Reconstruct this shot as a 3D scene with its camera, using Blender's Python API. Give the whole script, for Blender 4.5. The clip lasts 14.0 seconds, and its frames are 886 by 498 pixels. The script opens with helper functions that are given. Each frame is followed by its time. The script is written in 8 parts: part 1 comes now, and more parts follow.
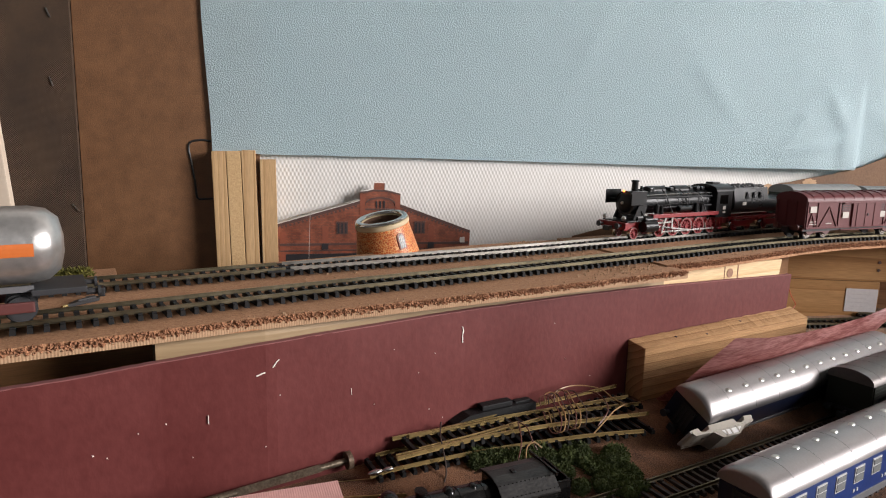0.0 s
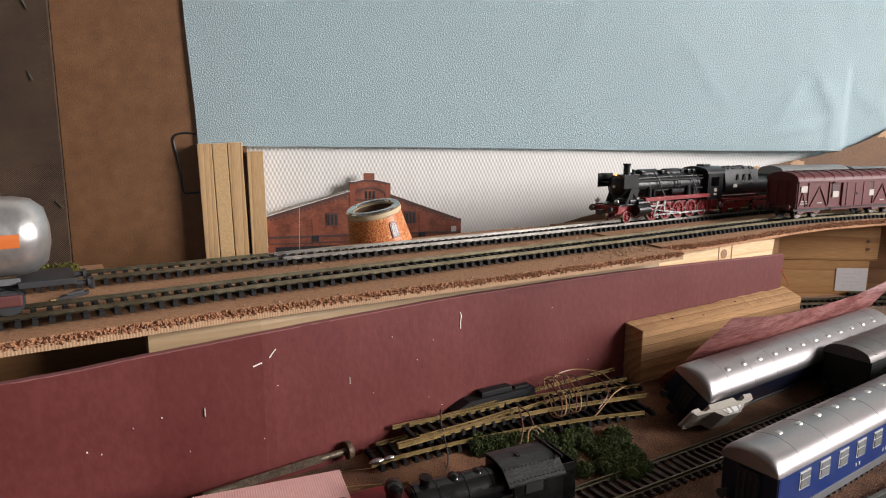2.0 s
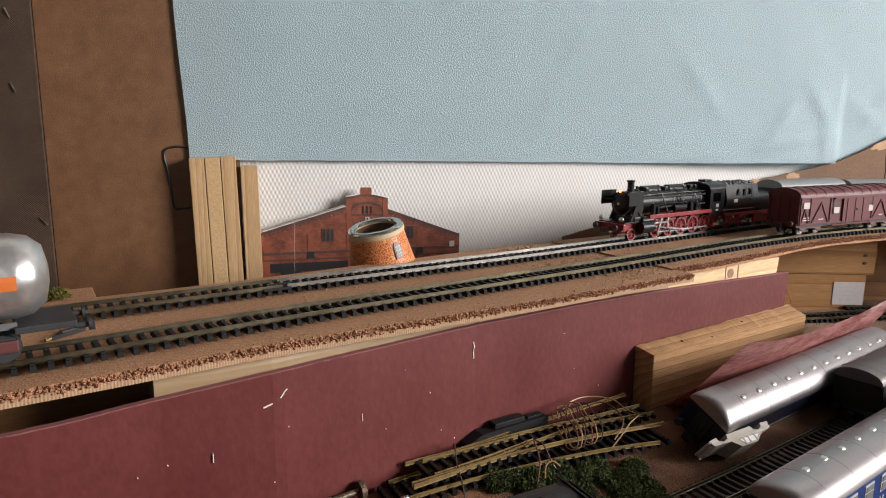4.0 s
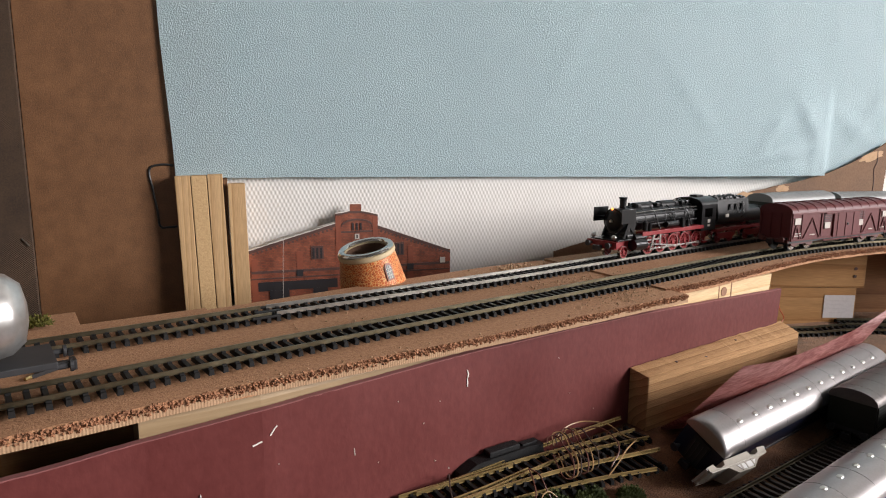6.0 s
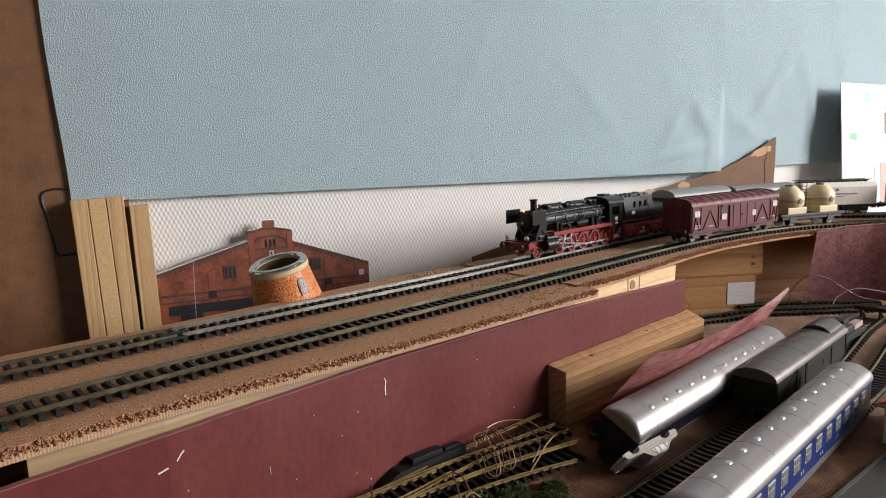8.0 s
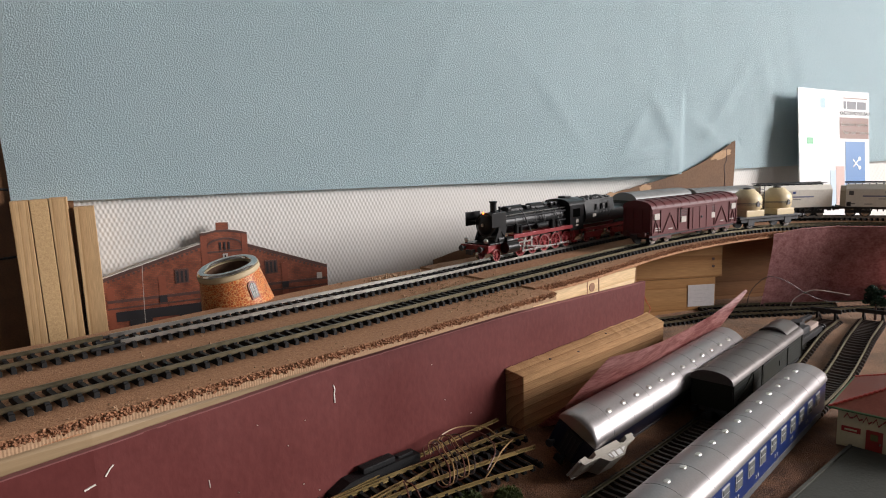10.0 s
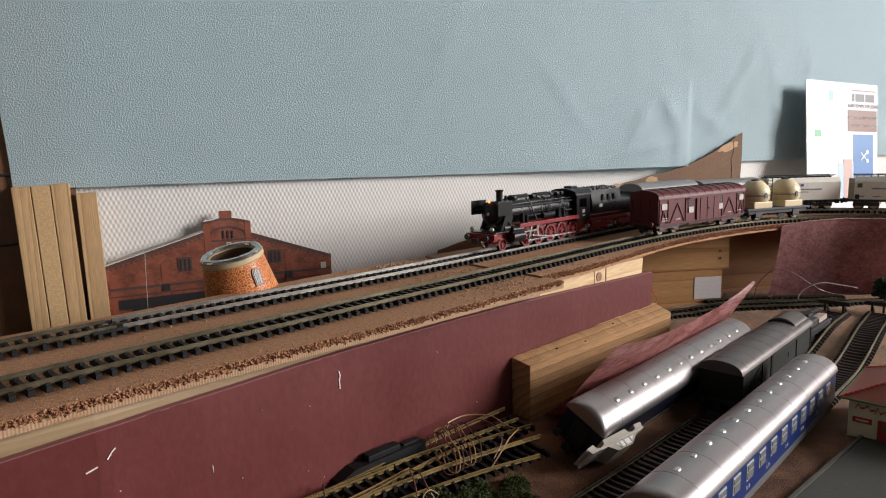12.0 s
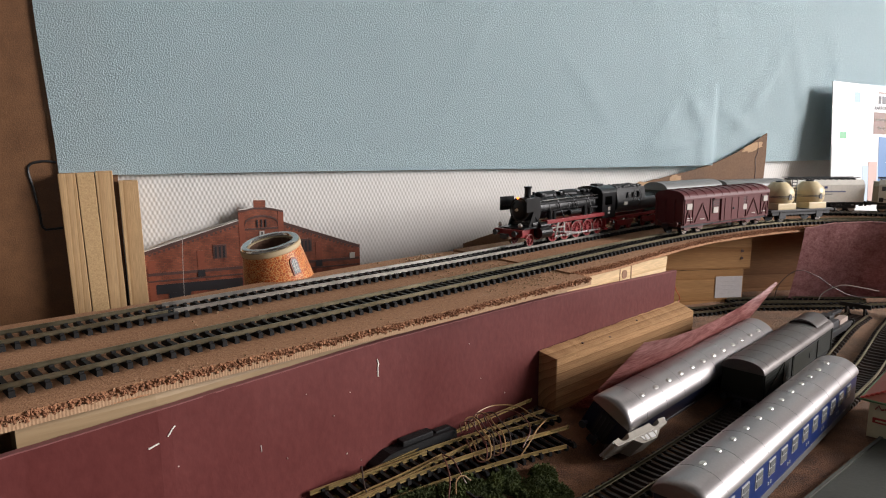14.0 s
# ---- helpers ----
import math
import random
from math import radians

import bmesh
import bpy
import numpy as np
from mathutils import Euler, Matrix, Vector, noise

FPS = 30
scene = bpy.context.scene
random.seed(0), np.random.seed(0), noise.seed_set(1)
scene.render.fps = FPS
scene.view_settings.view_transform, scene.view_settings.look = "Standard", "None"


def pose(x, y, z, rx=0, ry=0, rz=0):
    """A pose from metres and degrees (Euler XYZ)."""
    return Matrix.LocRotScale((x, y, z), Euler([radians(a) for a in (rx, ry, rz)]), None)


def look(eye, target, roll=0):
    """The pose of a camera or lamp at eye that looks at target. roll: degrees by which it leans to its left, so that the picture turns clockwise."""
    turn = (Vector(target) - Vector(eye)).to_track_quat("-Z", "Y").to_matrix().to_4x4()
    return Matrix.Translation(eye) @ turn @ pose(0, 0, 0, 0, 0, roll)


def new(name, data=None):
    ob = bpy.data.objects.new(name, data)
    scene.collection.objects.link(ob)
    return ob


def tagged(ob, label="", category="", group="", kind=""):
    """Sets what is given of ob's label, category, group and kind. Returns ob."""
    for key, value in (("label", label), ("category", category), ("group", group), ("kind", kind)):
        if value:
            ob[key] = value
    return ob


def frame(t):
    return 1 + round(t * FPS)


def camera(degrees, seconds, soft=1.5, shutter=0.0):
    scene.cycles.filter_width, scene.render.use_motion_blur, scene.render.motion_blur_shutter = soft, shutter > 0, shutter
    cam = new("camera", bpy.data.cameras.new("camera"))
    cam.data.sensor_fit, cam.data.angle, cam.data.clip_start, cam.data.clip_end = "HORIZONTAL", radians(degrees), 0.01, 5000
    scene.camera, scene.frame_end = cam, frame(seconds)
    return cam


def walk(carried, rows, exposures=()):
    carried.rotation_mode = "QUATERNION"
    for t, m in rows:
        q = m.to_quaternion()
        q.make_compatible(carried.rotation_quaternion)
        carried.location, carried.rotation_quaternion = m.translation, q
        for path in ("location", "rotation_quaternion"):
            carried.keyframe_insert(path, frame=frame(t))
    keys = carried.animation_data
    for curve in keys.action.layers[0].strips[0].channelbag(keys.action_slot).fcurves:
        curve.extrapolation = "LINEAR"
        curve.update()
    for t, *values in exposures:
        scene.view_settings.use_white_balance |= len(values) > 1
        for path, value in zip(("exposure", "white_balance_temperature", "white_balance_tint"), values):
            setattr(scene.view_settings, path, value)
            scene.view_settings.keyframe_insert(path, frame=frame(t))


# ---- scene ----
PATH = [
    (0, (0.0074, 0.00722, 0.17179), (0.49672, 0.86335, 0.00562), 1.513),
    (0.5, (0.00466, 0.00691, 0.17231), (0.48514, 0.86738, 0.00283), 1.489),
    (1, (0.00756, 0.00551, 0.16899), (0.49593, 0.86121, -0.00208), 1.105),
    (1.5, (0.00791, 0.00722, 0.16743), (0.50706, 0.85656, -0.0042), 0.757),
    (2, (0.00515, 0.01337, 0.16554), (0.51172, 0.85787, -0.00826), 0.313),
    (2.5, (0.00641, 0.02072, 0.16935), (0.52392, 0.85851, -0.00469), 0.478),
    (3, (0.00188, 0.02581, 0.17531), (0.52615, 0.85889, -0.00111), 0.654),
    (5.5, (-0.00336, 0.0446, 0.1812), (0.5402, 0.86686, 0.0126), 0.313),
    (6, (0.00033, 0.04441, 0.189), (0.54914, 0.86329, 0.02093), 0.387),
    (6.5, (0.00363, 0.04669, 0.1909), (0.56737, 0.85589, 0.02536), 0.318),
    (7, (0.00064, 0.04432, 0.19274), (0.58084, 0.84311, 0.03368), -0.495),
    (7.5, (-0.00224, 0.04103, 0.19034), (0.60486, 0.82115, 0.0392), -1.669),
    (8, (0.00794, 0.03797, 0.18467), (0.64694, 0.79273, 0.0363), -1.982),
    (8.5, (0.01896, 0.03859, 0.1843), (0.67582, 0.77831, 0.03818), -2.241),
    (9, (0.02027, 0.03815, 0.18451), (0.68941, 0.7671, 0.04), -2.014),
    (11.5, (0.02324, 0.04072, 0.17756), (0.69637, 0.76552, 0.03071), -1.464),
    (12, (0.02237, 0.04334, 0.17565), (0.69251, 0.77025, 0.02562), -1.475),
    (12.5, (0.01815, 0.04812, 0.17219), (0.68441, 0.77806, 0.01956), -1.424),
    (13, (0.01271, 0.04959, 0.17276), (0.67275, 0.78362, 0.01293), -0.75),
    (13.5, (0.00845, 0.04852, 0.17756), (0.66351, 0.78634, 0.01477), -0.435),
    (14, (0.00465, 0.04323, 0.18058), (0.65848, 0.78172, 0.01587), -0.215),
]
cam = camera(68.8, 14.0, soft=1.1)
walk(cam, [(t, look(eye, target, roll)) for t, eye, target, roll in PATH],
     [(0.0, 0.24), (7.0, 0.26), (8.8, -0.02), (11.5, -0.07), (14.0, -0.02)])

# ---- world and light ----
world = bpy.data.worlds.new("room_air")
scene.world = world
world.use_nodes = True
wn = world.node_tree.nodes
sky = wn.new("ShaderNodeTexSky")
sky.sky_type, sky.sun_disc = "NISHITA", False
sky.sun_elevation, sky.sun_rotation = radians(35), radians(120)
world.node_tree.links.new(sky.outputs["Color"], wn["Background"].inputs["Color"])
wn["Background"].inputs["Strength"].default_value = 0.1


def area_lamp(name, eye, target, w, h, watts, color):
    d = bpy.data.lights.new(name, "AREA")
    d.shape, d.size, d.size_y, d.energy, d.color = "RECTANGLE", w, h, watts, color
    ob = new(name, d)
    ob.matrix_world = look(eye, target)
    return ob


# daylight in the opening of the east window, and an added weak fill lamp behind the camera
area_lamp("window_daylight", (2.31, -1.74, 0.90), (0.50, 0.40, 0.12), 1.2, 1.0, 160.0, (1.0, 0.957, 0.952))
area_lamp("window_daylight_rear", (-0.7, -2.53, 0.9), (0.5, 0.4, 0.1), 1.0, 1.0, 3.0, (1.0, 0.985, 0.985))
scene.view_settings.exposure = 0.0

# ---- materials ----


def ramp_mat(name, dark, light, rough=0.6, metal=0.0, scale=40.0, fine=400.0, bump=0.2, dist=0.0006,
             stretch=(1, 1, 1), spec=0.5, contrast=0.25, per_object=0.0):
    """A surface between two tones: broad stains, fine grain, and a little relief of that grain."""
    m = bpy.data.materials.new(name)
    m.use_nodes = True
    nt = m.node_tree
    n, l = nt.nodes, nt.links
    b = n["Principled BSDF"]
    b.inputs["Metallic"].default_value = metal
    b.inputs["Specular IOR Level"].default_value = spec
    tc = n.new("ShaderNodeTexCoord")
    mp = n.new("ShaderNodeMapping")
    mp.inputs["Scale"].default_value = stretch
    l.new(tc.outputs["Object"], mp.inputs["Vector"])
    n1, n2 = n.new("ShaderNodeTexNoise"), n.new("ShaderNodeTexNoise")
    for nn, s, d in ((n1, scale, 4), (n2, fine, 3)):
        nn.inputs["Scale"].default_value, nn.inputs["Detail"].default_value = s, d
        l.new(mp.outputs["Vector"], nn.inputs["Vector"])
    mixn = n.new("ShaderNodeMix")
    mixn.inputs["Factor"].default_value = 0.5
    l.new(n1.outputs["Fac"], mixn.inputs["A"])
    l.new(n2.outputs["Fac"], mixn.inputs["B"])
    r = n.new("ShaderNodeValToRGB")
    r.color_ramp.elements[0].position, r.color_ramp.elements[1].position = 0.5 - contrast, 0.5 + contrast
    r.color_ramp.elements[0].color, r.color_ramp.elements[1].color = (*dark, 1), (*light, 1)
    l.new(mixn.outputs["Result"], r.inputs["Fac"])
    out = r.outputs["Color"]
    if per_object:
        oi, hs, mr = n.new("ShaderNodeObjectInfo"), n.new("ShaderNodeHueSaturation"), n.new("ShaderNodeMapRange")
        mr.inputs["To Min"].default_value, mr.inputs["To Max"].default_value = 1 - per_object, 1 + per_object
        l.new(oi.outputs["Random"], mr.inputs["Value"])
        l.new(mr.outputs["Result"], hs.inputs["Value"])
        l.new(out, hs.inputs["Color"])
        out = hs.outputs["Color"]
    l.new(out, b.inputs["Base Color"])
    rr = n.new("ShaderNodeMapRange")
    rr.inputs["To Min"].default_value, rr.inputs["To Max"].default_value = max(rough - 0.1, 0.03), min(rough + 0.1, 1)
    l.new(n1.outputs["Fac"], rr.inputs["Value"])
    l.new(rr.outputs["Result"], b.inputs["Roughness"])
    if bump:
        bp = n.new("ShaderNodeBump")
        bp.inputs["Strength"].default_value, bp.inputs["Distance"].default_value = bump, dist
        l.new(n2.outputs["Fac"], bp.inputs["Height"])
        l.new(bp.outputs["Normal"], b.inputs["Normal"])
    return m


def plain(name, c, rough=0.5, metal=0.0, bump=0.05, spread=0.12, **kw):
    d = tuple(v * (1 - spread) for v in c)
    u = tuple(min(v * (1 + spread), 1) for v in c)
    return ramp_mat(name, d, u, rough, metal, bump=bump, **kw)


def wallpaper_mat():
    """White embossed paper: rows of small lens-shaped dimples."""
    m = ramp_mat("embossed_wallpaper", (0.61, 0.585, 0.55), (0.70, 0.675, 0.64), 0.75, bump=0)
    nt = m.node_tree
    n, l = nt.nodes, nt.links
    tc, mp = n.new("ShaderNodeTexCoord"), n.new("ShaderNodeMapping")
    l.new(tc.outputs["Object"], mp.inputs["Vector"])
    mp.inputs["Scale"].default_value = (1, 1, 1)
    sep = n.new("ShaderNodeSeparateXYZ")
    l.new(mp.outputs["Vector"], sep.inputs["Vector"])

    def math_node(op, a, b=None):
        k = n.new("ShaderNodeMath")
        k.operation = op
        for i, v in enumerate((a, b)):
            if v is None:
                continue
            if isinstance(v, (int, float)):
                k.inputs[i].default_value = v
            else:
                l.new(v, k.inputs[i])
        return k.outputs[0]
    h = math_node("MULTIPLY", math_node("COSINE", math_node("MULTIPLY", sep.outputs["X"], 1700.0)), math_node("COSINE", math_node("MULTIPLY", sep.outputs["Z"], 830.0)))
    bp = n.new("ShaderNodeBump")
    bp.inputs["Strength"].default_value, bp.inputs["Distance"].default_value = 0.5, 0.00036
    l.new(h, bp.inputs["Height"])
    l.new(bp.outputs["Normal"], n["Principled BSDF"].inputs["Normal"])
    return m


def emboss_mat(name, dark, light, rough, kx, kz, strength, dist, scale, fine, contrast):
    """A board pressed with a fine woven mesh."""
    m = ramp_mat(name, dark, light, rough, scale=scale, fine=fine, contrast=contrast, bump=0)
    n, l = m.node_tree.nodes, m.node_tree.links
    tc, sep = n.new("ShaderNodeTexCoord"), n.new("ShaderNodeSeparateXYZ")
    l.new(tc.outputs["Object"], sep.inputs["Vector"])
    waves = []
    for axis, k in (("X", kx), ("Z", kz)):
        a, b = n.new("ShaderNodeMath"), n.new("ShaderNodeMath")
        a.operation, b.operation = "MULTIPLY", "COSINE"
        a.inputs[1].default_value = k
        l.new(sep.outputs[axis], a.inputs[0])
        l.new(a.outputs[0], b.inputs[0])
        waves.append(b.outputs[0])
    mul, bp = n.new("ShaderNodeMath"), n.new("ShaderNodeBump")
    mul.operation = "MULTIPLY"
    l.new(waves[0], mul.inputs[0])
    l.new(waves[1], mul.inputs[1])
    bp.inputs["Strength"].default_value, bp.inputs["Distance"].default_value = strength, dist
    l.new(mul.outputs[0], bp.inputs["Height"])
    l.new(bp.outputs["Normal"], n["Principled BSDF"].inputs["Normal"])
    return m


def blue_paper_mat():
    """Pale blue wallpaper with a leathery grain."""
    m = ramp_mat("blue_paper", (0.555, 0.697, 0.737), (0.618, 0.755, 0.794), 0.62, scale=6, fine=500, contrast=0.18, bump=0)
    nt = m.node_tree
    n, l = nt.nodes, nt.links
    tc = n.new("ShaderNodeTexCoord")
    v, n2 = n.new("ShaderNodeTexVoronoi"), n.new("ShaderNodeTexNoise")
    v.inputs["Scale"].default_value, n2.inputs["Scale"].default_value, n2.inputs["Detail"].default_value = 880, 1300, 3
    v.feature = "SMOOTH_F1"
    v.inputs["Smoothness"].default_value = 0.35
    l.new(tc.outputs["Object"], v.inputs["Vector"])
    l.new(tc.outputs["Object"], n2.inputs["Vector"])
    mx = n.new("ShaderNodeMix")
    mx.inputs["Factor"].default_value = 0.5
    l.new(v.outputs["Distance"], mx.inputs["A"])
    l.new(n2.outputs["Fac"], mx.inputs["B"])
    bp = n.new("ShaderNodeBump")
    bp.inputs["Strength"].default_value, bp.inputs["Distance"].default_value = 1.0, 0.0009
    l.new(mx.outputs["Result"], bp.inputs["Height"])
    l.new(bp.outputs["Normal"], n["Principled BSDF"].inputs["Normal"])
    return m


def wood_mat(name, dark, light, grain="x", centre=(0, 0, 0), ring=0.0022, rough=0.65, wob=0.9, bump=0.2):
    """Sawn timber: growth rings about an axis along the grain, and fine fibres."""
    m = bpy.data.materials.new(name)
    m.use_nodes = True
    n, l = m.node_tree.nodes, m.node_tree.links
    b = n["Principled BSDF"]
    tc, mp, mf = n.new("ShaderNodeTexCoord"), n.new("ShaderNodeMapping"), n.new("ShaderNodeMapping")
    flat = tuple(0.0 if a == grain else 1.0 for a in "xyz")
    mp.inputs["Scale"].default_value = flat
    mp.inputs["Location"].default_value = tuple(-c * f for c, f in zip(centre, flat))
    mf.inputs["Scale"].default_value = tuple(0.05 if a == grain else 1.0 for a in "xyz")
    dist, mul, add, frac = (n.new("ShaderNodeVectorMath"), n.new("ShaderNodeMath"), n.new("ShaderNodeMath"), n.new("ShaderNodeMath"))
    broad, fibre, tone = n.new("ShaderNodeTexNoise"), n.new("ShaderNodeTexNoise"), n.new("ShaderNodeTexNoise")
    dist.operation, mul.operation, add.operation, frac.operation = "LENGTH", "MULTIPLY", "MULTIPLY_ADD", "FRACT"
    for k in (mp, mf):
        l.new(tc.outputs["Object"], k.inputs["Vector"])
    l.new(mp.outputs["Vector"], dist.inputs[0])
    l.new(dist.outputs["Value"], mul.inputs[0])
    mul.inputs[1].default_value = 1.0 / ring
    for k, sc, d in ((broad, 40.0, 2), (fibre, 1500.0, 3), (tone, 60.0, 4)):
        k.inputs["Scale"].default_value, k.inputs["Detail"].default_value = sc, d
        l.new(mf.outputs["Vector"], k.inputs["Vector"])
    l.new(broad.outputs["Fac"], add.inputs[0])
    add.inputs[1].default_value = wob * 2
    l.new(mul.outputs[0], add.inputs[2])
    l.new(add.outputs[0], frac.inputs[0])
    r = n.new("ShaderNodeValToRGB")
    e = r.color_ramp.elements
    e[0].position, e[0].color = 0.0, (*light, 1)
    e[1].position, e[1].color = 1.0, (*light, 1)
    p = e.new(0.82)
    p.color = tuple(a * 0.45 + c * 0.55 for a, c in zip(light, dark)) + (1,)
    q = e.new(0.93)
    q.color = (*dark, 1)
    l.new(frac.outputs[0], r.inputs["Fac"])
    out = r.outputs["Color"]
    for tex, lo, hi in ((fibre, 0.80, 1.12), (tone, 0.84, 1.12)):
        mr, mx = n.new("ShaderNodeMapRange"), n.new("ShaderNodeVectorMath")
        mr.inputs["From Min"].default_value, mr.inputs["From Max"].default_value = 0.3, 0.7
        mr.inputs["To Min"].default_value, mr.inputs["To Max"].default_value = lo, hi
        mx.operation = "SCALE"
        l.new(tex.outputs["Fac"], mr.inputs["Value"])
        l.new(out, mx.inputs[0])
        l.new(mr.outputs["Result"], mx.inputs["Scale"])
        out = mx.outputs["Vector"]
    l.new(out, b.inputs["Base Color"])
    b.inputs["Roughness"].default_value = rough
    b.inputs["Specular IOR Level"].default_value = 0.3
    bp = n.new("ShaderNodeBump")
    bp.inputs["Strength"].default_value, bp.inputs["Distance"].default_value = bump, 0.0005
    l.new(fibre.outputs["Fac"], bp.inputs["Height"])
    l.new(bp.outputs["Normal"], b.inputs["Normal"])
    return m


WALLPAPER = wallpaper_mat()
BLUE = blue_paper_mat()
# unseen walls and ceiling, darkened to hold down bounced light
DARK_PLASTER = plain("plaster", (0.11, 0.103, 0.096), 0.9)
HARDBOARD = ramp_mat("hardboard", (0.084, 0.0355, 0.0135), (0.205, 0.096, 0.039), 0.6, scale=90, fine=1000, bump=0.3, contrast=0.26)
MESHBACK = emboss_mat("hardboard_mesh_back", (0.040, 0.0225, 0.0125), (0.098, 0.057, 0.032), 0.85, 3400.0, 3400.0, 1.0, 0.0005, 30, 900, 0.13)
PARTICLE = ramp_mat("softboard", (0.225, 0.103, 0.046), (0.425, 0.226, 0.116), 0.9, scale=420, fine=1000, bump=0.6, dist=0.0008, contrast=0.16)
PARTICLE_PALE = ramp_mat("softboard_lower_layer", (0.28, 0.165, 0.09), (0.42, 0.27, 0.16), 0.9, scale=60, fine=900, bump=0.3)
CRUMB = ramp_mat("softboard_broken_edge", (0.165, 0.070, 0.033), (0.35, 0.162, 0.082), 0.95, scale=350, fine=1200, bump=0.2, dist=0.001, contrast=0.12)
PINE = wood_mat("pine", (0.27, 0.125, 0.040), (0.42, 0.225, 0.088), "x", (0, 0.10, 0.035), 0.0042, 0.5, 1.2, 0.12)
PINE_PALE = wood_mat("pale_pine", (0.50, 0.33, 0.16), (0.66, 0.49, 0.29), "x", (0, 0.36, 0.08), 0.0035, 0.6, 1.0, 0.12)
BATTEN = ramp_mat("tan_pine", (0.215, 0.14, 0.068), (0.35, 0.25, 0.14), 0.6, scale=70, fine=600, bump=0.15, stretch=(0.06, 1, 1))
PINE_UP = wood_mat("pine_upright", (0.36, 0.21, 0.095), (0.55, 0.365, 0.19), "z", (0.06, 0.06, 0), 0.0026, 0.65, 0.6, 0.2)
# pine with the shade under the upper boards put into its colour
PINE_SHADED = wood_mat("shaded_pine_board", (0.20, 0.085, 0.030), (0.31, 0.15, 0.062), "x", (0, 0.09, 0.05), 0.005, 0.6, 1.2, 0.12)
MAROON = ramp_mat("maroon_paint", (0.076, 0.0155, 0.0145), (0.138, 0.0345, 0.0315), 0.50, spec=0.26, scale=30, fine=420, bump=0.25, stretch=(0.7, 1, 0.5), contrast=0.30)
MAROON_PALE = ramp_mat("maroon_paint_rubbed", (0.22, 0.05, 0.045), (0.50, 0.24, 0.22), 0.5, scale=160, fine=900, bump=0.3, stretch=(0.12, 1, 1), contrast=0.1)
WHITE_SCRATCH = plain("bare_scratch", (0.8, 0.76, 0.7), 0.8)
SAND = ramp_mat("scatter_ground", (0.055, 0.020, 0.0075), (0.245, 0.112, 0.054), 0.95, scale=45, fine=1500, bump=1.0, dist=0.0014, contrast=0.105)


def lightened_scatter(m, x0, x1, pale):
    """Blend a paler sand over the far end of the ground, its stronger light put into the colour, with a ragged border.
    """
    n, l = m.node_tree.nodes, m.node_tree.links
    b = n["Principled BSDF"]
    old = b.inputs["Base Color"].links[0].from_socket
    tc, sep, ns, add, mr, mul, mx = (n.new("ShaderNodeTexCoord"), n.new("ShaderNodeSeparateXYZ"), n.new("ShaderNodeTexNoise"), n.new("ShaderNodeMath"),
                                     n.new("ShaderNodeMapRange"), n.new("ShaderNodeMix"), n.new("ShaderNodeMix"))
    ns.inputs["Scale"].default_value, ns.inputs["Detail"].default_value = 30, 5
    l.new(tc.outputs["Object"], sep.inputs["Vector"])
    l.new(tc.outputs["Object"], ns.inputs["Vector"])
    add.operation = "MULTIPLY_ADD"
    l.new(ns.outputs["Fac"], add.inputs[0])
    add.inputs[1].default_value = 0.16
    l.new(sep.outputs["X"], add.inputs[2])
    mr.inputs["From Min"].default_value, mr.inputs["From Max"].default_value = x0 + 0.08, x1 + 0.08
    l.new(add.outputs[0], mr.inputs["Value"])
    mul.data_type, mul.blend_type, mul.inputs["Factor"].default_value = "RGBA", "ADD", 1.0
    l.new(old, mul.inputs["A"])
    mul.inputs["B"].default_value = (*pale, 1)
    mx.data_type = "RGBA"
    l.new(mr.outputs["Result"], mx.inputs["Factor"])
    l.new(old, mx.inputs["A"])
    l.new(mul.outputs["Result"], mx.inputs["B"])
    l.new(mx.outputs["Result"], b.inputs["Base Color"])


# far end: paler sand, lightened further where more light falls
lightened_scatter(SAND, 0.48, 0.62, (0.13, 0.105, 0.078))
SLEEPER = plain("black_plastic_sleeper", (0.0075, 0.007, 0.007), 0.6, per_object=0.3, spec=0.25)
SLEEPER_BROWN = plain("brown_plastic_sleeper", (0.030, 0.018, 0.014), 0.6, per_object=0.3)
RAIL = ramp_mat("nickel_rail", (0.12, 0.102, 0.064), (0.25, 0.215, 0.145), 0.38, metal=1.0, scale=60, fine=300)
# polished rail, its colour lightened for the bright wall reflected in it
RAIL_BRIGHT = ramp_mat("polished_rail_lightened", (0.31, 0.29, 0.26), (0.50, 0.48, 0.44), 0.32, metal=1.0, scale=60, fine=300, bump=0.01)
BRASS = ramp_mat("brass_rail", (0.27, 0.185, 0.070), (0.54, 0.395, 0.175), 0.28, metal=0.7, scale=60, fine=300)

# ---- mesh helpers ----


def finish(bm, name, mat, smooth=False):
    me = bpy.data.meshes.new(name)
    bmesh.ops.recalc_face_normals(bm, faces=bm.faces)
    bm.to_mesh(me)
    bm.free()
    for mt in (mat if isinstance(mat, (list, tuple)) else [mat]):
        me.materials.append(mt)
    if smooth:
        me.polygons.foreach_set("use_smooth", [True] * len(me.polygons))
        me.set_sharp_from_angle(angle=radians(40))
    return me


def part(name, bm, mat, parent=None, label="", smooth=False):
    ob = new(name, finish(bm, name, mat, smooth))
    if parent is not None:
        ob.parent = parent
    if label:
        ob["label"] = label
    return ob


def thing(name, label, category, group="", kind="", at=None):
    ob = new(name)
    ob.empty_display_size = 0.02
    if at is not None:
        ob.matrix_world = at
    return tagged(ob, label, category, group, kind)


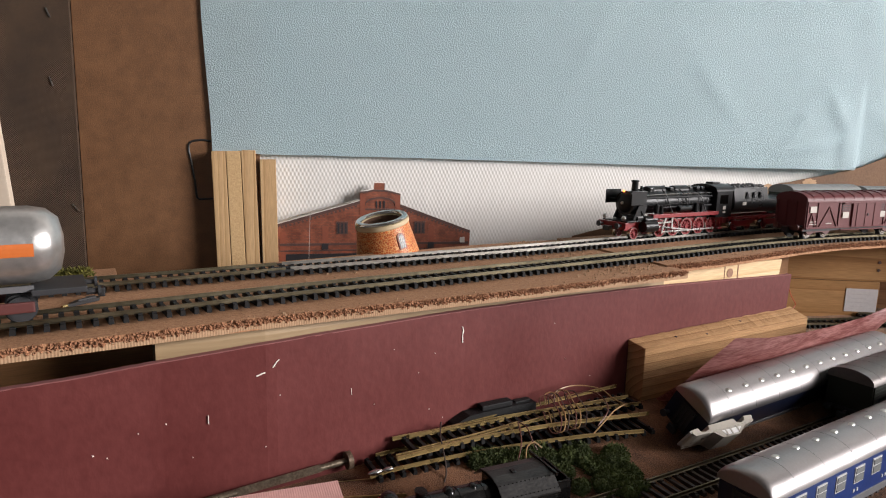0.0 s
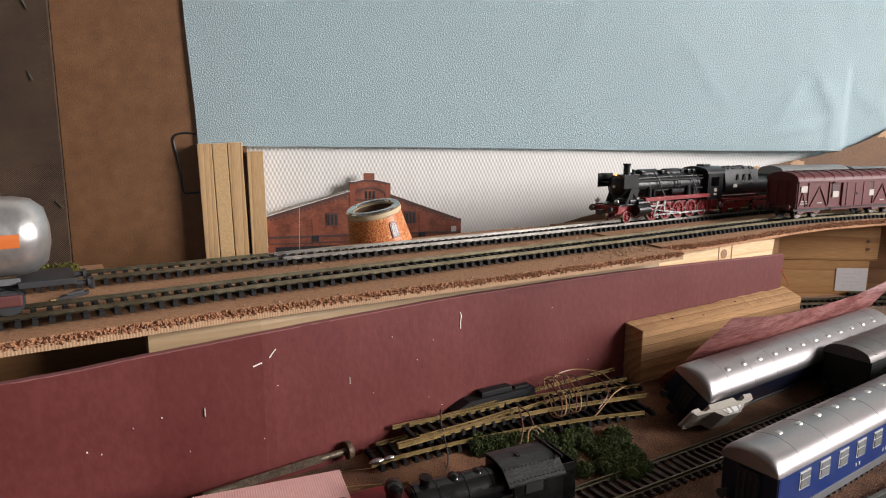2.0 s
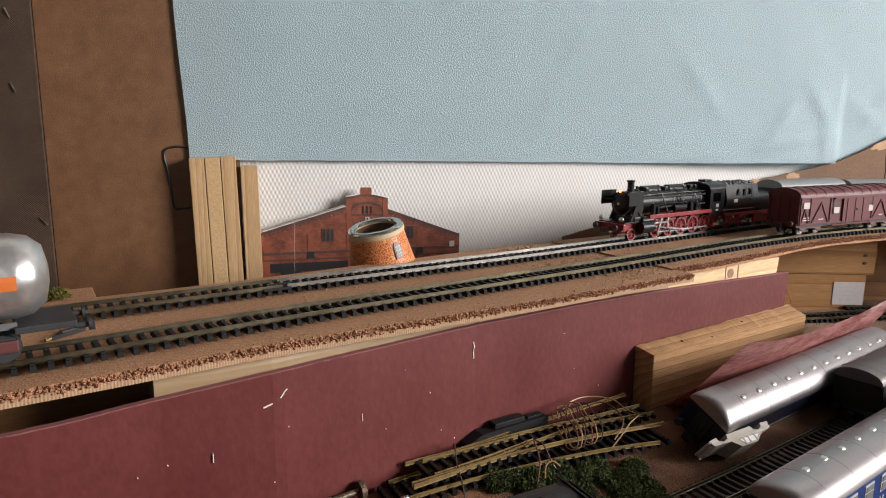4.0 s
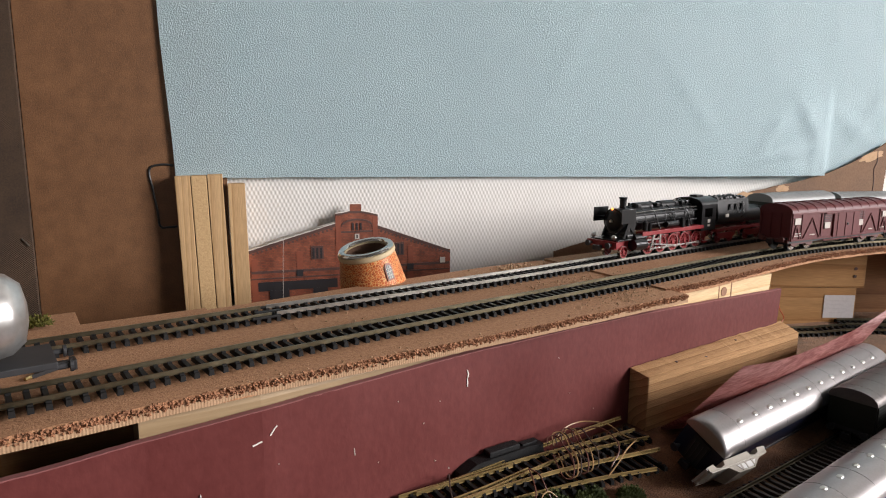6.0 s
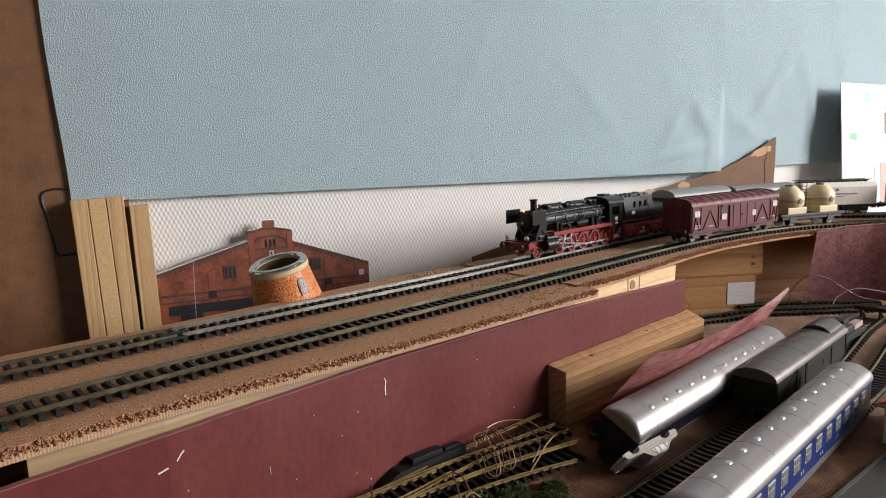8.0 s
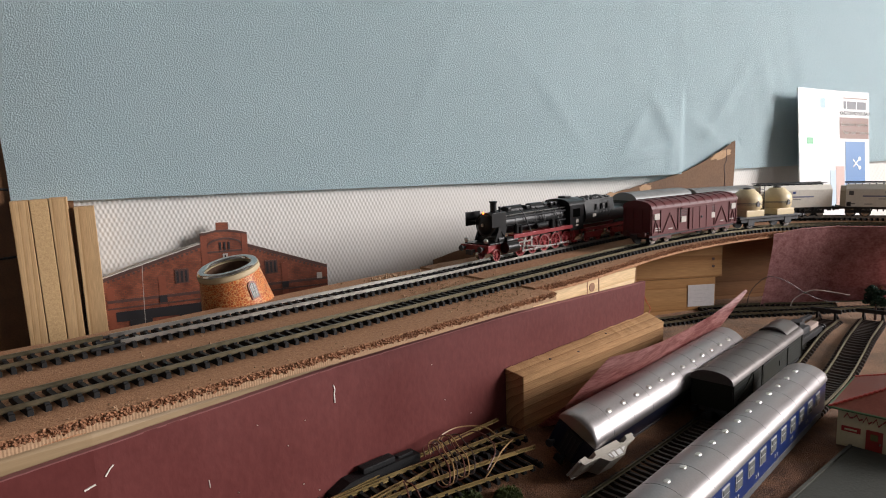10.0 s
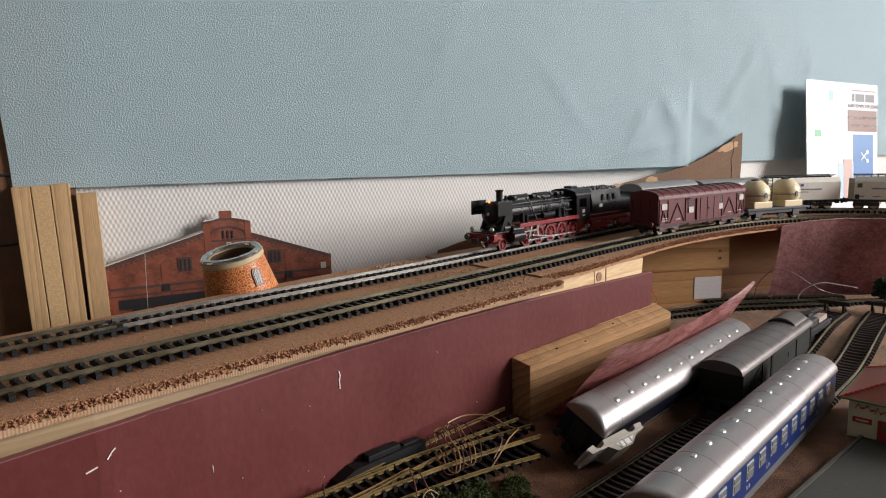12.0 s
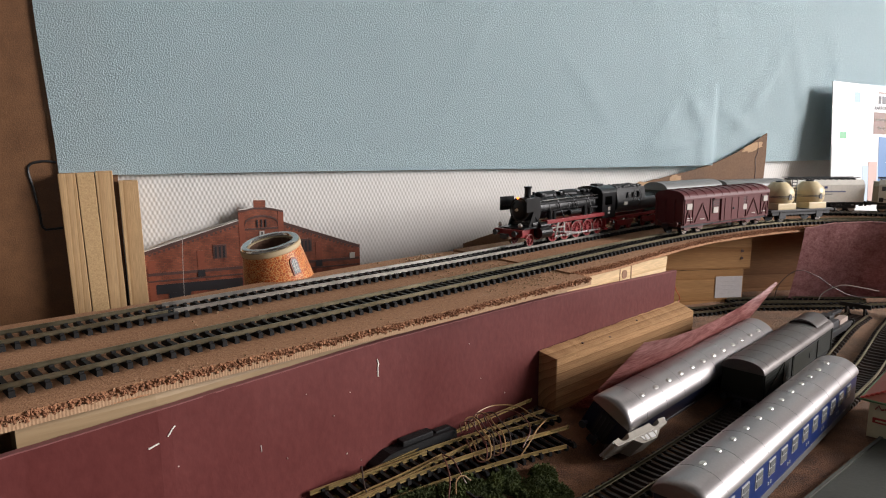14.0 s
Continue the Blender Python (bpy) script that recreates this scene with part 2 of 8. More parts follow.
def box(bm, x0, x1, y0, y1, z0, z1, bevel=0.0, m=None):
    r = bmesh.ops.create_cube(bm, size=1.0, matrix=Matrix.LocRotScale(((x0 + x1) / 2, (y0 + y1) / 2, (z0 + z1) / 2), None, (abs(x1 - x0), abs(y1 - y0), abs(z1 - z0))))
    vs = r["verts"]
    if bevel:
        es = list({e for v in vs for e in v.link_edges})
        g = bmesh.ops.bevel(bm, geom=es, offset=bevel, segments=2, affect="EDGES", profile=0.7)
        vs = list({v for f in g["faces"] for v in f.verts} | {v for v in vs if v.is_valid})
        if m is not None:
            seen, todo = set(vs), list(vs)
            while todo:
                for e in todo.pop().link_edges:
                    for v in e.verts:
                        if v not in seen:
                            seen.add(v)
                            todo.append(v)
            vs = list(seen)
    if m is not None:
        bmesh.ops.transform(bm, matrix=m, verts=vs)
    return vs


def cyl(bm, p, q, r, n=16, r2=None):
    """A capped cylinder or cone from p to q."""
    p, q = Vector(p), Vector(q)
    d = q - p
    m = Matrix.Translation((p + q) / 2) @ d.to_track_quat("Z", "Y").to_matrix().to_4x4()
    return bmesh.ops.create_cone(bm, cap_ends=True, segments=n, radius1=r, radius2=r if r2 is None else r2, depth=d.length, matrix=m)["verts"]


def ball(bm, c, r, squash=(1, 1, 1), u=16, v=10):
    return bmesh.ops.create_uvsphere(bm, u_segments=u, v_segments=v, radius=r, matrix=Matrix.LocRotScale(c, None, squash))["verts"]


def extrude(bm, prof, a, b, axis="x"):
    """A closed profile of (u, v) pulled from a to b along an axis; u, v are the other two axes in order."""
    def at(s, u, v):
        return {"x": (s, u, v), "y": (u, s, v), "z": (u, v, s)}[axis]
    A = [bm.verts.new(at(a, u, v)) for u, v in prof]
    B = [bm.verts.new(at(b, u, v)) for u, v in prof]
    k = len(prof)
    for i in range(k):
        bm.faces.new((A[i], A[(i + 1) % k], B[(i + 1) % k], B[i]))
    bm.faces.new(A)
    bm.faces.new(B[::-1])
    return A + B


def lathe(bm, prof, n=24, m=None):
    """Turn (radius, z) pairs about z."""
    rings = []
    for r, z in prof:
        rings.append([bm.verts.new((r * math.cos(2 * math.pi * i / n), r * math.sin(2 * math.pi * i / n), z)) for i in range(n)])
    for a, b in zip(rings, rings[1:]):
        for i in range(n):
            bm.faces.new((a[i], a[(i + 1) % n], b[(i + 1) % n], b[i]))
    bm.faces.new(rings[0][::-1])
    bm.faces.new(rings[-1])
    vs = [v for r in rings for v in r]
    if m is not None:
        bmesh.ops.transform(bm, matrix=m, verts=vs)
    return vs


def sweep(bm, pts, prof, side=None):
    """Pull a closed (sideways, up) profile along a line of points."""
    pts = [Vector(p) for p in pts]
    rings = []
    for i, p in enumerate(pts):
        d = (pts[min(i + 1, len(pts) - 1)] - pts[max(i - 1, 0)])
        s = Vector((-d.y, d.x, 0)).normalized() if side is None else side
        rings.append([bm.verts.new(p + s * u + Vector((0, 0, v))) for u, v in prof])
    k = len(prof)
    for a, b in zip(rings, rings[1:]):
        for i in range(k):
            bm.faces.new((a[i], a[(i + 1) % k], b[(i + 1) % k], b[i]))
    bm.faces.new(rings[0])
    bm.faces.new(rings[-1][::-1])


def tube(name, pts, r, mat, parent=None, label="", n=7):
    """A thin round wire through points, as a mesh."""
    line = smooth_line(pts, max(r * 3, 0.0012))
    if (line[-1] - Vector(pts[-1])).length > 1e-5:
        line.append(Vector(pts[-1]))
    bm = bmesh.new()
    rings, up = [], Vector((0.31, 0.2, 0.93))
    for i, p in enumerate(line):
        d = (line[min(i + 1, len(line) - 1)] - line[max(i - 1, 0)]).normalized()
        a = d.cross(up)
        a = a.normalized() if a.length > 1e-4 else Vector((1, 0, 0))
        c = d.cross(a).normalized()
        up = -c if up.dot(c) < 0 else c
        rings.append([bm.verts.new(p + (a * math.cos(2 * math.pi * k / n) + c * math.sin(2 * math.pi * k / n)) * r) for k in range(n)])
    for a, c in zip(rings, rings[1:]):
        for k in range(n):
            bm.faces.new((a[k], a[(k + 1) % n], c[(k + 1) % n], c[k]))
    bm.faces.new(rings[0])
    bm.faces.new(rings[-1][::-1])
    return part(name, bm, mat, parent, label, smooth=True)


def smooth_line(ctrl, step=0.004):
    """A Catmull-Rom line through control points, at even steps."""
    c = [Vector(p) for p in ctrl]
    c = [2 * c[0] - c[1]] + c + [2 * c[-1] - c[-2]]
    pts = []
    for i in range(1, len(c) - 2):
        for k in range(40):
            t = k / 40
            pts.append(0.5 * ((2 * c[i]) + (-c[i - 1] + c[i + 1]) * t + (2 * c[i - 1] - 5 * c[i] + 4 * c[i + 1] - c[i + 2]) * t * t
                              + (-c[i - 1] + 3 * c[i] - 3 * c[i + 1] + c[i + 2]) * t ** 3))
    pts.append(c[-2])
    out, need = [pts[0]], step
    for a, b in zip(pts, pts[1:]):
        d, got = (b - a).length, 0.0
        while d - got >= need:
            got += need
            out.append(a.lerp(b, got / d))
            need = step
        need -= d - got
    return out


# ---- room ----
WALL_ANG = -15.7
WALL = pose(0.120, 0.635, 0, 0, 0, WALL_ANG)          # local x along the wall, -y into the room


def wall_x(x, y=None):
    """Distance along the wall of a plan position given by its x."""
    return (x - 0.120) / math.cos(radians(WALL_ANG))


bm = bmesh.new()
box(bm, -2.2, 2.5, 0.0, 0.12, -0.75, 1.85)
w = part("wall_north", bm, WALLPAPER)
w.matrix_world = WALL
tagged(w, "white embossed wallpaper on the wall behind the layout", "wall", kind="structure")


def shell_wall(name, x0, x1, y0, y1, z0, z1, hole=None):
    """A plain wall; hole (a0, a1, z0, z1) runs along its longer side."""
    bm = bmesh.new()
    if hole is None:
        box(bm, x0, x1, y0, y1, z0, z1)
    else:
        a0, a1, h0, h1 = hole
        if x1 - x0 > y1 - y0:
            for q in ((x0, a0, z0, z1), (a1, x1, z0, z1), (a0, a1, z0, h0), (a0, a1, h1, z1)):
                box(bm, q[0], q[1], y0, y1, q[2], q[3])
        else:
            for q in ((y0, a0, z0, z1), (a1, y1, z0, z1), (a0, a1, z0, h0), (a0, a1, h1, z1)):
                box(bm, x0, x1, q[0], q[1], q[2], q[3])
    return tagged(part(name, bm, DARK_PLASTER), "plain darkened plaster wall of the room, out of view", "wall", kind="structure")


shell_wall("wall_east", 2.35, 2.47, -2.72, 0.0, -0.75, 1.85, (-2.36, -1.12, 0.36, 1.44))
shell_wall("wall_south", 0.3, 2.35, -2.72, -2.6, -0.75, 1.85)
# opening added for the fill lamp behind the camera, out of view
shell_wall("wall_south_west", -1.55, 0.3, -2.72, -2.6, -0.75, 1.85, (-1.25, -0.15, 0.35, 1.45))
shell_wall("wall_west", -1.67, -1.55, -2.72, 1.18, -0.75, 1.85)
bm = bmesh.new()
box(bm, -1.7, 2.5, -2.75, 1.25, 1.85, 1.95)
tagged(part("ceiling", bm, DARK_PLASTER), "plain darkened ceiling of the room, out of view", "ceiling", kind="structure")
bm = bmesh.new()
box(bm, -1.7, 2.5, -2.75, 1.25, -0.85, -0.75)
tagged(part("floor", bm, ramp_mat("dark_floor", (0.035, 0.028, 0.022), (0.07, 0.055, 0.045), 0.6)), "plain brown floor below the layout table", "floor", kind="structure")

# ---- lower layout ground ----


def ss(a, b, t):
    t = min(max((t - a) / (b - a), 0), 1)
    return t * t * (3 - 2 * t)


def ground_z(x, y):
    return -0.010 + max(0.010 * ss(0.215, 0.29, y), 0.014 * ss(0.58, 0.70, x))


bm = bmesh.new()
NX, NY = 230, 120
gx = [-0.35 + 1.75 * i / NX for i in range(NX + 1)]
gy = [-0.14 + 0.90 * j / NY for j in range(NY + 1)]
def ground_y(x, y):
    """The board ends at the slanting wall."""
    back = min(0.76, 0.630 - (x - 0.120) * math.tan(radians(-WALL_ANG)))
    return -0.14 + (y + 0.14) * (back + 0.14) / 0.90


grid = [[bm.verts.new((x, ground_y(x, y), ground_z(x, ground_y(x, y)) + 0.0007 * noise.noise((x * 90, y * 90, 0)) + 0.0012 * noise.noise((x * 18, y * 18, 3)))) for y in gy] for x in gx]
for i in range(NX):
    for j in range(NY):
        bm.faces.new((grid[i][j], grid[i + 1][j], grid[i + 1][j + 1], grid[i][j + 1]))
edge = [grid[i][0] for i in range(NX + 1)] + [grid[NX][j] for j in range(1, NY + 1)] + [grid[i][NY] for i in range(NX - 1, -1, -1)] + [grid[0][j] for j in range(NY - 1, 0, -1)]
low = [bm.verts.new((v.co.x, v.co.y, -0.75)) for v in edge]
for i in range(len(edge)):
    k = (i + 1) % len(edge)
    bm.faces.new((edge[i], edge[k], low[k], low[i]))
bm.faces.new(low)
tagged(part("ground", bm, SAND, smooth=True), "red-brown scatter ground of the lower layout board", "ground", kind="structure")

# ---- upper board, with its broken softboard edge ----
BOARD_Z = 0.088


def slab(name, front, back, z0, z1, mat, label, crumbs=True, category="board", deep=0.85):
    """A thin board between a front and a back line (lists of (x, y)), its front edge broken into crumbs."""
    f = smooth_line([(x, y, 0) for x, y in front], 0.0016)
    t = thing(name, label, category)
    bm = bmesh.new()
    n = len(f)
    b = smooth_line([(x, y, 0) for x, y in back], 0.0016)
    b = [b[min(int(i * (len(b) - 1) / (n - 1)), len(b) - 1)] for i in range(n)]
    cols = []
    for i in range(n):
        wob = 0.0007 * noise.noise((i * 0.35, 1, 0)) + 0.0010 * noise.noise((i * 0.05, 7, 0)) if crumbs else 0
        cols.append([bm.verts.new((b[i].x, b[i].y, z0)), bm.verts.new((b[i].x, b[i].y, z1)),
                     bm.verts.new((f[i].x, f[i].y + 0.0015 + wob, z1)), bm.verts.new((f[i].x, f[i].y + 0.001 - wob, z0))])
    for p, q in zip(cols, cols[1:]):
        for k in range(4):
            bm.faces.new((p[k], p[(k + 1) % 4], q[(k + 1) % 4], q[k]))
    bm.faces.new(cols[0])
    bm.faces.new(cols[-1][::-1])
    part("panel", bm, mat, t)
    if crumbs:
        rnd = random.Random(name)
        V, F = [], []
        for i in range(0, n):
            for k in range(13):
                r = rnd.uniform(0.0004, 0.0010)
                c = Vector((f[i].x + rnd.uniform(-1, 1) * 0.001, f[i].y + rnd.uniform(0.0002, 0.0022), z1 - rnd.uniform(0.0002, (z1 - z0) * deep)))
                e = Euler((rnd.random() * 3, rnd.random() * 3, 0)).to_matrix()
                o = len(V)
                for q in ((1, 0, 0), (-1, 0, 0), (0, 1, 0), (0, -1, 0), (0, 0, 1), (0, 0, -1)):
                    V.append(tuple(c + e @ Vector(q) * r * rnd.uniform(0.7, 1.3)))
                F += [(o + a, o + d, o + g) for a, d, g in ((0, 2, 4), (2, 1, 4), (1, 3, 4), (3, 0, 4), (2, 0, 5), (1, 2, 5), (3, 1, 5), (0, 3, 5))]
        me = bpy.data.meshes.new("broken_edge")
        me.from_pydata(V, [], F)
        me.materials.append(CRUMB)
        ob = tagged(new("broken_edge", me), "crumbling broken edge of the softboard", kind="stuff")
        ob.parent = t
    return t


EDGE = [(-0.20, 0.290), (0.0, 0.297), (0.05, 0.2995), (0.10, 0.3005), (0.22, 0.2995), (0.30, 0.3005), (0.3705, 0.3015)]
board = slab("track_board", EDGE,
     [(-0.20, 0.415), (0.0, 0.424), (0.10, 0.432), (0.20, 0.440), (0.30, 0.447), (0.3705, 0.446)], 0.0825, BOARD_Z, PARTICLE,
     "brown softboard shelf carrying the two upper tracks, front edge broken", deep=0.62)
ribs = smooth_line([(x, y, 0) for x, y in EDGE], 0.0006)
bm = bmesh.new()
sweep(bm, [(p.x, p.y + 0.0004 + (0.00022 if i % 2 else 0.0001), 0.0824) for i, p in enumerate(ribs)], [(0, 0), (0, 0.0029), (0.003, 0.0029), (0.003, 0)], Vector((0, 1, 0)))
part("ribbed_layer", bm, PARTICLE_PALE, board, "paler ribbed lower layer of the softboard")
slab("track_board_curve", [(0.366, 0.316), (0.43, 0.317), (0.52, 0.325), (0.60, 0.328), (0.70, 0.315), (0.76, 0.296), (0.812, 0.262), (0.836, 0.228), (0.843, 0.196)],
     [(0.373, 0.446), (0.45, 0.446), (0.55, 0.452), (0.66, 0.450), (0.78, 0.425), (0.88, 0.38), (0.95, 0.32), (0.985, 0.24), (0.995, 0.17)], 0.0832, BOARD_Z + 0.0012, PARTICLE,
     "curved brown softboard carrying the upper tracks round the bend", deep=0.6)
slab("approach_board", [(-1.27, 0.262), (-0.75, 0.272), (-0.203, 0.294)], [(-1.27, 0.40), (-0.75, 0.405), (-0.203, 0.415)], 0.0795, BOARD_Z, PARTICLE,
     "brown softboard shelf leading the tracks in from the side", False)
# ---- tracks ----
RAIL_PROFILE = [(-0.0006, 0), (0.0006, 0), (0.0006, 0.0002), (0.00024, 0.0005), (0.00024, 0.0014), (0.00042, 0.0016), (0.00042, 0.0021), (0.0003, 0.0022), (-0.0003, 0.0022), (-0.00042, 0.0021), (-0.00042, 0.0016), (-0.00024, 0.0014), (-0.00024, 0.0005), (-0.0006, 0.0002)]
GAUGE = 0.0172


def sleeper_mesh(mat, half=0.0124):
    bm = bmesh.new()
    extrude(bm, [(-0.00115, 0), (0.00115, 0), (0.0010, 0.0025), (-0.0010, 0.0025)], -half, half, "y")
    for s in (-1, 1):
        for k in (-1, 1):
            c = s * GAUGE / 2 + k * 0.0019
            box(bm, -0.0009, 0.0009, c - 0.0007, c + 0.0007, 0.0025, 0.0032)
    return finish(bm, "sleeper", mat)


SLEEPERS = {"black": sleeper_mesh(SLEEPER), "brown": sleeper_mesh(SLEEPER_BROWN)}


def track(name, ctrl, z, label, kind="black", pitch=0.0059, rail=None, group="model railway tracks"):
    """Sleepers one by one and two rails along a centre line; z is the top of the ground, or a function of the place."""
    zf = z if callable(z) else (lambda x, y: z)
    line = smooth_line([(x, y, 0) for x, y in ctrl], 0.0028)
    t = thing(name, label, "railway track", group)
    for s in (-1, 1):
        pts = []
        for i, p in enumerate(line):
            d = (line[min(i + 1, len(line) - 1)] - line[max(i - 1, 0)]).normalized()
            q = p + Vector((-d.y, d.x, 0)) * s * GAUGE / 2
            pts.append((q.x, q.y, zf(p.x, p.y) + 0.0025))
        bm = bmesh.new()
        sweep(bm, pts, RAIL_PROFILE)
        part("rail", bm, rail or RAIL, t)
    rnd = random.Random(name)
    for i, p in enumerate(smooth_line([(x, y, 0) for x, y in ctrl], pitch)):
        j = min(int(i * pitch / 0.0028), len(line) - 1)
        d = line[min(j + 1, len(line) - 1)] - line[max(j - 1, 0)]
        ob = new("sleeper", SLEEPERS[kind])
        ob.parent = t
        ob.matrix_local = Matrix.Translation((p.x, p.y, zf(p.x, p.y))) @ Matrix.Rotation(math.atan2(d.y, d.x) + rnd.uniform(-0.02, 0.02), 4, "Z")
    return t, line


RZ = BOARD_Z + 0.0012
FRONT = [(-0.16, 0.317), (0.0, 0.324), (0.10, 0.331), (0.20, 0.335), (0.30, 0.339), (0.40, 0.344), (0.50, 0.349), (0.60, 0.348), (0.70, 0.335), (0.784, 0.305), (0.840, 0.255), (0.866, 0.19), (0.872, 0.12)]
JOINT_X = 0.118
REAR = [(-0.16, 0.386), (0.0, 0.389), (0.10, 0.393), (0.20, 0.395), (0.30, 0.397), (0.40, 0.402), (0.50, 0.407), (0.60, 0.411), (0.68, 0.408), (0.77, 0.390), (0.85, 0.355), (0.905, 0.305), (0.935, 0.24), (0.945, 0.16), (0.946, 0.12)]
front_track, FRONT_LINE = track("front_track", FRONT, RZ, "front model railway track with black sleepers on the softboard")
REAR_LINE = smooth_line([(x, y, 0) for x, y in REAR], 0.0028)
JOINT = [p for p in REAR_LINE if p.x < JOINT_X][-1]
track("rear_track_old", [q for q in REAR if q[0] < JOINT_X - 0.02] + [(JOINT.x, JOINT.y)], RZ, "rear model railway track with dull brownish rails")
track("rear_track", [(JOINT.x + 0.0004, JOINT.y)] + [q for q in REAR if q[0] > JOINT_X + 0.02], RZ, "rear model railway track with black sleepers and shining rails", rail=RAIL_BRIGHT)
clip = thing("rail_joint_clip", "dark wire clip joining two lengths of track", "rail clip")
for dx, dy in ((-0.006, -0.011), (-0.001, 0.0), (0.004, 0.010)):
    bm = bmesh.new()
    box(bm, JOINT.x + dx - 0.008, JOINT.x + dx + 0.008, JOINT.y + dy - 0.0012, JOINT.y + dy + 0.0012, RZ + 0.0024, RZ + 0.0036, 0.0003)
    part("bar", bm, SLEEPER, clip)
bm = bmesh.new()
cyl(bm, (JOINT.x + 0.010, JOINT.y - 0.004, RZ + 0.0032), (JOINT.x + 0.010, JOINT.y - 0.004, RZ + 0.0040), 0.0008, 10)
part("pin", bm, RAIL_BRIGHT, clip, "bright pin head")
track("approach_track", [(-1.25, 0.285), (-0.70, 0.294), (-0.164, 0.3165)], RZ, "front model railway track leading in along the shelf")
RAIL_TOP = RZ + 0.0019 + 0.0028


def on_line(line, x, lift=0.0):
    """The pose of a vehicle whose middle is where the line passes x."""
    j = min(range(len(line)), key=lambda k: abs(line[k].x - x) if line[k].y > 0.15 else 9)
    return along(line, j, lift)


def along(line, j, lift=0.0, half=12):
    a, b = line[max(j - half, 0)], line[min(j + half, len(line) - 1)]
    m = (a + b) / 2
    d = b - a
    return Matrix.Translation((m.x, m.y, RAIL_TOP + lift)) @ Matrix.Rotation(math.atan2(d.y, d.x), 4, "Z")


LOW_A = [(-0.05, 0.222), (0.02, 0.2228), (0.16, 0.2235), (0.30, 0.2225), (0.40, 0.2245), (0.50, 0.2285), (0.60, 0.2335), (0.66, 0.236), (0.735, 0.239)]
track("siding_track", LOW_A, ground_z, "lower siding track with brown sleepers beside the coaches", "brown")
LOW_B = [(0.05, 0.164), (0.284, 0.177), (0.47, 0.188), (0.55, 0.1905), (0.65, 0.196), (0.76, 0.207)]
track("coach_track", LOW_B, ground_z, "lower track under the blue coach", "brown")
LOW_C = [(0.56, 0.395), (0.636, 0.366), (0.669, 0.347), (0.716, 0.308), (0.763, 0.269), (0.810, 0.236), (0.85, 0.20)]
track("back_track", LOW_C, ground_z, "lower track running along the back below the bridge", "black")
LOW_D = [(0.695, 0.349), (0.745, 0.313), (0.788, 0.270), (0.84, 0.224), (0.88, 0.17)]
track("back_branch_track", LOW_D, ground_z, "lower branch track beside the back track", "black")

# ---- wall things ----
EYE_U, EYE_D = 0.048, 0.595


def wu(x, d=0.0):
    """Along the wall, for what stands d before it and covers the wall at plan x."""
    return EYE_U + (wall_x(x) - EYE_U) * (1 - d / EYE_D)


def wz(z, d=0.0):
    return 0.188 + (z - 0.188) * (1 - d / EYE_D)


TEAR = 0.8165
bm = bmesh.new()
xs = list(np.linspace(0.1195, TEAR, 110)) + [TEAR + 0.0004] + list(np.linspace(TEAR + 0.006, 1.50, 70))
cols = []
for i, x in enumerate(xs):
    right = x > TEAR
    d0 = 0.007 if right else 0.007 + 0.0125 * ss(0.50, 0.78, x)
    low = (0.1515 if right else 0.1540 - 0.0055 * ss(0.12, 0.8, x)) + 0.0004 * noise.noise((x * 30, 0, 4))
    col = []
    for j in range(49):
        f = j / 48
        v = low + (0.62 - low) * f ** 1.6
        lean = -0.0060 * ss(0.15, 0.30, v) * (1 - ss(0.12, 0.30, x))
        d = d0 if right else d0 + (0.007 - d0) * ss(0.148, 0.20 + 0.05 * ss(0.6, 0.8, x), v)
        k = ss(0.45, 0.85, x)
        d += abs(0.0012 * noise.noise((x * 5, v * 6, 0))) + k * (0.0022 * abs(noise.noise((x * 9, v * 10, 2))) + 0.0012 * max(0, noise.noise((x * 26 + v * 9, v * 11, 5))))
        for cx, cz, ang, w, h in ((0.800, 0.178, 1.45, 0.05, 0.0030), (0.76, 0.175, 0.2, 0.06, 0.0040), (0.785, 0.215, 2.2, 0.05, 0.0045), (0.74, 0.205, 0.9, 0.05, 0.0035), (0.62, 0.24, 2.3, 0.10, 0.0025), (0.48, 0.27, 1.1, 0.12, 0.0020), (0.90, 0.25, 0.9, 0.12, 0.0035), (0.98, 0.23, 1.9, 0.10, 0.0035), (1.02, 0.20, 1.3, 0.12, 0.003), (0.86, 0.20, 2.6, 0.06, 0.004)):
            a = (x - cx) * math.cos(ang) + (v - cz) * math.sin(ang)
            p = -(x - cx) * math.sin(ang) + (v - cz) * math.cos(ang)
            if abs(a) < w:
                d += h * (1 - abs(a) / w) * math.exp(-abs(p) / 0.006)
        col.append(bm.verts.new((wu(x + lean, d), -d, wz(v, d) if j < 3 else v)))
    cols.append(col)
for a, b in zip(cols, cols[1:]):
    for j in range(48):
        bm.faces.new((a[j], b[j], b[j + 1], a[j + 1]))
bmesh.ops.solidify(bm, geom=bm.faces[:], thickness=0.0004)
p = part("sky_backdrop_sheet", bm, BLUE, smooth=True)
p.matrix_world = WALL
tagged(p, "pale blue textured paper sheet pinned over the wall, creased", "backdrop")
BLACKINK = plain("black_marker", (0.012, 0.012, 0.012), 0.5)
CARDBOARD = ramp_mat("brown_cardboard", (0.095, 0.050, 0.026), (0.20, 0.112, 0.062), 0.85, scale=22, fine=500, bump=0.2)
CARD_TORN = ramp_mat("torn_cardboard_core", (0.36, 0.22, 0.12), (0.50, 0.33, 0.20), 0.9, scale=60, fine=700, bump=0.3)
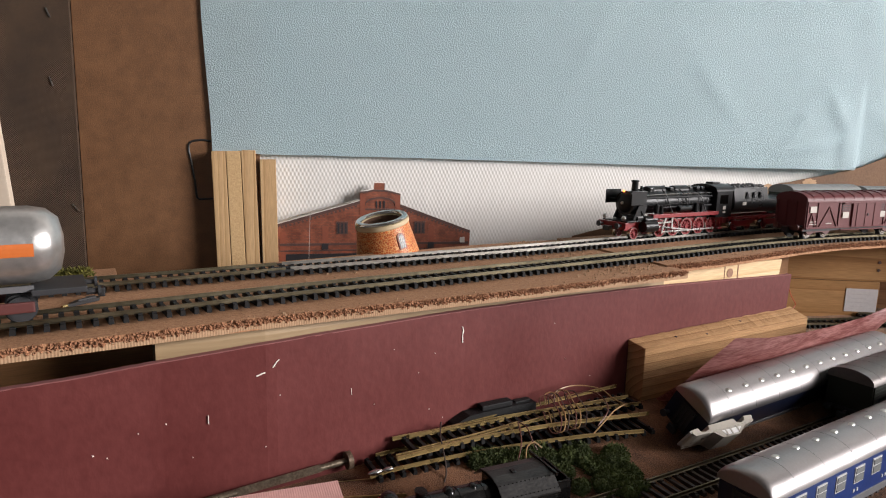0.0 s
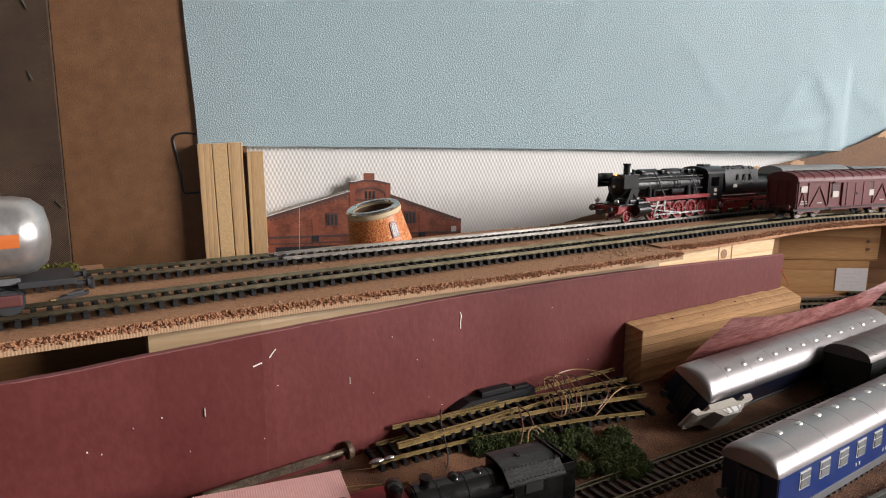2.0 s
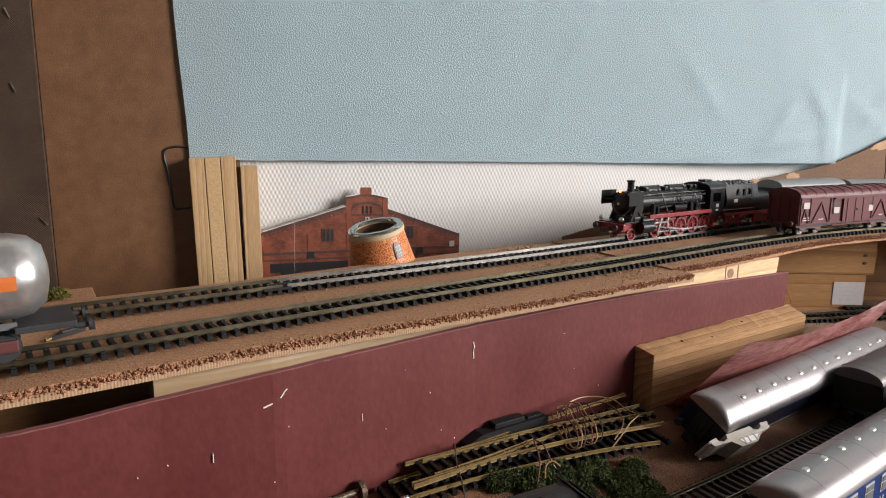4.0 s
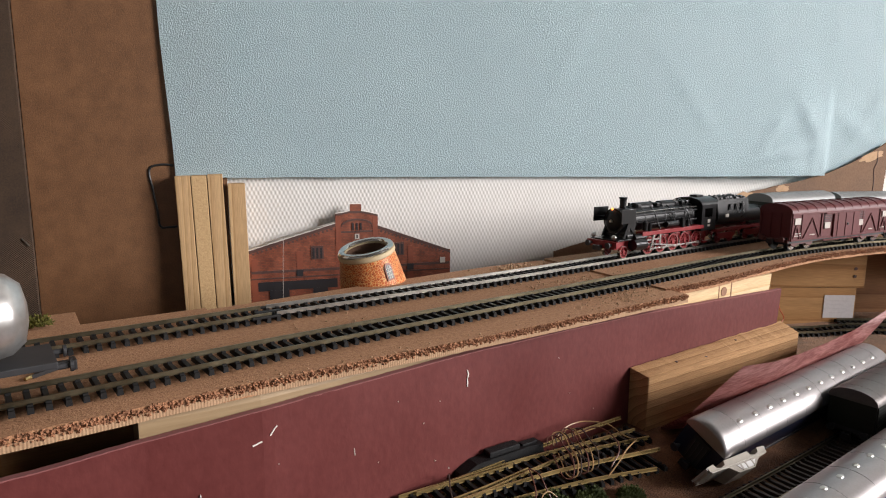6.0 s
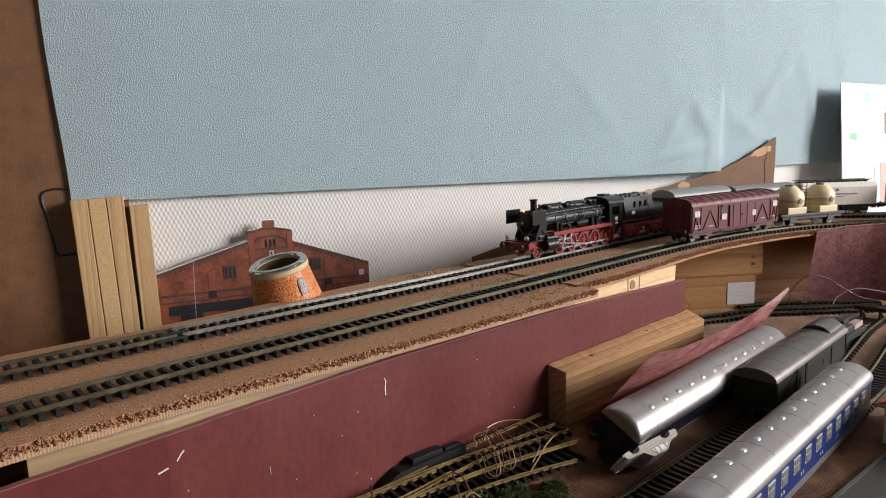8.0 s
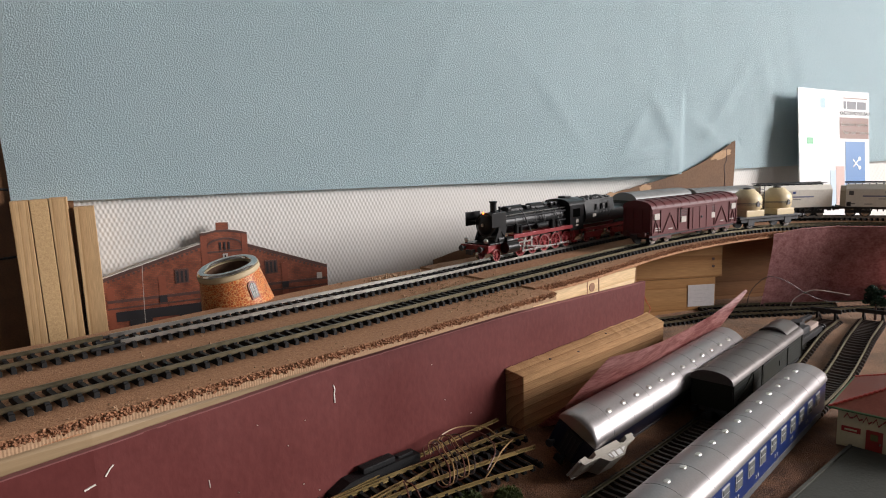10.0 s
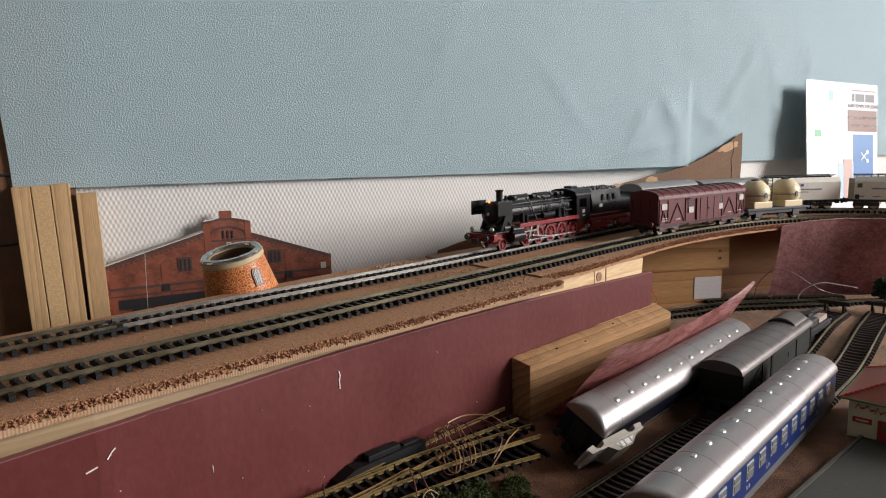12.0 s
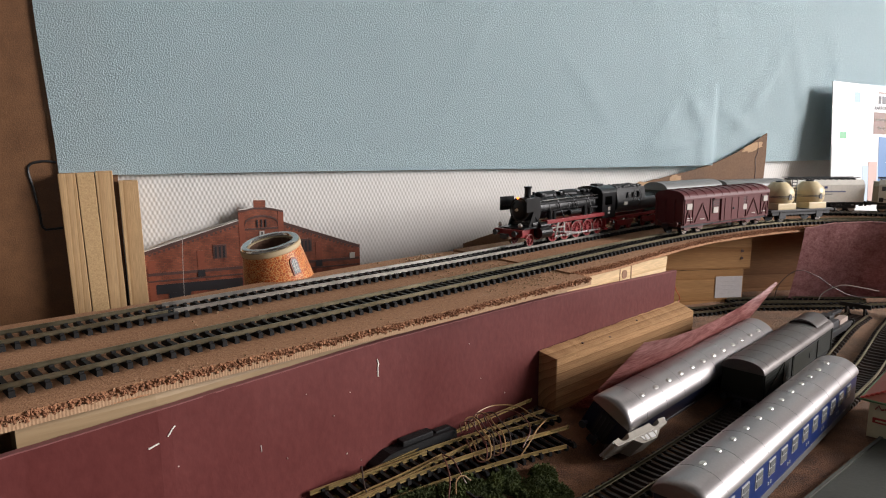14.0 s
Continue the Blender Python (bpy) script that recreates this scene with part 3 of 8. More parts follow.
CHIPBOARD = ramp_mat("chipboard_edge", (0.36, 0.21, 0.09), (0.66, 0.46, 0.24), 0.8, scale=500, fine=900, bump=0.4)
METAL = ramp_mat("bright_steel", (0.45, 0.44, 0.42), (0.65, 0.63, 0.60), 0.3, metal=1.0)

def on_wall(ob):
    ob.matrix_world = WALL
    return ob


def wall_panel(name, x0, x1, z0, z1, d0, d1, mat, label, category):
    bm = bmesh.new()
    box(bm, wall_x(x0), wall_x(x1), -d1, -d0, z0, z1, 0.0005)
    return tagged(on_wall(part(name, bm, mat)), label, category)


wall_panel("hardboard_sheet", 0.0145, 0.160, 0.0, 0.62, 0.0010, 0.0042, HARDBOARD, "smooth brown hardboard sheet standing against the wall", "board")
t = thing("mesh_backed_sheet", "dark hardboard sheet, rough mesh side out, with staples", "board")
bm = bmesh.new()
box(bm, wall_x(-0.075), wall_x(0.0143), -0.0090, -0.0046, 0.0, 0.62, 0.0005)
part("sheet", bm, MESHBACK, t)
for x, z, a in ((0.010, 0.105, 0.9), (-0.001, 0.268, 1.2), (-0.002, 0.212, 1.3)):
    bm = bmesh.new()
    box(bm, -0.004, 0.004, -0.0006, 0.0006, -0.0004, 0.0004, m=Matrix.Translation((wall_x(x), -0.0098, z)) @ Matrix.Rotation(a, 4, "Y"))
    part("staple", bm, METAL, t, "bright wire staple")
on_wall(t)
bm = bmesh.new()
box(bm, -0.30, 0.0, -0.018, -0.0095, 0.0, 0.62, 0.001, m=Matrix.Translation((wall_x(-0.0275), 0, 0)) @ Matrix.Rotation(radians(-4.5), 4, "Y"))
tagged(on_wall(part("cream_board", bm, ramp_mat("cream_board_paint", (0.55, 0.445, 0.345), (0.64, 0.53, 0.42), 0.6, scale=20, fine=300, bump=0.1))), "cream painted board leaning against the dark sheet", "board")

# marker outline drawn on the hardboard
pts = [(0.119, 0.1650), (0.110, 0.1660), (0.1005, 0.1620), (0.1022, 0.145), (0.1045, 0.128), (0.1060, 0.1135), (0.112, 0.1125), (0.119, 0.1130)]
ob = tube("marker_line", [(wall_x(x), -0.0046, z) for x, z in pts], 0.0010, BLACKINK)
tagged(on_wall(ob), "black marker outline drawn on the brown hardboard", "drawn line")

# four offcuts leaning on the wall
D = 0.020
for x0, x1, zt, mat, tilt, lab in ((0.1185, 0.1305, 0.1555, PINE_UP, 1.3, "pale pine offcut standing against the wall"),
                                   (0.1312, 0.1433, 0.1558, CHIPBOARD, 1.3, "chipboard-edged offcut standing against the wall"),
                                   (0.1440, 0.1560, 0.1567, PINE_UP, 1.3, "pale pine offcut standing against the wall"),
                                   (0.1600, 0.1740, 0.1485, PINE_UP, 0.6, "darker pine offcut standing a little apart")):
    bm = bmesh.new()
    h = wz(zt, D)
    box(bm, 0, wu(x1, D) - wu(x0, D), -D, -0.0065, 0.0, h, 0.0006, m=Matrix.Translation((wu(x0, D), 0, h)) @ Matrix.Rotation(radians(-tilt), 4, "Y") @ Matrix.Translation((0, 0, -h)))
    tagged(on_wall(part("wood_offcut", bm, mat)), lab, "wood offcut", "offcuts against the wall")


# ---- printed brick hall front ----
def brick_mat(name, c1, c2, mortar, scale, rough=0.7, round_axis=False):
    m = bpy.data.materials.new(name)
    m.use_nodes = True
    n, l = m.node_tree.nodes, m.node_tree.links
    tc, br, ns = n.new("ShaderNodeTexCoord"), n.new("ShaderNodeTexBrick"), n.new("ShaderNodeTexNoise")
    sep, com = n.new("ShaderNodeSeparateXYZ"), n.new("ShaderNodeCombineXYZ")
    l.new(tc.outputs["Object"], sep.inputs["Vector"])
    if round_axis:
        at, mu = n.new("ShaderNodeMath"), n.new("ShaderNodeMath")
        at.operation, mu.operation = "ARCTAN2", "MULTIPLY"
        mu.inputs[1].default_value = 0.030
        l.new(sep.outputs["Y"], at.inputs[0])
        l.new(sep.outputs["X"], at.inputs[1])
        l.new(at.outputs[0], mu.inputs[0])
        l.new(mu.outputs[0], com.inputs["X"])
    else:
        l.new(sep.outputs["X"], com.inputs["X"])
    l.new(sep.outputs["Z"], com.inputs["Y"])
    l.new(com.outputs["Vector"], br.inputs["Vector"])
    br.inputs["Scale"].default_value = scale
    br.inputs["Color1"].default_value, br.inputs["Color2"].default_value, br.inputs["Mortar"].default_value = (*c1, 1), (*c2, 1), (*mortar, 1)
    br.inputs["Mortar Size"].default_value = 0.045 if round_axis else 0.022
    ns.inputs["Scale"].default_value, ns.inputs["Detail"].default_value = 90, 5
    l.new(tc.outputs["Object"], ns.inputs["Vector"])
    mx = n.new("ShaderNodeMix")
    mx.data_type, mx.blend_type = "RGBA", "MULTIPLY"
    mx.inputs["Factor"].default_value = 0.75
    rp = n.new("ShaderNodeValToRGB")
    rp.color_ramp.elements[0].position, rp.color_ramp.elements[1].position = 0.35, 0.62
    rp.color_ramp.elements[0].color, rp.color_ramp.elements[1].color = (0.45, 0.38, 0.36, 1), (1, 1, 1, 1)
    l.new(ns.outputs["Fac"], rp.inputs["Fac"])
    l.new(br.outputs["Color"], mx.inputs["A"])
    l.new(rp.outputs["Color"], mx.inputs["B"])
    l.new(mx.outputs["Result"], n["Principled BSDF"].inputs["Base Color"])
    n["Principled BSDF"].inputs["Roughness"].default_value = rough
    return m


HALL_BRICK = brick_mat("printed_red_brick", (0.30, 0.084, 0.040), (0.21, 0.056, 0.028), (0.13, 0.06, 0.04), 170, 0.5)


def crazed_brick_mat():
    """Printed rubble bricks: uneven orange stones in pale joints."""
    m = bpy.data.materials.new("printed_orange_brick")
    m.use_nodes = True
    n, l = m.node_tree.nodes, m.node_tree.links
    tc, mp, ns = n.new("ShaderNodeTexCoord"), n.new("ShaderNodeMapping"), n.new("ShaderNodeTexNoise")
    mp.inputs["Scale"].default_value = (1, 1, 1.5)
    l.new(tc.outputs["Object"], mp.inputs["Vector"])
    joint, cell = n.new("ShaderNodeTexVoronoi"), n.new("ShaderNodeTexVoronoi")
    joint.feature = "DISTANCE_TO_EDGE"
    for k in (joint, cell):
        k.inputs["Scale"].default_value = 430
        l.new(mp.outputs["Vector"], k.inputs["Vector"])
    sep, tone, edge_r, mx = n.new("ShaderNodeSeparateColor"), n.new("ShaderNodeValToRGB"), n.new("ShaderNodeValToRGB"), n.new("ShaderNodeMix")
    l.new(cell.outputs["Color"], sep.inputs["Color"])
    l.new(sep.outputs[0], tone.inputs["Fac"])
    tone.color_ramp.elements[0].color, tone.color_ramp.elements[1].color = (0.27, 0.045, 0.011, 1), (0.50, 0.115, 0.024, 1)
    edge_r.color_ramp.elements[0].position, edge_r.color_ramp.elements[1].position = 0.035, 0.10
    edge_r.color_ramp.elements[0].color, edge_r.color_ramp.elements[1].color = (1, 1, 1, 1), (0, 0, 0, 1)
    l.new(joint.outputs["Distance"], edge_r.inputs["Fac"])
    mx.data_type = "RGBA"
    l.new(edge_r.outputs["Color"], mx.inputs["Factor"])
    l.new(tone.outputs["Color"], mx.inputs["A"])
    mx.inputs["B"].default_value = (0.62, 0.36, 0.15, 1)
    l.new(mx.outputs["Result"], n["Principled BSDF"].inputs["Base Color"])
    n["Principled BSDF"].inputs["Roughness"].default_value = 0.4
    return m


TOWER_BRICK = crazed_brick_mat()
HALL_DARK = ramp_mat("printed_dark_trim", (0.05, 0.028, 0.024), (0.11, 0.05, 0.04), 0.5, scale=90)
HALL_TRIM = ramp_mat("printed_red_trim", (0.17, 0.045, 0.025), (0.25, 0.07, 0.035), 0.5, scale=90)
HALL_BLACK = plain("printed_black", (0.022, 0.02, 0.022), 0.45)
PRINT_PALE = plain("printed_pale_grey", (0.42, 0.38, 0.34), 0.6)
PAPER_EDGE = plain("white_card_edge", (0.72, 0.68, 0.62), 0.8)

hall = thing("card_factory_front", "flat printed brick factory front of card, standing against the wall", "building front")
HD = 0.011


def hp(x, z):
    return (wu(x, HD), wz(z, HD))


outline = [(0.1745, -0.01), (0.1745, 0.0880), (0.2502, 0.1105), (0.2502, 0.1197), (0.2570, 0.1203), (0.2634, 0.1218), (0.2636, 0.1282), (0.2737, 0.1280), (0.2736, 0.1215), (0.2810, 0.1200), (0.2889, 0.1178), (0.2888, 0.1073), (0.3590, 0.0805), (0.3592, -0.01)]
bm = bmesh.new()
extrude(bm, [hp(x, max(z, -0.0)) for x, z in outline], -HD - 0.0012, -HD, "y")
part("front", bm, HALL_BRICK, hall)


def printed(name, poly, mat, lift=0.0004, label=""):
    bm = bmesh.new()
    extrude(bm, [hp(x, z) for x, z in poly], -HD - 0.0012 - lift, -HD - 0.0010, "y")
    return part(name, bm, mat, hall, label)


def rect(x0, x1, z0, z1):
    return [(x0, z0), (x0, z1), (x1, z1), (x1, z0)]


for a, b in (((0.1745, 0.0880), (0.2502, 0.1105)), ((0.3590, 0.0805), (0.2888, 0.1073))):
    printed("roof_edge", [a, b, (b[0], b[1] - 0.0030), (a[0], a[1] - 0.0030)], HALL_DARK)
    dx, dz = b[0] - a[0], b[1] - a[1]
    for k in range(1, 20):
        x, z = a[0] + dx * k / 20, a[1] + dz * k / 20 - 0.0034
        printed("dentil", rect(x - 0.0009, x + 0.0009, z - 0.0018, z), HALL_DARK, 0.0003)
bm = bmesh.new()
for (x0, z0), (x1, z1) in zip(outline[1:11], outline[2:12]):
    u0, v0 = hp(x0, z0)
    u1, v1 = hp(x1, z1)
    extrude(bm, [(u0, v0), (u1, v1), (u1, v1 + 0.0005), (u0, v0 + 0.0005)], -HD - 0.0014, -HD + 0.0002, "y")
part("cut_edge", bm, PAPER_EDGE, hall, "white cut edge of the card")
lip = smooth_line([(x, 0, z) for x, z in ((0.1745, 0.0885), (0.195, 0.0966), (0.222, 0.1040), (0.2502, 0.1118))], 0.002)
bm = bmesh.new()
rows = []
for i, q in enumerate(lip):
    u, v = hp(q.x, q.z)
    w = 0.0050 * math.sin(math.pi * (0.12 + 0.80 * i / (len(lip) - 1)))
    rows.append([bm.verts.new((u, -HD - 0.0004, v - 0.0006)), bm.verts.new((u, -HD - 0.0010 - w * 0.5, v + 0.0009)), bm.verts.new((u, -HD - 0.0012 - w, v + 0.0005))])
for a, b in zip(rows, rows[1:]):
    for k in range(2):
        bm.faces.new((a[k], b[k], b[k + 1], a[k + 1]))
bmesh.ops.solidify(bm, geom=bm.faces[:], thickness=0.0005)
part("curled_lip", bm, PAPER_EDGE, hall, "white curled lip of the card roof edge", smooth=True)
for x0, x1 in ((0.1765, 0.1815), (0.2150, 0.2205), (0.3170, 0.3225), (0.3535, 0.3590)):
    printed("pilaster", rect(x0, x1, 0.0, 0.094 - abs(x0 - 0.268) * 0.15), HALL_TRIM, 0.0003)
for x0, x1 in ((0.2502, 0.2552), (0.2840, 0.2889)):
    printed("pilaster", rect(x0, x1, 0.0, 0.1170), HALL_TRIM, 0.0003)
for z0, z1 in ((0.0665, 0.0690), (0.0610, 0.0622)):
    printed("string_course", rect(0.1760, 0.3580, z0, z1), HALL_DARK, 0.0005)
printed("string_course", rect(0.2552, 0.2840, 0.1012, 0.1030), HALL_DARK, 0.0005)
arch = [(0.2552, 0.107)] + [(0.2696 - 0.0142 * math.cos(k * math.pi / 10), 0.108 + 0.0065 * math.sin(k * math.pi / 10)) for k in range(11)] + [(0.284, 0.107)]
printed("gable_arch", arch + [(x, z - 0.0018) for x, z in arch[::-1]], HALL_DARK, 0.0005)
printed("cornice", [(0.2502, 0.1197), (0.2570, 0.1203), (0.2634, 0.1218), (0.2736, 0.1215), (0.2810, 0.1200), (0.2889, 0.1178), (0.2889, 0.1160), (0.2810, 0.1182), (0.2736, 0.1197), (0.2634, 0.1200), (0.2570, 0.1186), (0.2502, 0.1178)], HALL_DARK, 0.0006)
for xc, zc in ((0.2335, 0.0835), (0.3080, 0.0835)):
    w = printed("window", rect(xc - 0.0055, xc + 0.0055, zc - 0.0058, zc + 0.0066), HALL_DARK, 0.0005)
    for k in (-1, 0, 1):
        bm = bmesh.new()
        extrude(bm, [hp(x, z) for x, z in rect(xc + k * 0.0034 - 0.0008, xc + k * 0.0034 + 0.0008, zc - 0.0050, zc + 0.0050)], -HD - 0.0019, -HD - 0.0015, "y")
        part("slit", bm, HALL_BLACK, w)
for k in (-1, 0, 1):
    printed("gable_slit", rect(0.2696 + k * 0.0036 - 0.0007, 0.2696 + k * 0.0036 + 0.0007, 0.1035, 0.1105), HALL_BLACK, 0.0006)
printed("number_plate", rect(0.2675, 0.2717, 0.0950, 0.1000), PRINT_PALE, 0.0005)
printed("plate_bar", rect(0.2690, 0.2702, 0.0960, 0.0990), HALL_BLACK, 0.0008)
printed("white_sign", rect(0.3490, 0.3540, 0.0680, 0.0735), PRINT_PALE, 0.0006)
printed("door_lintel", rect(0.1815, 0.2510, 0.0500, 0.0585), HALL_BLACK, 0.0005)
for x0, x1 in ((0.1910, 0.2080), (0.2290, 0.2420), (0.3000, 0.3150)):
    printed("doorway", rect(x0, x1, 0.0, 0.0505), HALL_BLACK, 0.0006)
for x in (0.2177, 0.3197):
    printed("anchor_plate", rect(x - 0.003, x + 0.003, 0.0625, 0.0685), HALL_BLACK, 0.0007)
on_wall(hall)
ob = tube("thread", [(wu(0.204, 0.014), -0.0200, wz(0.100, 0.014)), (wu(0.203, 0.014), -0.0200, wz(0.075, 0.014)), (wu(0.202, 0.014), -0.0200, wz(0.030, 0.014)), (wu(0.202, 0.014), -0.020, 0.0)], 0.0002, PRINT_PALE)
tagged(on_wall(ob), "thin grey thread hanging before the brick front", "thread")

# ---- card tower stump ----
tower = thing("card_tower_stump", "tilted orange brick card tower stump topped by a metal ring", "tower")
bm = bmesh.new()
lathe(bm, [(0.046, -0.112), (0.0232, -0.0040), (0.0232, -0.0035), (0.0178, -0.0038), (0.0176, -0.030)], 40)
part("brick_shaft", bm, TOWER_BRICK, tower, smooth=True)
RIM = plain("cream_card_rim", (0.46, 0.36, 0.22), 0.6)
bm = bmesh.new()
n = 40
rings = [[bm.verts.new((r * math.cos(2 * math.pi * k / n), r * math.sin(2 * math.pi * k / n), z)) for k in range(n)] for r, z in ((0.0172, -0.002), (0.0172, 0.0), (0.0238, 0.0), (0.0240, -0.0028), (0.0233, -0.0036))]
for a, b in zip(rings, rings[1:] + rings[:1]):
    for k in range(n):
        bm.faces.new((a[k], a[(k + 1) % n], b[(k + 1) % n], b[k]))
part("cream_rim", bm, RIM, tower, "cream card rim, cut into tabs", smooth=True)
bm = bmesh.new()
ring = [[bm.verts.new(((0.0205 + 0.0027 * math.cos(2 * math.pi * j / 10)) * math.cos(2 * math.pi * k / 40), (0.0205 + 0.0027 * math.cos(2 * math.pi * j / 10)) * math.sin(2 * math.pi * k / 40), 0.0008 + 0.0018 * math.sin(2 * math.pi * j / 10))) for j in range(10)] for k in range(40)]
for k in range(40):
    for j in range(10):
        bm.faces.new((ring[k][j], ring[(k + 1) % 40][j], ring[(k + 1) % 40][(j + 1) % 10], ring[k][(j + 1) % 10]))
part("metal_ring", bm, plain("grey_metal_ring", (0.62, 0.62, 0.60), 0.08, metal=1.0), tower, "grey metal ring", smooth=True)
bm = bmesh.new()
rings = [[bm.verts.new((r * math.cos(2 * math.pi * k / 32), r * math.sin(2 * math.pi * k / 32), z)) for k in range(32)] for r, z in ((0.0150, -0.030), (0.0165, -0.030), (0.0165, -0.0005))]
for a, b in zip(rings, rings[1:]):
    for k in range(32):
        bm.faces.new((a[k], a[(k + 1) % 32], b[(k + 1) % 32], b[k]))
bm.faces.new(rings[0])
part("hollow", bm, plain("inner_card", (0.10, 0.05, 0.028), 0.9), tower, "brown inside of the tower")
# arched window let into the shaft
wa = radians(-80)
wr = 0.0262
wm = Matrix.Rotation(wa, 4, "Z") @ Matrix.Translation((wr - 0.0009, 0, -0.0135)) @ Matrix.Rotation(radians(-11.5), 4, "Y")
def arch_poly(w, h):
    return [(-w, -h), (w, -h), (w, h * 0.45)] + [(w * math.cos(a), h * 0.45 + w * math.sin(a)) for a in (0.5, 1.05, 1.57, 2.09, 2.64)] + [(-w, h * 0.45)]
bm = bmesh.new()
vs = extrude(bm, arch_poly(0.0036, 0.0062), -0.002, 0.0006, "x")
bmesh.ops.transform(bm, matrix=wm, verts=bm.verts)
win = part("window", bm, HALL_TRIM, tower, "arched window with a red surround")
bm = bmesh.new()
extrude(bm, arch_poly(0.0026, 0.0052), 0.0, 0.0009, "x")
bmesh.ops.transform(bm, matrix=wm, verts=bm.verts)
part("pane", bm, plain("printed_glass", (0.05, 0.07, 0.06), 0.3), win)
bm = bmesh.new()
for k in (-0.0009, 0.0009):
    box(bm, 0.0008, 0.0012, k - 0.0002, k + 0.0002, -0.005, 0.0045)
for k in (-0.0025, 0.0, 0.0025):
    box(bm, 0.0008, 0.0012, -0.0026, 0.0026, k - 0.0002, k + 0.0002)
bmesh.ops.transform(bm, matrix=wm, verts=bm.verts)
part("glazing_bar", bm, PRINT_PALE, win)
tower.matrix_world = Matrix.Translation((0.2075, 0.452, 0.1110)) @ Matrix.Rotation(radians(-13), 4, "Y") @ Matrix.Rotation(radians(3), 4, "X") @ Matrix.Diagonal((0.86, 0.86, 1, 1))

# ---- torn cardboard hill profile ----
hill = thing("cardboard_hill", "brown torn cardboard sheet cut to a rising slope", "cardboard sheet")
CD = 0.013


def cp(x, z):
    return (wu(x, CD), wz(z, CD))


slope = [(0.470, 0.0735), (0.53, 0.088), (0.60, 0.1035), (0.66, 0.1195), (0.72, 0.1325), (0.78, 0.143), (0.82, 0.151), (0.845, 0.160), (0.875, 0.172), (0.905, 0.187), (0.9095, 0.189)]
rnd = random.Random(4)
line = []
for (x0, z0), (x1, z1) in zip(slope, slope[1:]):
    for k in range(6):
        f = k / 6
        line.append((x0 + (x1 - x0) * f, z0 + (z1 - z0) * f + rnd.uniform(-0.0006, 0.0006)))
line.append(slope[-1])
edge_r = [(0.910, 0.160), (0.9085, 0.13), (0.9095, 0.09), (0.909, 0.0)]
bm = bmesh.new()
extrude(bm, [cp(x, z) for x, z in [(0.470, 0.0)] + line + edge_r], -CD - 0.0015, -CD, "y")
part("sheet", bm, CARDBOARD, hill)
for xc, zc, w, h, a in ((0.600, 0.0985, 0.007, 0.0045, 0.3), (0.625, 0.106, 0.012, 0.0055, 0.3), (0.668, 0.117, 0.007, 0.004, 0.2), (0.700, 0.1225, 0.018, 0.0075, 0.35), (0.755, 0.134, 0.009, 0.004, 0.2), (0.885, 0.171, 0.020, 0.0045, 0.45), (0.56, 0.092, 0.006, 0.003, 0.2)):
    bm = bmesh.new()
    poly = []
    for k in range(18):
        b = 2 * math.pi * k / 18
        r = rnd.uniform(0.78, 1.18)
        x, z = w * r * math.cos(b), h * r * math.sin(b)
        poly.append(cp(xc + x * math.cos(a) - z * math.sin(a), zc + x * math.sin(a) * 0.5 + z))
    extrude(bm, poly, -CD - 0.0018, -CD - 0.0012, "y")
    part("torn_patch", bm, CARD_TORN, hill, "paler torn patch of the cardboard")
ob = tube("crease", [(*([wu(0.893, CD), -CD - 0.0016, wz(0.178, CD)]),), (wu(0.894, CD), -CD - 0.0016, wz(0.165, CD)), (wu(0.890, CD), -CD - 0.0016, wz(0.155, CD)), (wu(0.892, CD), -CD - 0.0016, wz(0.14, CD)), (wu(0.890, CD), -CD - 0.0016, wz(0.11, CD))], 0.0006, HALL_DARK, hill)
on_wall(hill)

# ---- sleeve of a card model kit ----
LD = 0.030
GLOSS = plain("glossy_white_sleeve", (0.80, 0.80, 0.80), 0.09, bump=0.02, spread=0.03)
leaf = thing("model_kit_sleeve", "glossy white card-model sleeve with blue and brown panels, leaning upright", "leaflet")
LU0, LU1 = wu(1.0340, LD), wu(1.1970, LD)
LEAN = 5.0
LZ1 = wz(0.261, LD) / math.cos(radians(LEAN))
bm = bmesh.new()
box(bm, 0, LU1 - LU0, 0, 0.0015, 0.0, LZ1, 0.0004)
part("sleeve", bm, GLOSS, leaf)
LW = LU1 - LU0
LV = LW * 0.66


def leaf_patch(name, x0, x1, z0, z1, c, label="", lift=0.0003):
    bm = bmesh.new()
    box(bm, x0 * LW, x1 * LW, -lift, 0.0002, LZ1 - z1 * LV, LZ1 - z0 * LV)
    return part(name, bm, plain(name + "_print", c, 0.4, bump=0.01, spread=0.04, spec=0.25), leaf, label)


leaf_patch("brown_band", 0.56, 0.985, 0.35, 0.63, (0.20, 0.11, 0.085))
leaf_patch("blue_panel", 0.64, 0.93, 0.67, 1.55, (0.10, 0.21, 0.42), "blue printed panel")
leaf_patch("pale_photo", 0.42, 0.64, 1.05, 1.55, (0.45, 0.55, 0.66))
leaf_patch("lighthouse_picture", 0.50, 0.62, 1.00, 1.55, (0.52, 0.36, 0.32), "pinkish picture strip", 0.0005)
leaf_patch("green_square", 0.10, 0.19, 0.62, 0.71, (0.10, 0.34, 0.16), "small green square")
leaf_patch("blue_mark", 0.29, 0.36, 0.11, 0.24, (0.25, 0.38, 0.55))
leaf_patch("title_bar", 0.62, 0.95, 0.135, 0.235, (0.10, 0.10, 0.11))
leaf_patch("title_gap", 0.655, 0.665, 0.135, 0.235, (0.75, 0.75, 0.75), "", 0.0005)
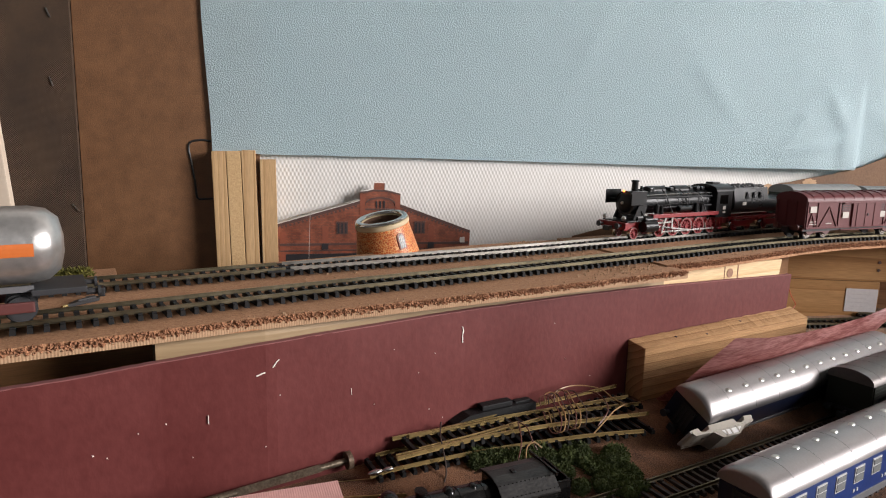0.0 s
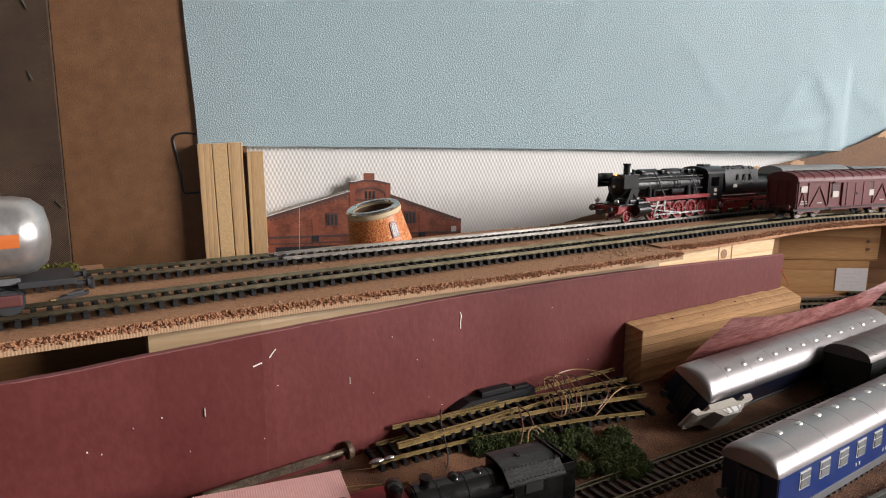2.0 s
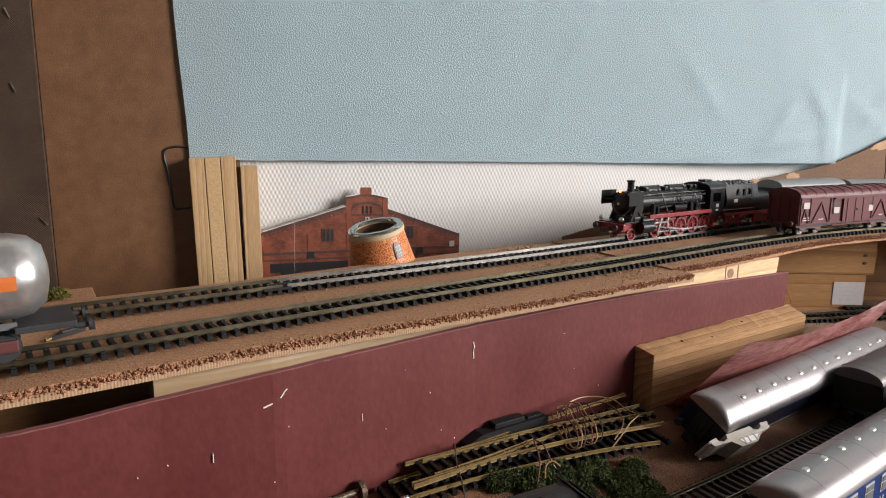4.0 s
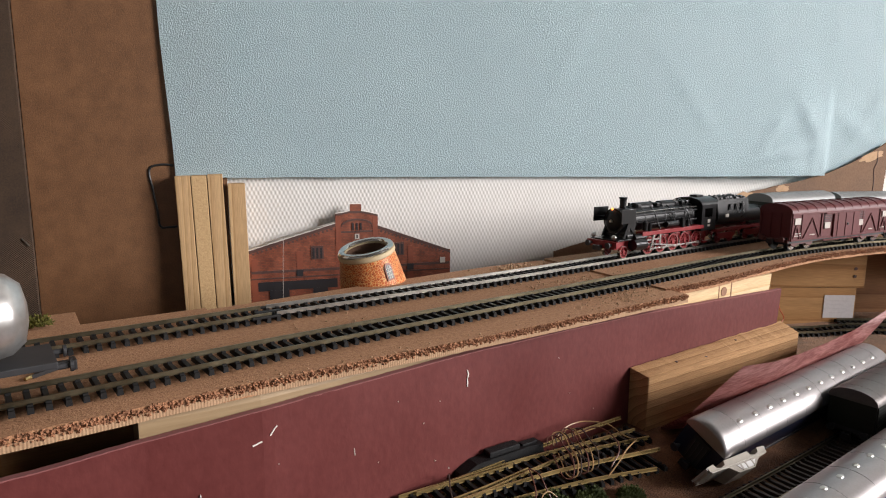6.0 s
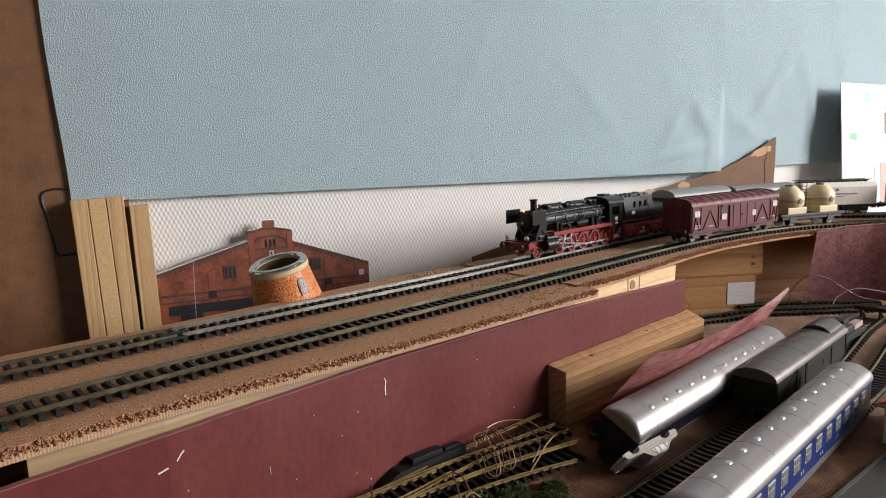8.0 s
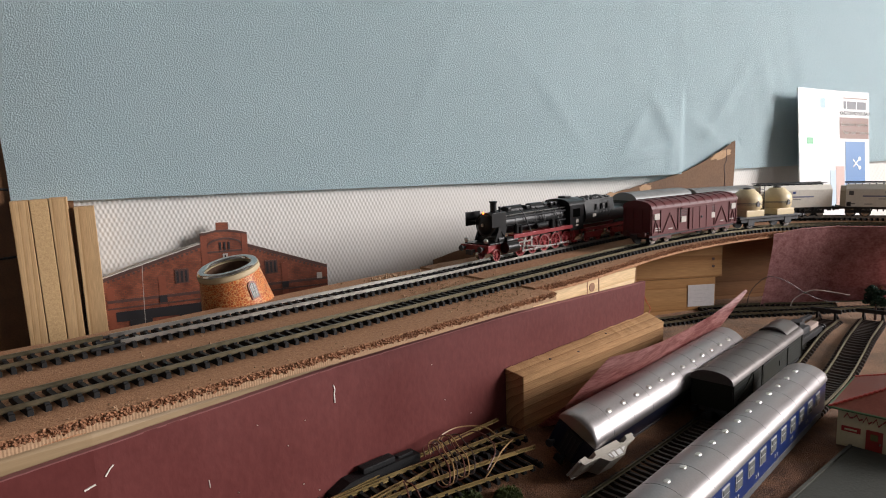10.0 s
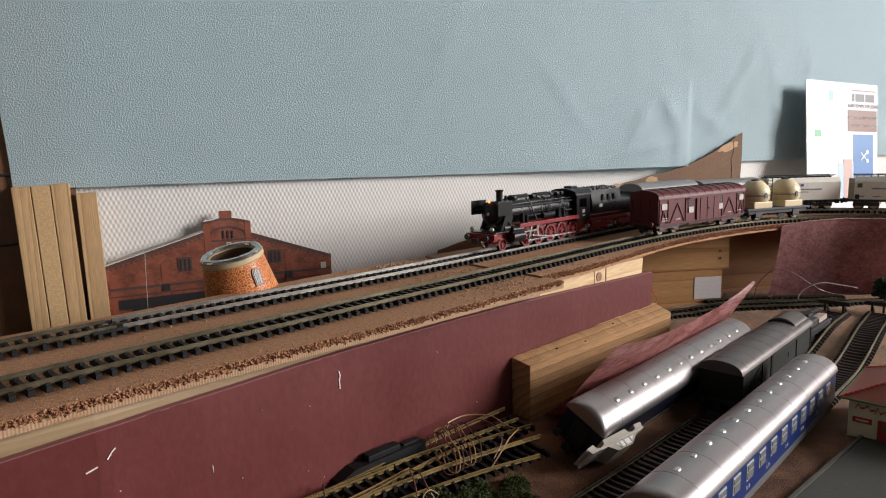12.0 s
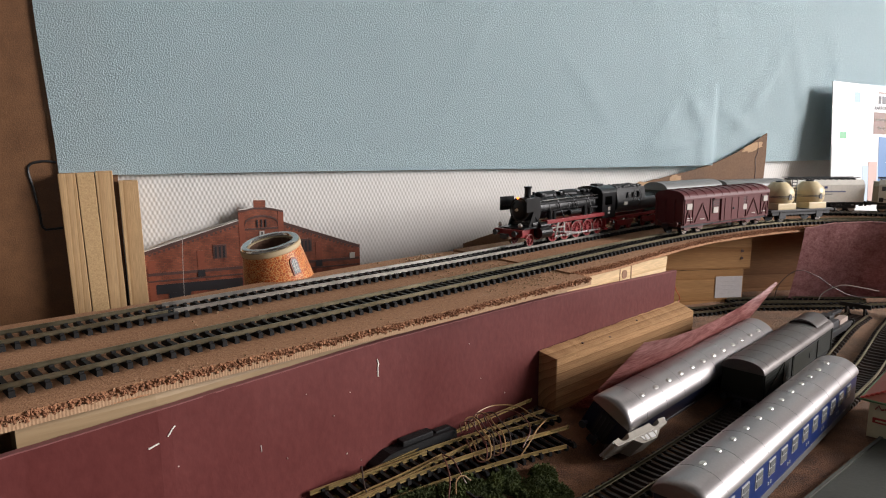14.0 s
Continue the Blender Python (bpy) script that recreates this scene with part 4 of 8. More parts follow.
leaf_patch("title_gap", 0.80, 0.81, 0.135, 0.235, (0.75, 0.75, 0.75), "", 0.0005)
leaf_patch("top_rule", 0.62, 0.97, 0.085, 0.10, (0.25, 0.17, 0.14))


def lettering(name, text, size, m, mat, parent):
    """Flat built-in letters as a mesh part."""
    cu = bpy.data.curves.new(name, "FONT")
    cu.body, cu.size, cu.extrude = text, size, 0.0001
    tmp = bpy.data.objects.new("tmp", cu)
    scene.collection.objects.link(tmp)
    me = bpy.data.meshes.new_from_object(tmp.evaluated_get(bpy.context.evaluated_depsgraph_get()))
    bpy.data.objects.remove(tmp)
    me.transform(m)
    me.materials.clear()
    me.materials.append(mat)
    ob = new(name, me)
    ob.parent = parent
    return ob


def leaf_text(text, x, z, size, mat):
    return lettering("lettering", text, size, Matrix.Translation((x * LW, -0.0006, LZ1 - z * LV)) @ Matrix.Rotation(radians(90), 4, "X"), mat, leaf)


leaf_text("KARTONMODELLBAU", 0.56, 0.315, 0.0072, HALL_BLACK)
leaf_text("Leuchtturm  Lighthouse", 0.575, 0.46, 0.0068, PRINT_PALE)
leaf_text('"Alte Liebe" Cuxhaven', 0.60, 0.57, 0.0068, PRINT_PALE)
WHITE = plain("white_print", (0.82, 0.82, 0.82), 0.3, spread=0.03)
for s in (-1, 1):
    bm = bmesh.new()
    box(bm, -0.0085, 0.0085, -0.0008, -0.0003, -0.0009, 0.0009, m=Matrix.Translation((0.79 * LW, 0, LZ1 - 0.96 * LV)) @ Matrix.Rotation(s * radians(38), 4, "Y"))
    cyl(bm, (0.79 * LW + 0.0085, -0.0008, LZ1 - 0.96 * LV - s * 0.0065), (0.79 * LW + 0.0085, -0.0003, LZ1 - 0.96 * LV - s * 0.0065), 0.0030, 12)
    part("scissors_blade", bm, WHITE, leaf, "white scissors mark")
leaf.matrix_world = WALL @ Matrix.Translation((LU0, -LD, wz(0.261, LD))) @ Matrix.Rotation(radians(-LEAN), 4, "X") @ Matrix.Rotation(radians(1.6), 4, "Y") @ Matrix.Translation((0, 0, -LZ1))

def red_y(x):
    k = [(-0.25, 0.300), (-0.05, 0.302), (0.033, 0.304), (0.083, 0.302), (0.198, 0.3125), (0.276, 0.3155), (0.34, 0.3185), (0.42, 0.3182), (0.505, 0.317)]
    return float(np.interp(x, [a for a, _ in k], [b for _, b in k]))


def red_top(x):
    return float(np.interp(x, [-0.25, 0.0, 0.042, 0.083, 0.10, 0.176, 0.275, 0.383, 0.50], [0.0665, 0.0702, 0.0725, 0.0749, 0.0752, 0.0758, 0.0755, 0.0735, 0.0708]))


# ---- timber and painted boards below the tracks ----
bm = bmesh.new()
sweep(bm, [(x, red_y(x) + 0.0036, 0.056) for x in np.linspace(0.034, 0.370, 50)], [(0.0012, 0), (0, 0.004), (0, 0.022), (0.0015, 0.0258), (0.022, 0.0258), (0.022, 0)])
tagged(part("batten", bm, BATTEN), "pale pine batten carrying the softboard", "batten")
knot = thing("batten_end", "pale pine batten end with a dark knot", "batten")
bm = bmesh.new()
sweep(bm, [(x, 0.3228, 0.056) for x in np.linspace(0.3705, 0.5055, 24)], [(0, 0), (0, 0.0268), (0.018, 0.0268), (0.018, 0)])
for v in bm.verts:
    if v.co.x > 0.50:
        v.co.x += 0.0022 * noise.noise(v.co * 400) + (v.co.z - 0.07) * 0.12
part("wood", bm, PINE_PALE, knot)
bm = bmesh.new()
cyl(bm, (0.4430, 0.3224, 0.0764), (0.4430, 0.3232, 0.0764), 0.0036, 16)
box(bm, 0.4365, 0.4372, 0.3225, 0.3232, 0.0715, 0.0825)
box(bm, 0.4520, 0.4530, 0.3225, 0.3232, 0.0715, 0.0825)
part("knot", bm, ramp_mat("knot_wood", (0.16, 0.07, 0.035), (0.30, 0.15, 0.08), 0.6, scale=200), knot, "dark round knot")
bm = bmesh.new()
box(bm, -0.25, 0.10, 0.442, 0.472, 0.066, 0.079, 0.001)
box(bm, -0.25, 0.03, 0.473, 0.535, 0.060, 0.0720, 0.001)
tagged(part("rear_shelf", bm, PARTICLE), "brown shelf board behind the upper tracks", "board")
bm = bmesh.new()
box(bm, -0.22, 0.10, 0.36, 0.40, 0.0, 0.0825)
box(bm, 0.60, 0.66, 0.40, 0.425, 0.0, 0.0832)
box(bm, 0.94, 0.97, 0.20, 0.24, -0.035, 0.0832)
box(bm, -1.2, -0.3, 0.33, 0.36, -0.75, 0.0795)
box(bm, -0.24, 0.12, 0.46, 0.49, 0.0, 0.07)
tagged(part("board_support", bm, PINE_SHADED), "timber supports under the upper boards, shade put into their colour", "support", kind="structure")


red = thing("maroon_fascia", "maroon painted hardboard fascia with white scratches, below the upper track", "fascia board")
bm = bmesh.new()
cols = []
for i in range(151):
    x = -0.25 + 0.7640 * i / 150
    y = red_y(x) + 0.0006 * noise.noise((x * 14, 0, 0))
    zt = red_top(x) + 0.0002 * noise.noise((x * 60, 2, 0))
    xe = x - 0.006 * ss(0.46, 0.514, x)
    cols.append([bm.verts.new(v) for v in ((xe, y, -0.006), (x, y, zt), (x, y + 0.003, zt), (xe, y + 0.003, -0.006))])
for a, b in zip(cols, cols[1:]):
    for k in range(4):
        bm.faces.new((a[k], a[(k + 1) % 4], b[(k + 1) % 4], b[k]))
bm.faces.new(cols[0])
bm.faces.new(cols[-1][::-1])
part("panel", bm, MAROON, red)


def scratch(pts, w):
    bm = bmesh.new()
    for (x0, z0), (x1, z1) in zip(pts, pts[1:]):
        d = Vector((x1 - x0, 0, z1 - z0))
        n = Vector((-d.z, 0, d.x)).normalized() * w
        a, b = Vector((x0, red_y(x0) - 0.0006, z0)), Vector((x1, red_y(x1) - 0.0006, z1))
        q = [a - n * random.uniform(0.5, 1), b - n, b + n * random.uniform(0.6, 1), a + n]
        f = [bm.verts.new(v) for v in q]
        g = [bm.verts.new(v + Vector((0, 0.0012, 0))) for v in q]
        bm.faces.new(f)
        for k in range(4):
            bm.faces.new((f[k], f[(k + 1) % 4], g[(k + 1) % 4], g[k]))
    part("scratch", bm, WHITE_SCRATCH, red, "white scratch through the paint")


scratch([(0.1958, 0.0668), (0.1966, 0.0645), (0.1960, 0.0615), (0.1962, 0.0572)], 0.00026)
scratch([(0.0765, 0.0598), (0.0785, 0.0604), (0.0806, 0.0610)], 0.00030)
scratch([(0.0842, 0.0628), (0.0860, 0.0652), (0.0874, 0.0664)], 0.00024)
scratch([(0.0545, 0.0440), (0.0545, 0.0400)], 0.00014)
scratch([(0.1255, 0.0440), (0.1257, 0.0405)], 0.00010)
rnd = random.Random(9)
for k in range(16):
    x, z = rnd.uniform(0.0, 0.30), rnd.uniform(0.012, 0.066)
    scratch([(x, z), (x + rnd.uniform(0.0002, 0.0006), z + rnd.uniform(-0.0003, 0.0006))], rnd.uniform(0.00010, 0.00022))
bm = bmesh.new()
sweep(bm, [(x, red_y(x) + 0.0004 * noise.noise((x * 200, 3, 0)), red_top(x) + 0.0002 * noise.noise((x * 60, 2, 0))) for x in np.linspace(-0.05, 0.512, 420)], [(-0.0003, -0.0003), (-0.0003, 0.0002), (0.0026, 0.0004), (0.0026, 0.0)])
tagged(part("worn_edge", bm, plain("worn_pink_edge", (0.20, 0.072, 0.068), 0.8), red, "paint rubbed pale along the top edge"), kind="stuff")

block = thing("timber_block", "rough sawn pine block standing on edge beside the fascia", "wood block")
bm = bmesh.new()
box(bm, 0.3345, 0.5180, 0.3018, 0.3176, -0.004, 0.0372, 0.0008)
bmesh.ops.subdivide_edges(bm, edges=[e for e in bm.edges if abs(e.verts[0].co.x - e.verts[1].co.x) > 0.1], cuts=40)
for v in bm.verts:
    if v.co.z > 0.02:
        v.co.z += (0.13 + 1.3 * max(v.co.x - 0.3345, 0)) * (v.co.y - 0.3018) + 0.0007 * noise.noise(v.co * 150)
    v.co.x += 0.0006 * noise.noise(v.co * 250) if v.co.x < 0.34 or v.co.x > 0.51 else 0
BLOCKWOOD = wood_mat("rough_sawn_pine", (0.265, 0.137, 0.056), (0.48, 0.282, 0.134), "x", (0, 0.285, -0.012), 0.0052, 0.85, 0.8, 0.9)
part("wood", bm, BLOCKWOOD, block)
for x, y in ((0.372, 0.309), (0.447, 0.3125), (0.40, 0.305)):
    bm = bmesh.new()
    cyl(bm, (x, y, 0.0368 + (0.13 + 1.3 * (x - 0.3345)) * (y - 0.3018)), (x, y, 0.0377 + (0.13 + 1.3 * (x - 0.3345)) * (y - 0.3018)), 0.0010, 8)
    part("nail_hole", bm, HALL_DARK, block)

strip = thing("loose_maroon_strip", "loose pinkish maroon strip with a slanting end behind the coach", "painted strip")
bm = bmesh.new()
# it leans over towards the coach, with the slanting end down at the foot of the block
top = [(0.3470, 0.3015, -0.0012), (0.3405, 0.2725, 0.0235), (0.3560, 0.2512, 0.0560), (0.3960, 0.2550, 0.0500), (0.4400, 0.2610, 0.0455), (0.4870, 0.2670, 0.0430), (0.5450, 0.2735, 0.0420), (0.5900, 0.2765, 0.0455), (0.6220, 0.2770, 0.0512)]
bot = [(0.3480, 0.3010, -0.0030), (0.3640, 0.2930, -0.0030), (0.3950, 0.2890, -0.0030), (0.4300, 0.2870, -0.0030), (0.4660, 0.2860, -0.0020), (0.5000, 0.2830, 0.0020), (0.5450, 0.2800, 0.0120), (0.5800, 0.2780, 0.0280), (0.6190, 0.2773, 0.0485)]
fr = [[bm.verts.new(Vector(a).lerp(Vector(b), k / 4) + Vector((0, -0.0025 * math.sin(k / 4 * math.pi), 0))) for k in range(5)] for a, b in zip(bot, top)]
for a, b in zip(fr, fr[1:]):
    for k in range(4):
        bm.faces.new((a[k], b[k], b[k + 1], a[k + 1]))
bmesh.ops.solidify(bm, geom=bm.faces[:], thickness=0.0012)
part("panel", bm, MAROON_PALE, strip, smooth=True)

# bridge support of two pine boards, with a paper label
AX = pose(0.69, 0.366, 0, 0, 0, -35)
for z0, z1, r, mat, lab in ((0.0405, 0.0825, 0.0398, PINE, "upper pine board of the bridge support, with screws"), (-0.002, 0.0400, 0.0325, PINE, "lower pine board of the bridge support")):
    t = thing("support_board", lab, "board", "bridge support boards")
    bm = bmesh.new()
    box(bm, -0.10, r, 0.0, 0.014, z0, z1, 0.0006)
    part("wood", bm, mat, t)
    if z0 > 0.01:
        for z in (0.0525, 0.0605):
            bm = bmesh.new()
            cyl(bm, (r - 0.0105, -0.0006, z), (r - 0.0105, 0.002, z), 0.0016, 12)
            part("screw", bm, HALL_DARK, t, "dark countersunk screw")
    else:
        bm = bmesh.new()
        box(bm, 0.0005, 0.0315, -0.0005, 0.001, 0.0085, 0.0325)
        part("label", bm, plain("grey_label", (0.50, 0.46, 0.45), 0.7), t, "greyish white paper label")
        for k in range(4):
            bm = bmesh.new()
            box(bm, 0.006, 0.024 - 0.003 * (k % 2), -0.0007, 0.0, 0.026 - k * 0.0042, 0.0272 - k * 0.0042)
            part("faded_line", bm, plain("faded_print", (0.46, 0.42, 0.415), 0.7), t)
    t.matrix_world = AX
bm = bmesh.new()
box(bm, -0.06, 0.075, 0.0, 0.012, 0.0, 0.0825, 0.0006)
ob = part("bay_board", bm, PINE_SHADED)
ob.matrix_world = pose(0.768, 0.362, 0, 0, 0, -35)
tagged(ob, "brown board closing the bay under the bridge, darkened for shade", "board")

# curved maroon skirt under the outer bend
skirt = thing("maroon_skirt", "curved maroon painted skirt under the bend of the upper track", "fascia board")
top = smooth_line([(0.7475, 0.2995, 0.0868), (0.760, 0.2920, 0.0885), (0.768, 0.2870, 0.0905), (0.790, 0.2720, 0.0920), (0.810, 0.2560, 0.0922), (0.8345, 0.222, 0.0918), (0.8400, 0.198, 0.0918)], 0.004)
bm = bmesh.new()
cols = []
for i, p in enumerate(top):
    d = (top[min(i + 1, len(top) - 1)] - top[max(i - 1, 0)]).normalized()
    s = Vector((-d.y, d.x, 0)).normalized()
    ring = []
    for k in range(13):
        f = k / 12
        off = 0.0014 * noise.noise((i * 0.16, k * 0.35, 0)) * f
        q = p + s * (off + 0.018 * (f ** 1.4))
        ring.append(bm.verts.new((q.x, q.y, p.z + (0.001 - p.z) * f + (0.0010 * noise.noise((i * 0.5, 5, 0)) if k == 0 else 0))))
    cols.append(ring)
for a, b in zip(cols, cols[1:]):
    for k in range(12):
        bm.faces.new((a[k], b[k], b[k + 1], a[k + 1]))
bmesh.ops.solidify(bm, geom=bm.faces[:], thickness=0.003)
# brushed maroon, lightened so its colour carries the sheen of light on the skirt
part("panel", bm, ramp_mat("maroon_brushed_sheen", (0.235, 0.078, 0.078), (0.52, 0.27, 0.262), 0.42, scale=260, fine=900, bump=0.5, stretch=(0.4, 0.4, 0.6), contrast=0.18), skirt, smooth=True)
bm = bmesh.new()
sweep(bm, [Vector((p.x, p.y, p.z + 0.0010 * noise.noise((i * 0.5, 5, 0)))) for i, p in enumerate(top)], [(-0.0006, -0.0004), (-0.0006, 0.0005), (0.0014, 0.0007), (0.0014, 0.0)])
tagged(part("worn_edge", bm, plain("worn_skirt_edge", (0.30, 0.135, 0.125), 0.8), skirt, "paint rubbed pale along the top edge"), kind="stuff")

# ---- rolling stock helpers ----
SILVER = ramp_mat("silver_roof_paint", (0.27, 0.253, 0.252), (0.34, 0.320, 0.318), 0.40, metal=0.96, scale=30, fine=900, bump=0.05)
SILVER_DARK = ramp_mat("dull_silver_roof", (0.125, 0.114, 0.110), (0.18, 0.165, 0.158), 0.42, metal=0.9, scale=30, fine=500, bump=0.05)
COACH_BLUE = plain("coach_blue", (0.007, 0.024, 0.115), 0.32)
# blue of coach ends and tilted side, with their shade painted in
SHADED_BLUE = plain("coach_shaded_blue", (0.004, 0.007, 0.020), 0.35)
OLIVE = plain("wagon_green", (0.028, 0.036, 0.028), 0.55, spec=0.3)
BLACK = plain("black_plastic", (0.010, 0.010, 0.011), 0.45)
SATIN_BLACK = plain("satin_black_loco", (0.006, 0.006, 0.0065), 0.30, spec=0.32)
DUSTY_BLACK = ramp_mat("dusty_black_loco", (0.0025, 0.0025, 0.0028), (0.0065, 0.0062, 0.006), 0.22, scale=160, fine=900, bump=0.06, contrast=0.12, spec=0.4)
UNDER = plain("underframe_grey_black", (0.020, 0.020, 0.022), 0.55)
LOCO_RED = plain("loco_red", (0.19, 0.0075, 0.010), 0.38)
WHEEL = ramp_mat("wheel_tyre", (0.35, 0.33, 0.30), (0.6, 0.58, 0.54), 0.25, metal=1.0)
OXIDE = plain("oxide_red_wagon", (0.095, 0.018, 0.019), 0.5, spec=0.3)
OXIDE2 = plain("brown_red_wagon", (0.085, 0.020, 0.017), 0.55)
GREY_ROOF = plain("grey_wagon_roof", (0.20, 0.20, 0.195), 0.5)
DARK_ROOF = plain("dark_wagon_roof", (0.035, 0.036, 0.038), 0.55)
IVORY = plain("ivory_wagon", (0.80, 0.76, 0.68), 0.45)
CREAMY = plain("cream_silo", (0.62, 0.50, 0.30), 0.45)
TINT_GLASS = plain("window_glass", (0.16, 0.165, 0.165), 0.08, bump=0.0)
TRIM_GREY = plain("window_frame_grey", (0.42, 0.42, 0.42), 0.35)
SKIRT_GREY = plain("skirt_grey", (0.10, 0.10, 0.105), 0.5)


def bogie_wheels(t, xs, r=0.0055, gauge=0.0165, mat=None, z=0.0):
    """Wheelsets: each wheel a part with its tyre."""
    for x in xs:
        for s in (-1, 1):
            bm = bmesh.new()
            y = s * gauge / 2
            cyl(bm, (x, y - 0.0013, z + r), (x, y + 0.0013, z + r), r, 18)
            cyl(bm, (x, y - s * 0.0018, z + r), (x, y - s * 0.0012, z + r), r + 0.0009, 18)
            w = part("wheel", bm, mat or BLACK, t)
            bm = bmesh.new()
            cyl(bm, (x, y + s * 0.0011, z + r), (x, y + s * 0.0016, z + r), r * 0.86, 18)
            part("rim", bm, WHEEL if mat is None else mat, w)
        bm = bmesh.new()
        cyl(bm, (x, -gauge / 2, z + r), (x, gauge / 2, z + r), 0.001, 8)
        part("axle", bm, UNDER, t)


def buffers(t, x, z=0.0125, w=0.0100, mat=None):
    s = 1 if x > 0 else -1
    for k in (-1, 1):
        bm = bmesh.new()
        cyl(bm, (x, k * w, z), (x + s * 0.0045, k * w, z), 0.0012, 10)
        cyl(bm, (x + s * 0.0040, k * w, z), (x + s * 0.0052, k * w, z), 0.0024, 14)
        part("buffer", bm, mat or UNDER, t)
    bm = bmesh.new()
    box(bm, x, x + s * 0.006, -0.0012, 0.0012, z - 0.0035, z - 0.0010, 0.0003)
    box(bm, x + s * 0.005, x + s * 0.0072, -0.0030, 0.0030, z - 0.0045, z - 0.0005, 0.0004)
    part("coupling", bm, BLACK, t)


def vault(bm, x0, x1, w, z0, rise, over=0.0006, tip=0.0, k=14, n=0, thick=0.0008):
    """A curved roof shell; tip > 0 rounds its ends down over that length."""
    xs = [x0, x1] if not tip else [x0 + tip * (1 - math.cos(a)) for a in np.linspace(0, math.pi / 2, 10)] + [x1 - tip * (1 - math.cos(a)) for a in np.linspace(math.pi / 2, 0, 10)]
    rows = []
    for x in xs:
        if tip:
            d = min(x - x0, x1 - x)
            q = math.sqrt(max(0.0, 1 - (1 - min(d / tip, 1)) ** 2)) if d < tip else 1.0
            q = 0.70 + 0.30 * q
        else:
            q = 1.0
        ww = (w / 2 + over) * (0.86 + 0.14 * q if tip else 1)
        rows.append([bm.verts.new((x, -ww * math.cos(a), z0 + rise * q * max(math.sin(a), 0.0) ** (0.95 if tip else 0.8))) for a in np.linspace(0, math.pi, k + 1)])
    for a, b in zip(rows, rows[1:]):
        for i in range(k):
            bm.faces.new((a[i], b[i], b[i + 1], a[i + 1]))
    for r in (rows[0], rows[-1]):
        bm.faces.new(r)
    bm.faces.new([r[0] for r in rows] + [r[-1] for r in rows[::-1]])


def express_coach(name, label, L, W, body, body_label, with_windows=True, vent_y=0.0006):
    """A short tinplate express coach: rounded silver roof, ventilators, windows, skirt, bogies."""
    t = thing(name, label, "railway coach", "silver-roofed express coaches")
    h0, h1 = 0.0035, 0.0255
    bm = bmesh.new()
    box(bm, -L / 2 + 0.002, L / 2 - 0.002, -W / 2, W / 2, h0, h1, 0.0015)
    part("body", bm, body, t, body_label)
    bm = bmesh.new()
    vault(bm, -L / 2, L / 2, W, h1 - 0.0012, 0.0098, tip=0.0045, k=22)
    roof = part("roof", bm, SILVER, t, "satin silver roof", smooth=True)
    for i in range(12):
        x = -L / 2 + 0.026 + (L - 0.050) * i / 11
        bm = bmesh.new()
        ball(bm, (x - 0.001, vent_y, h1 + 0.0085), 0.0019, (1.45, 0.85, 0.42), 12, 8)
        part("ventilator", bm, METAL, roof, smooth=True)
    for i in range(9):
        x = -L / 2 + 0.020 + (L - 0.04) * i / 8
        bm = bmesh.new()
        pts = [(x, -(W / 2 + 0.0007) * math.cos(a), h1 - 0.0012 + 0.0099 * math.sin(a) ** 0.95) for a in np.linspace(0.25, math.pi - 0.45, 15)]
        sweep(bm, pts, [(-0.00014, -0.0002), (0.00014, -0.0002), (0.0, 0.00002)], Vector((1, 0, 0)))
        part("roof_seam", bm, SKIRT_GREY, roof)
    bm = bmesh.new()
    box(bm, -L / 2 + 0.012, L / 2 - 0.012, -W / 2 - 0.0003, W / 2 + 0.0003, 0.0010, 0.0052, 0.0004)
    part("skirt", bm, SKIRT_GREY, t, "grey lower skirt")
    if with_windows:
        nwin = 12
        for s in (-1, 1):
            for i in range(nwin):
                x = -L / 2 + 0.024 + (L - 0.048) * i / (nwin - 1)
                bm = bmesh.new()
                box(bm, x - 0.0048, x + 0.0048, s * W / 2 - 0.0004, s * W / 2 + 0.0004, 0.0128, 0.0218, 0.0003)
                w = part("window", bm, TRIM_GREY, t, "grey-framed window")
                for z0, z1 in ((0.0136, 0.0175), (0.0182, 0.0210)):
                    bm = bmesh.new()
                    box(bm, x - 0.0040, x + 0.0040, s * W / 2 - 0.0007, s * W / 2 + 0.0007, z0, z1)
                    part("pane", bm, TINT_GLASS, w)
            for i in (0.3, 0.42, 0.55, 0.67, 0.8):
                for k in range(2):
                    bm = bmesh.new()
                    x = -L / 2 + L * i + k * 0.0035
                    box(bm, x, x + 0.0012, s * W / 2 - 0.0003, s * W / 2 + 0.0003, 0.0080, 0.0098)
                    part("lettering_bar", bm, TRIM_GREY, t)
    for x in (-L / 2 + 0.002, L / 2 - 0.002):
        s = 1 if x > 0 else -1
        bm = bmesh.new()
        box(bm, x - s * 0.0010, x + s * 0.0004, -W / 2 + 0.0006, W / 2 - 0.0006, h0 + 0.0004, h1 - 0.0010, 0.0003)
        part("end_panel", bm, SHADED_BLUE, t, "dark blue end panel, darkened further for shade")
        bm = bmesh.new()
        box(bm, x - 0.0006, x + s * 0.0018, -0.0055, 0.0055, h0 + 0.001, h1 - 0.003, 0.0006)
        g = part("gangway", bm, BLACK, t, "black gangway bellows")
        for k in range(4):
            bm = bmesh.new()
            y = -0.0042 + 0.0028 * k
            box(bm, x + s * 0.0012, x + s * 0.0023, y - 0.0005, y + 0.0005, h0 + 0.003, h1 - 0.005)
            part("fold", bm, UNDER, g)
        buffers(t, x + s * 0.0004, 0.0075)
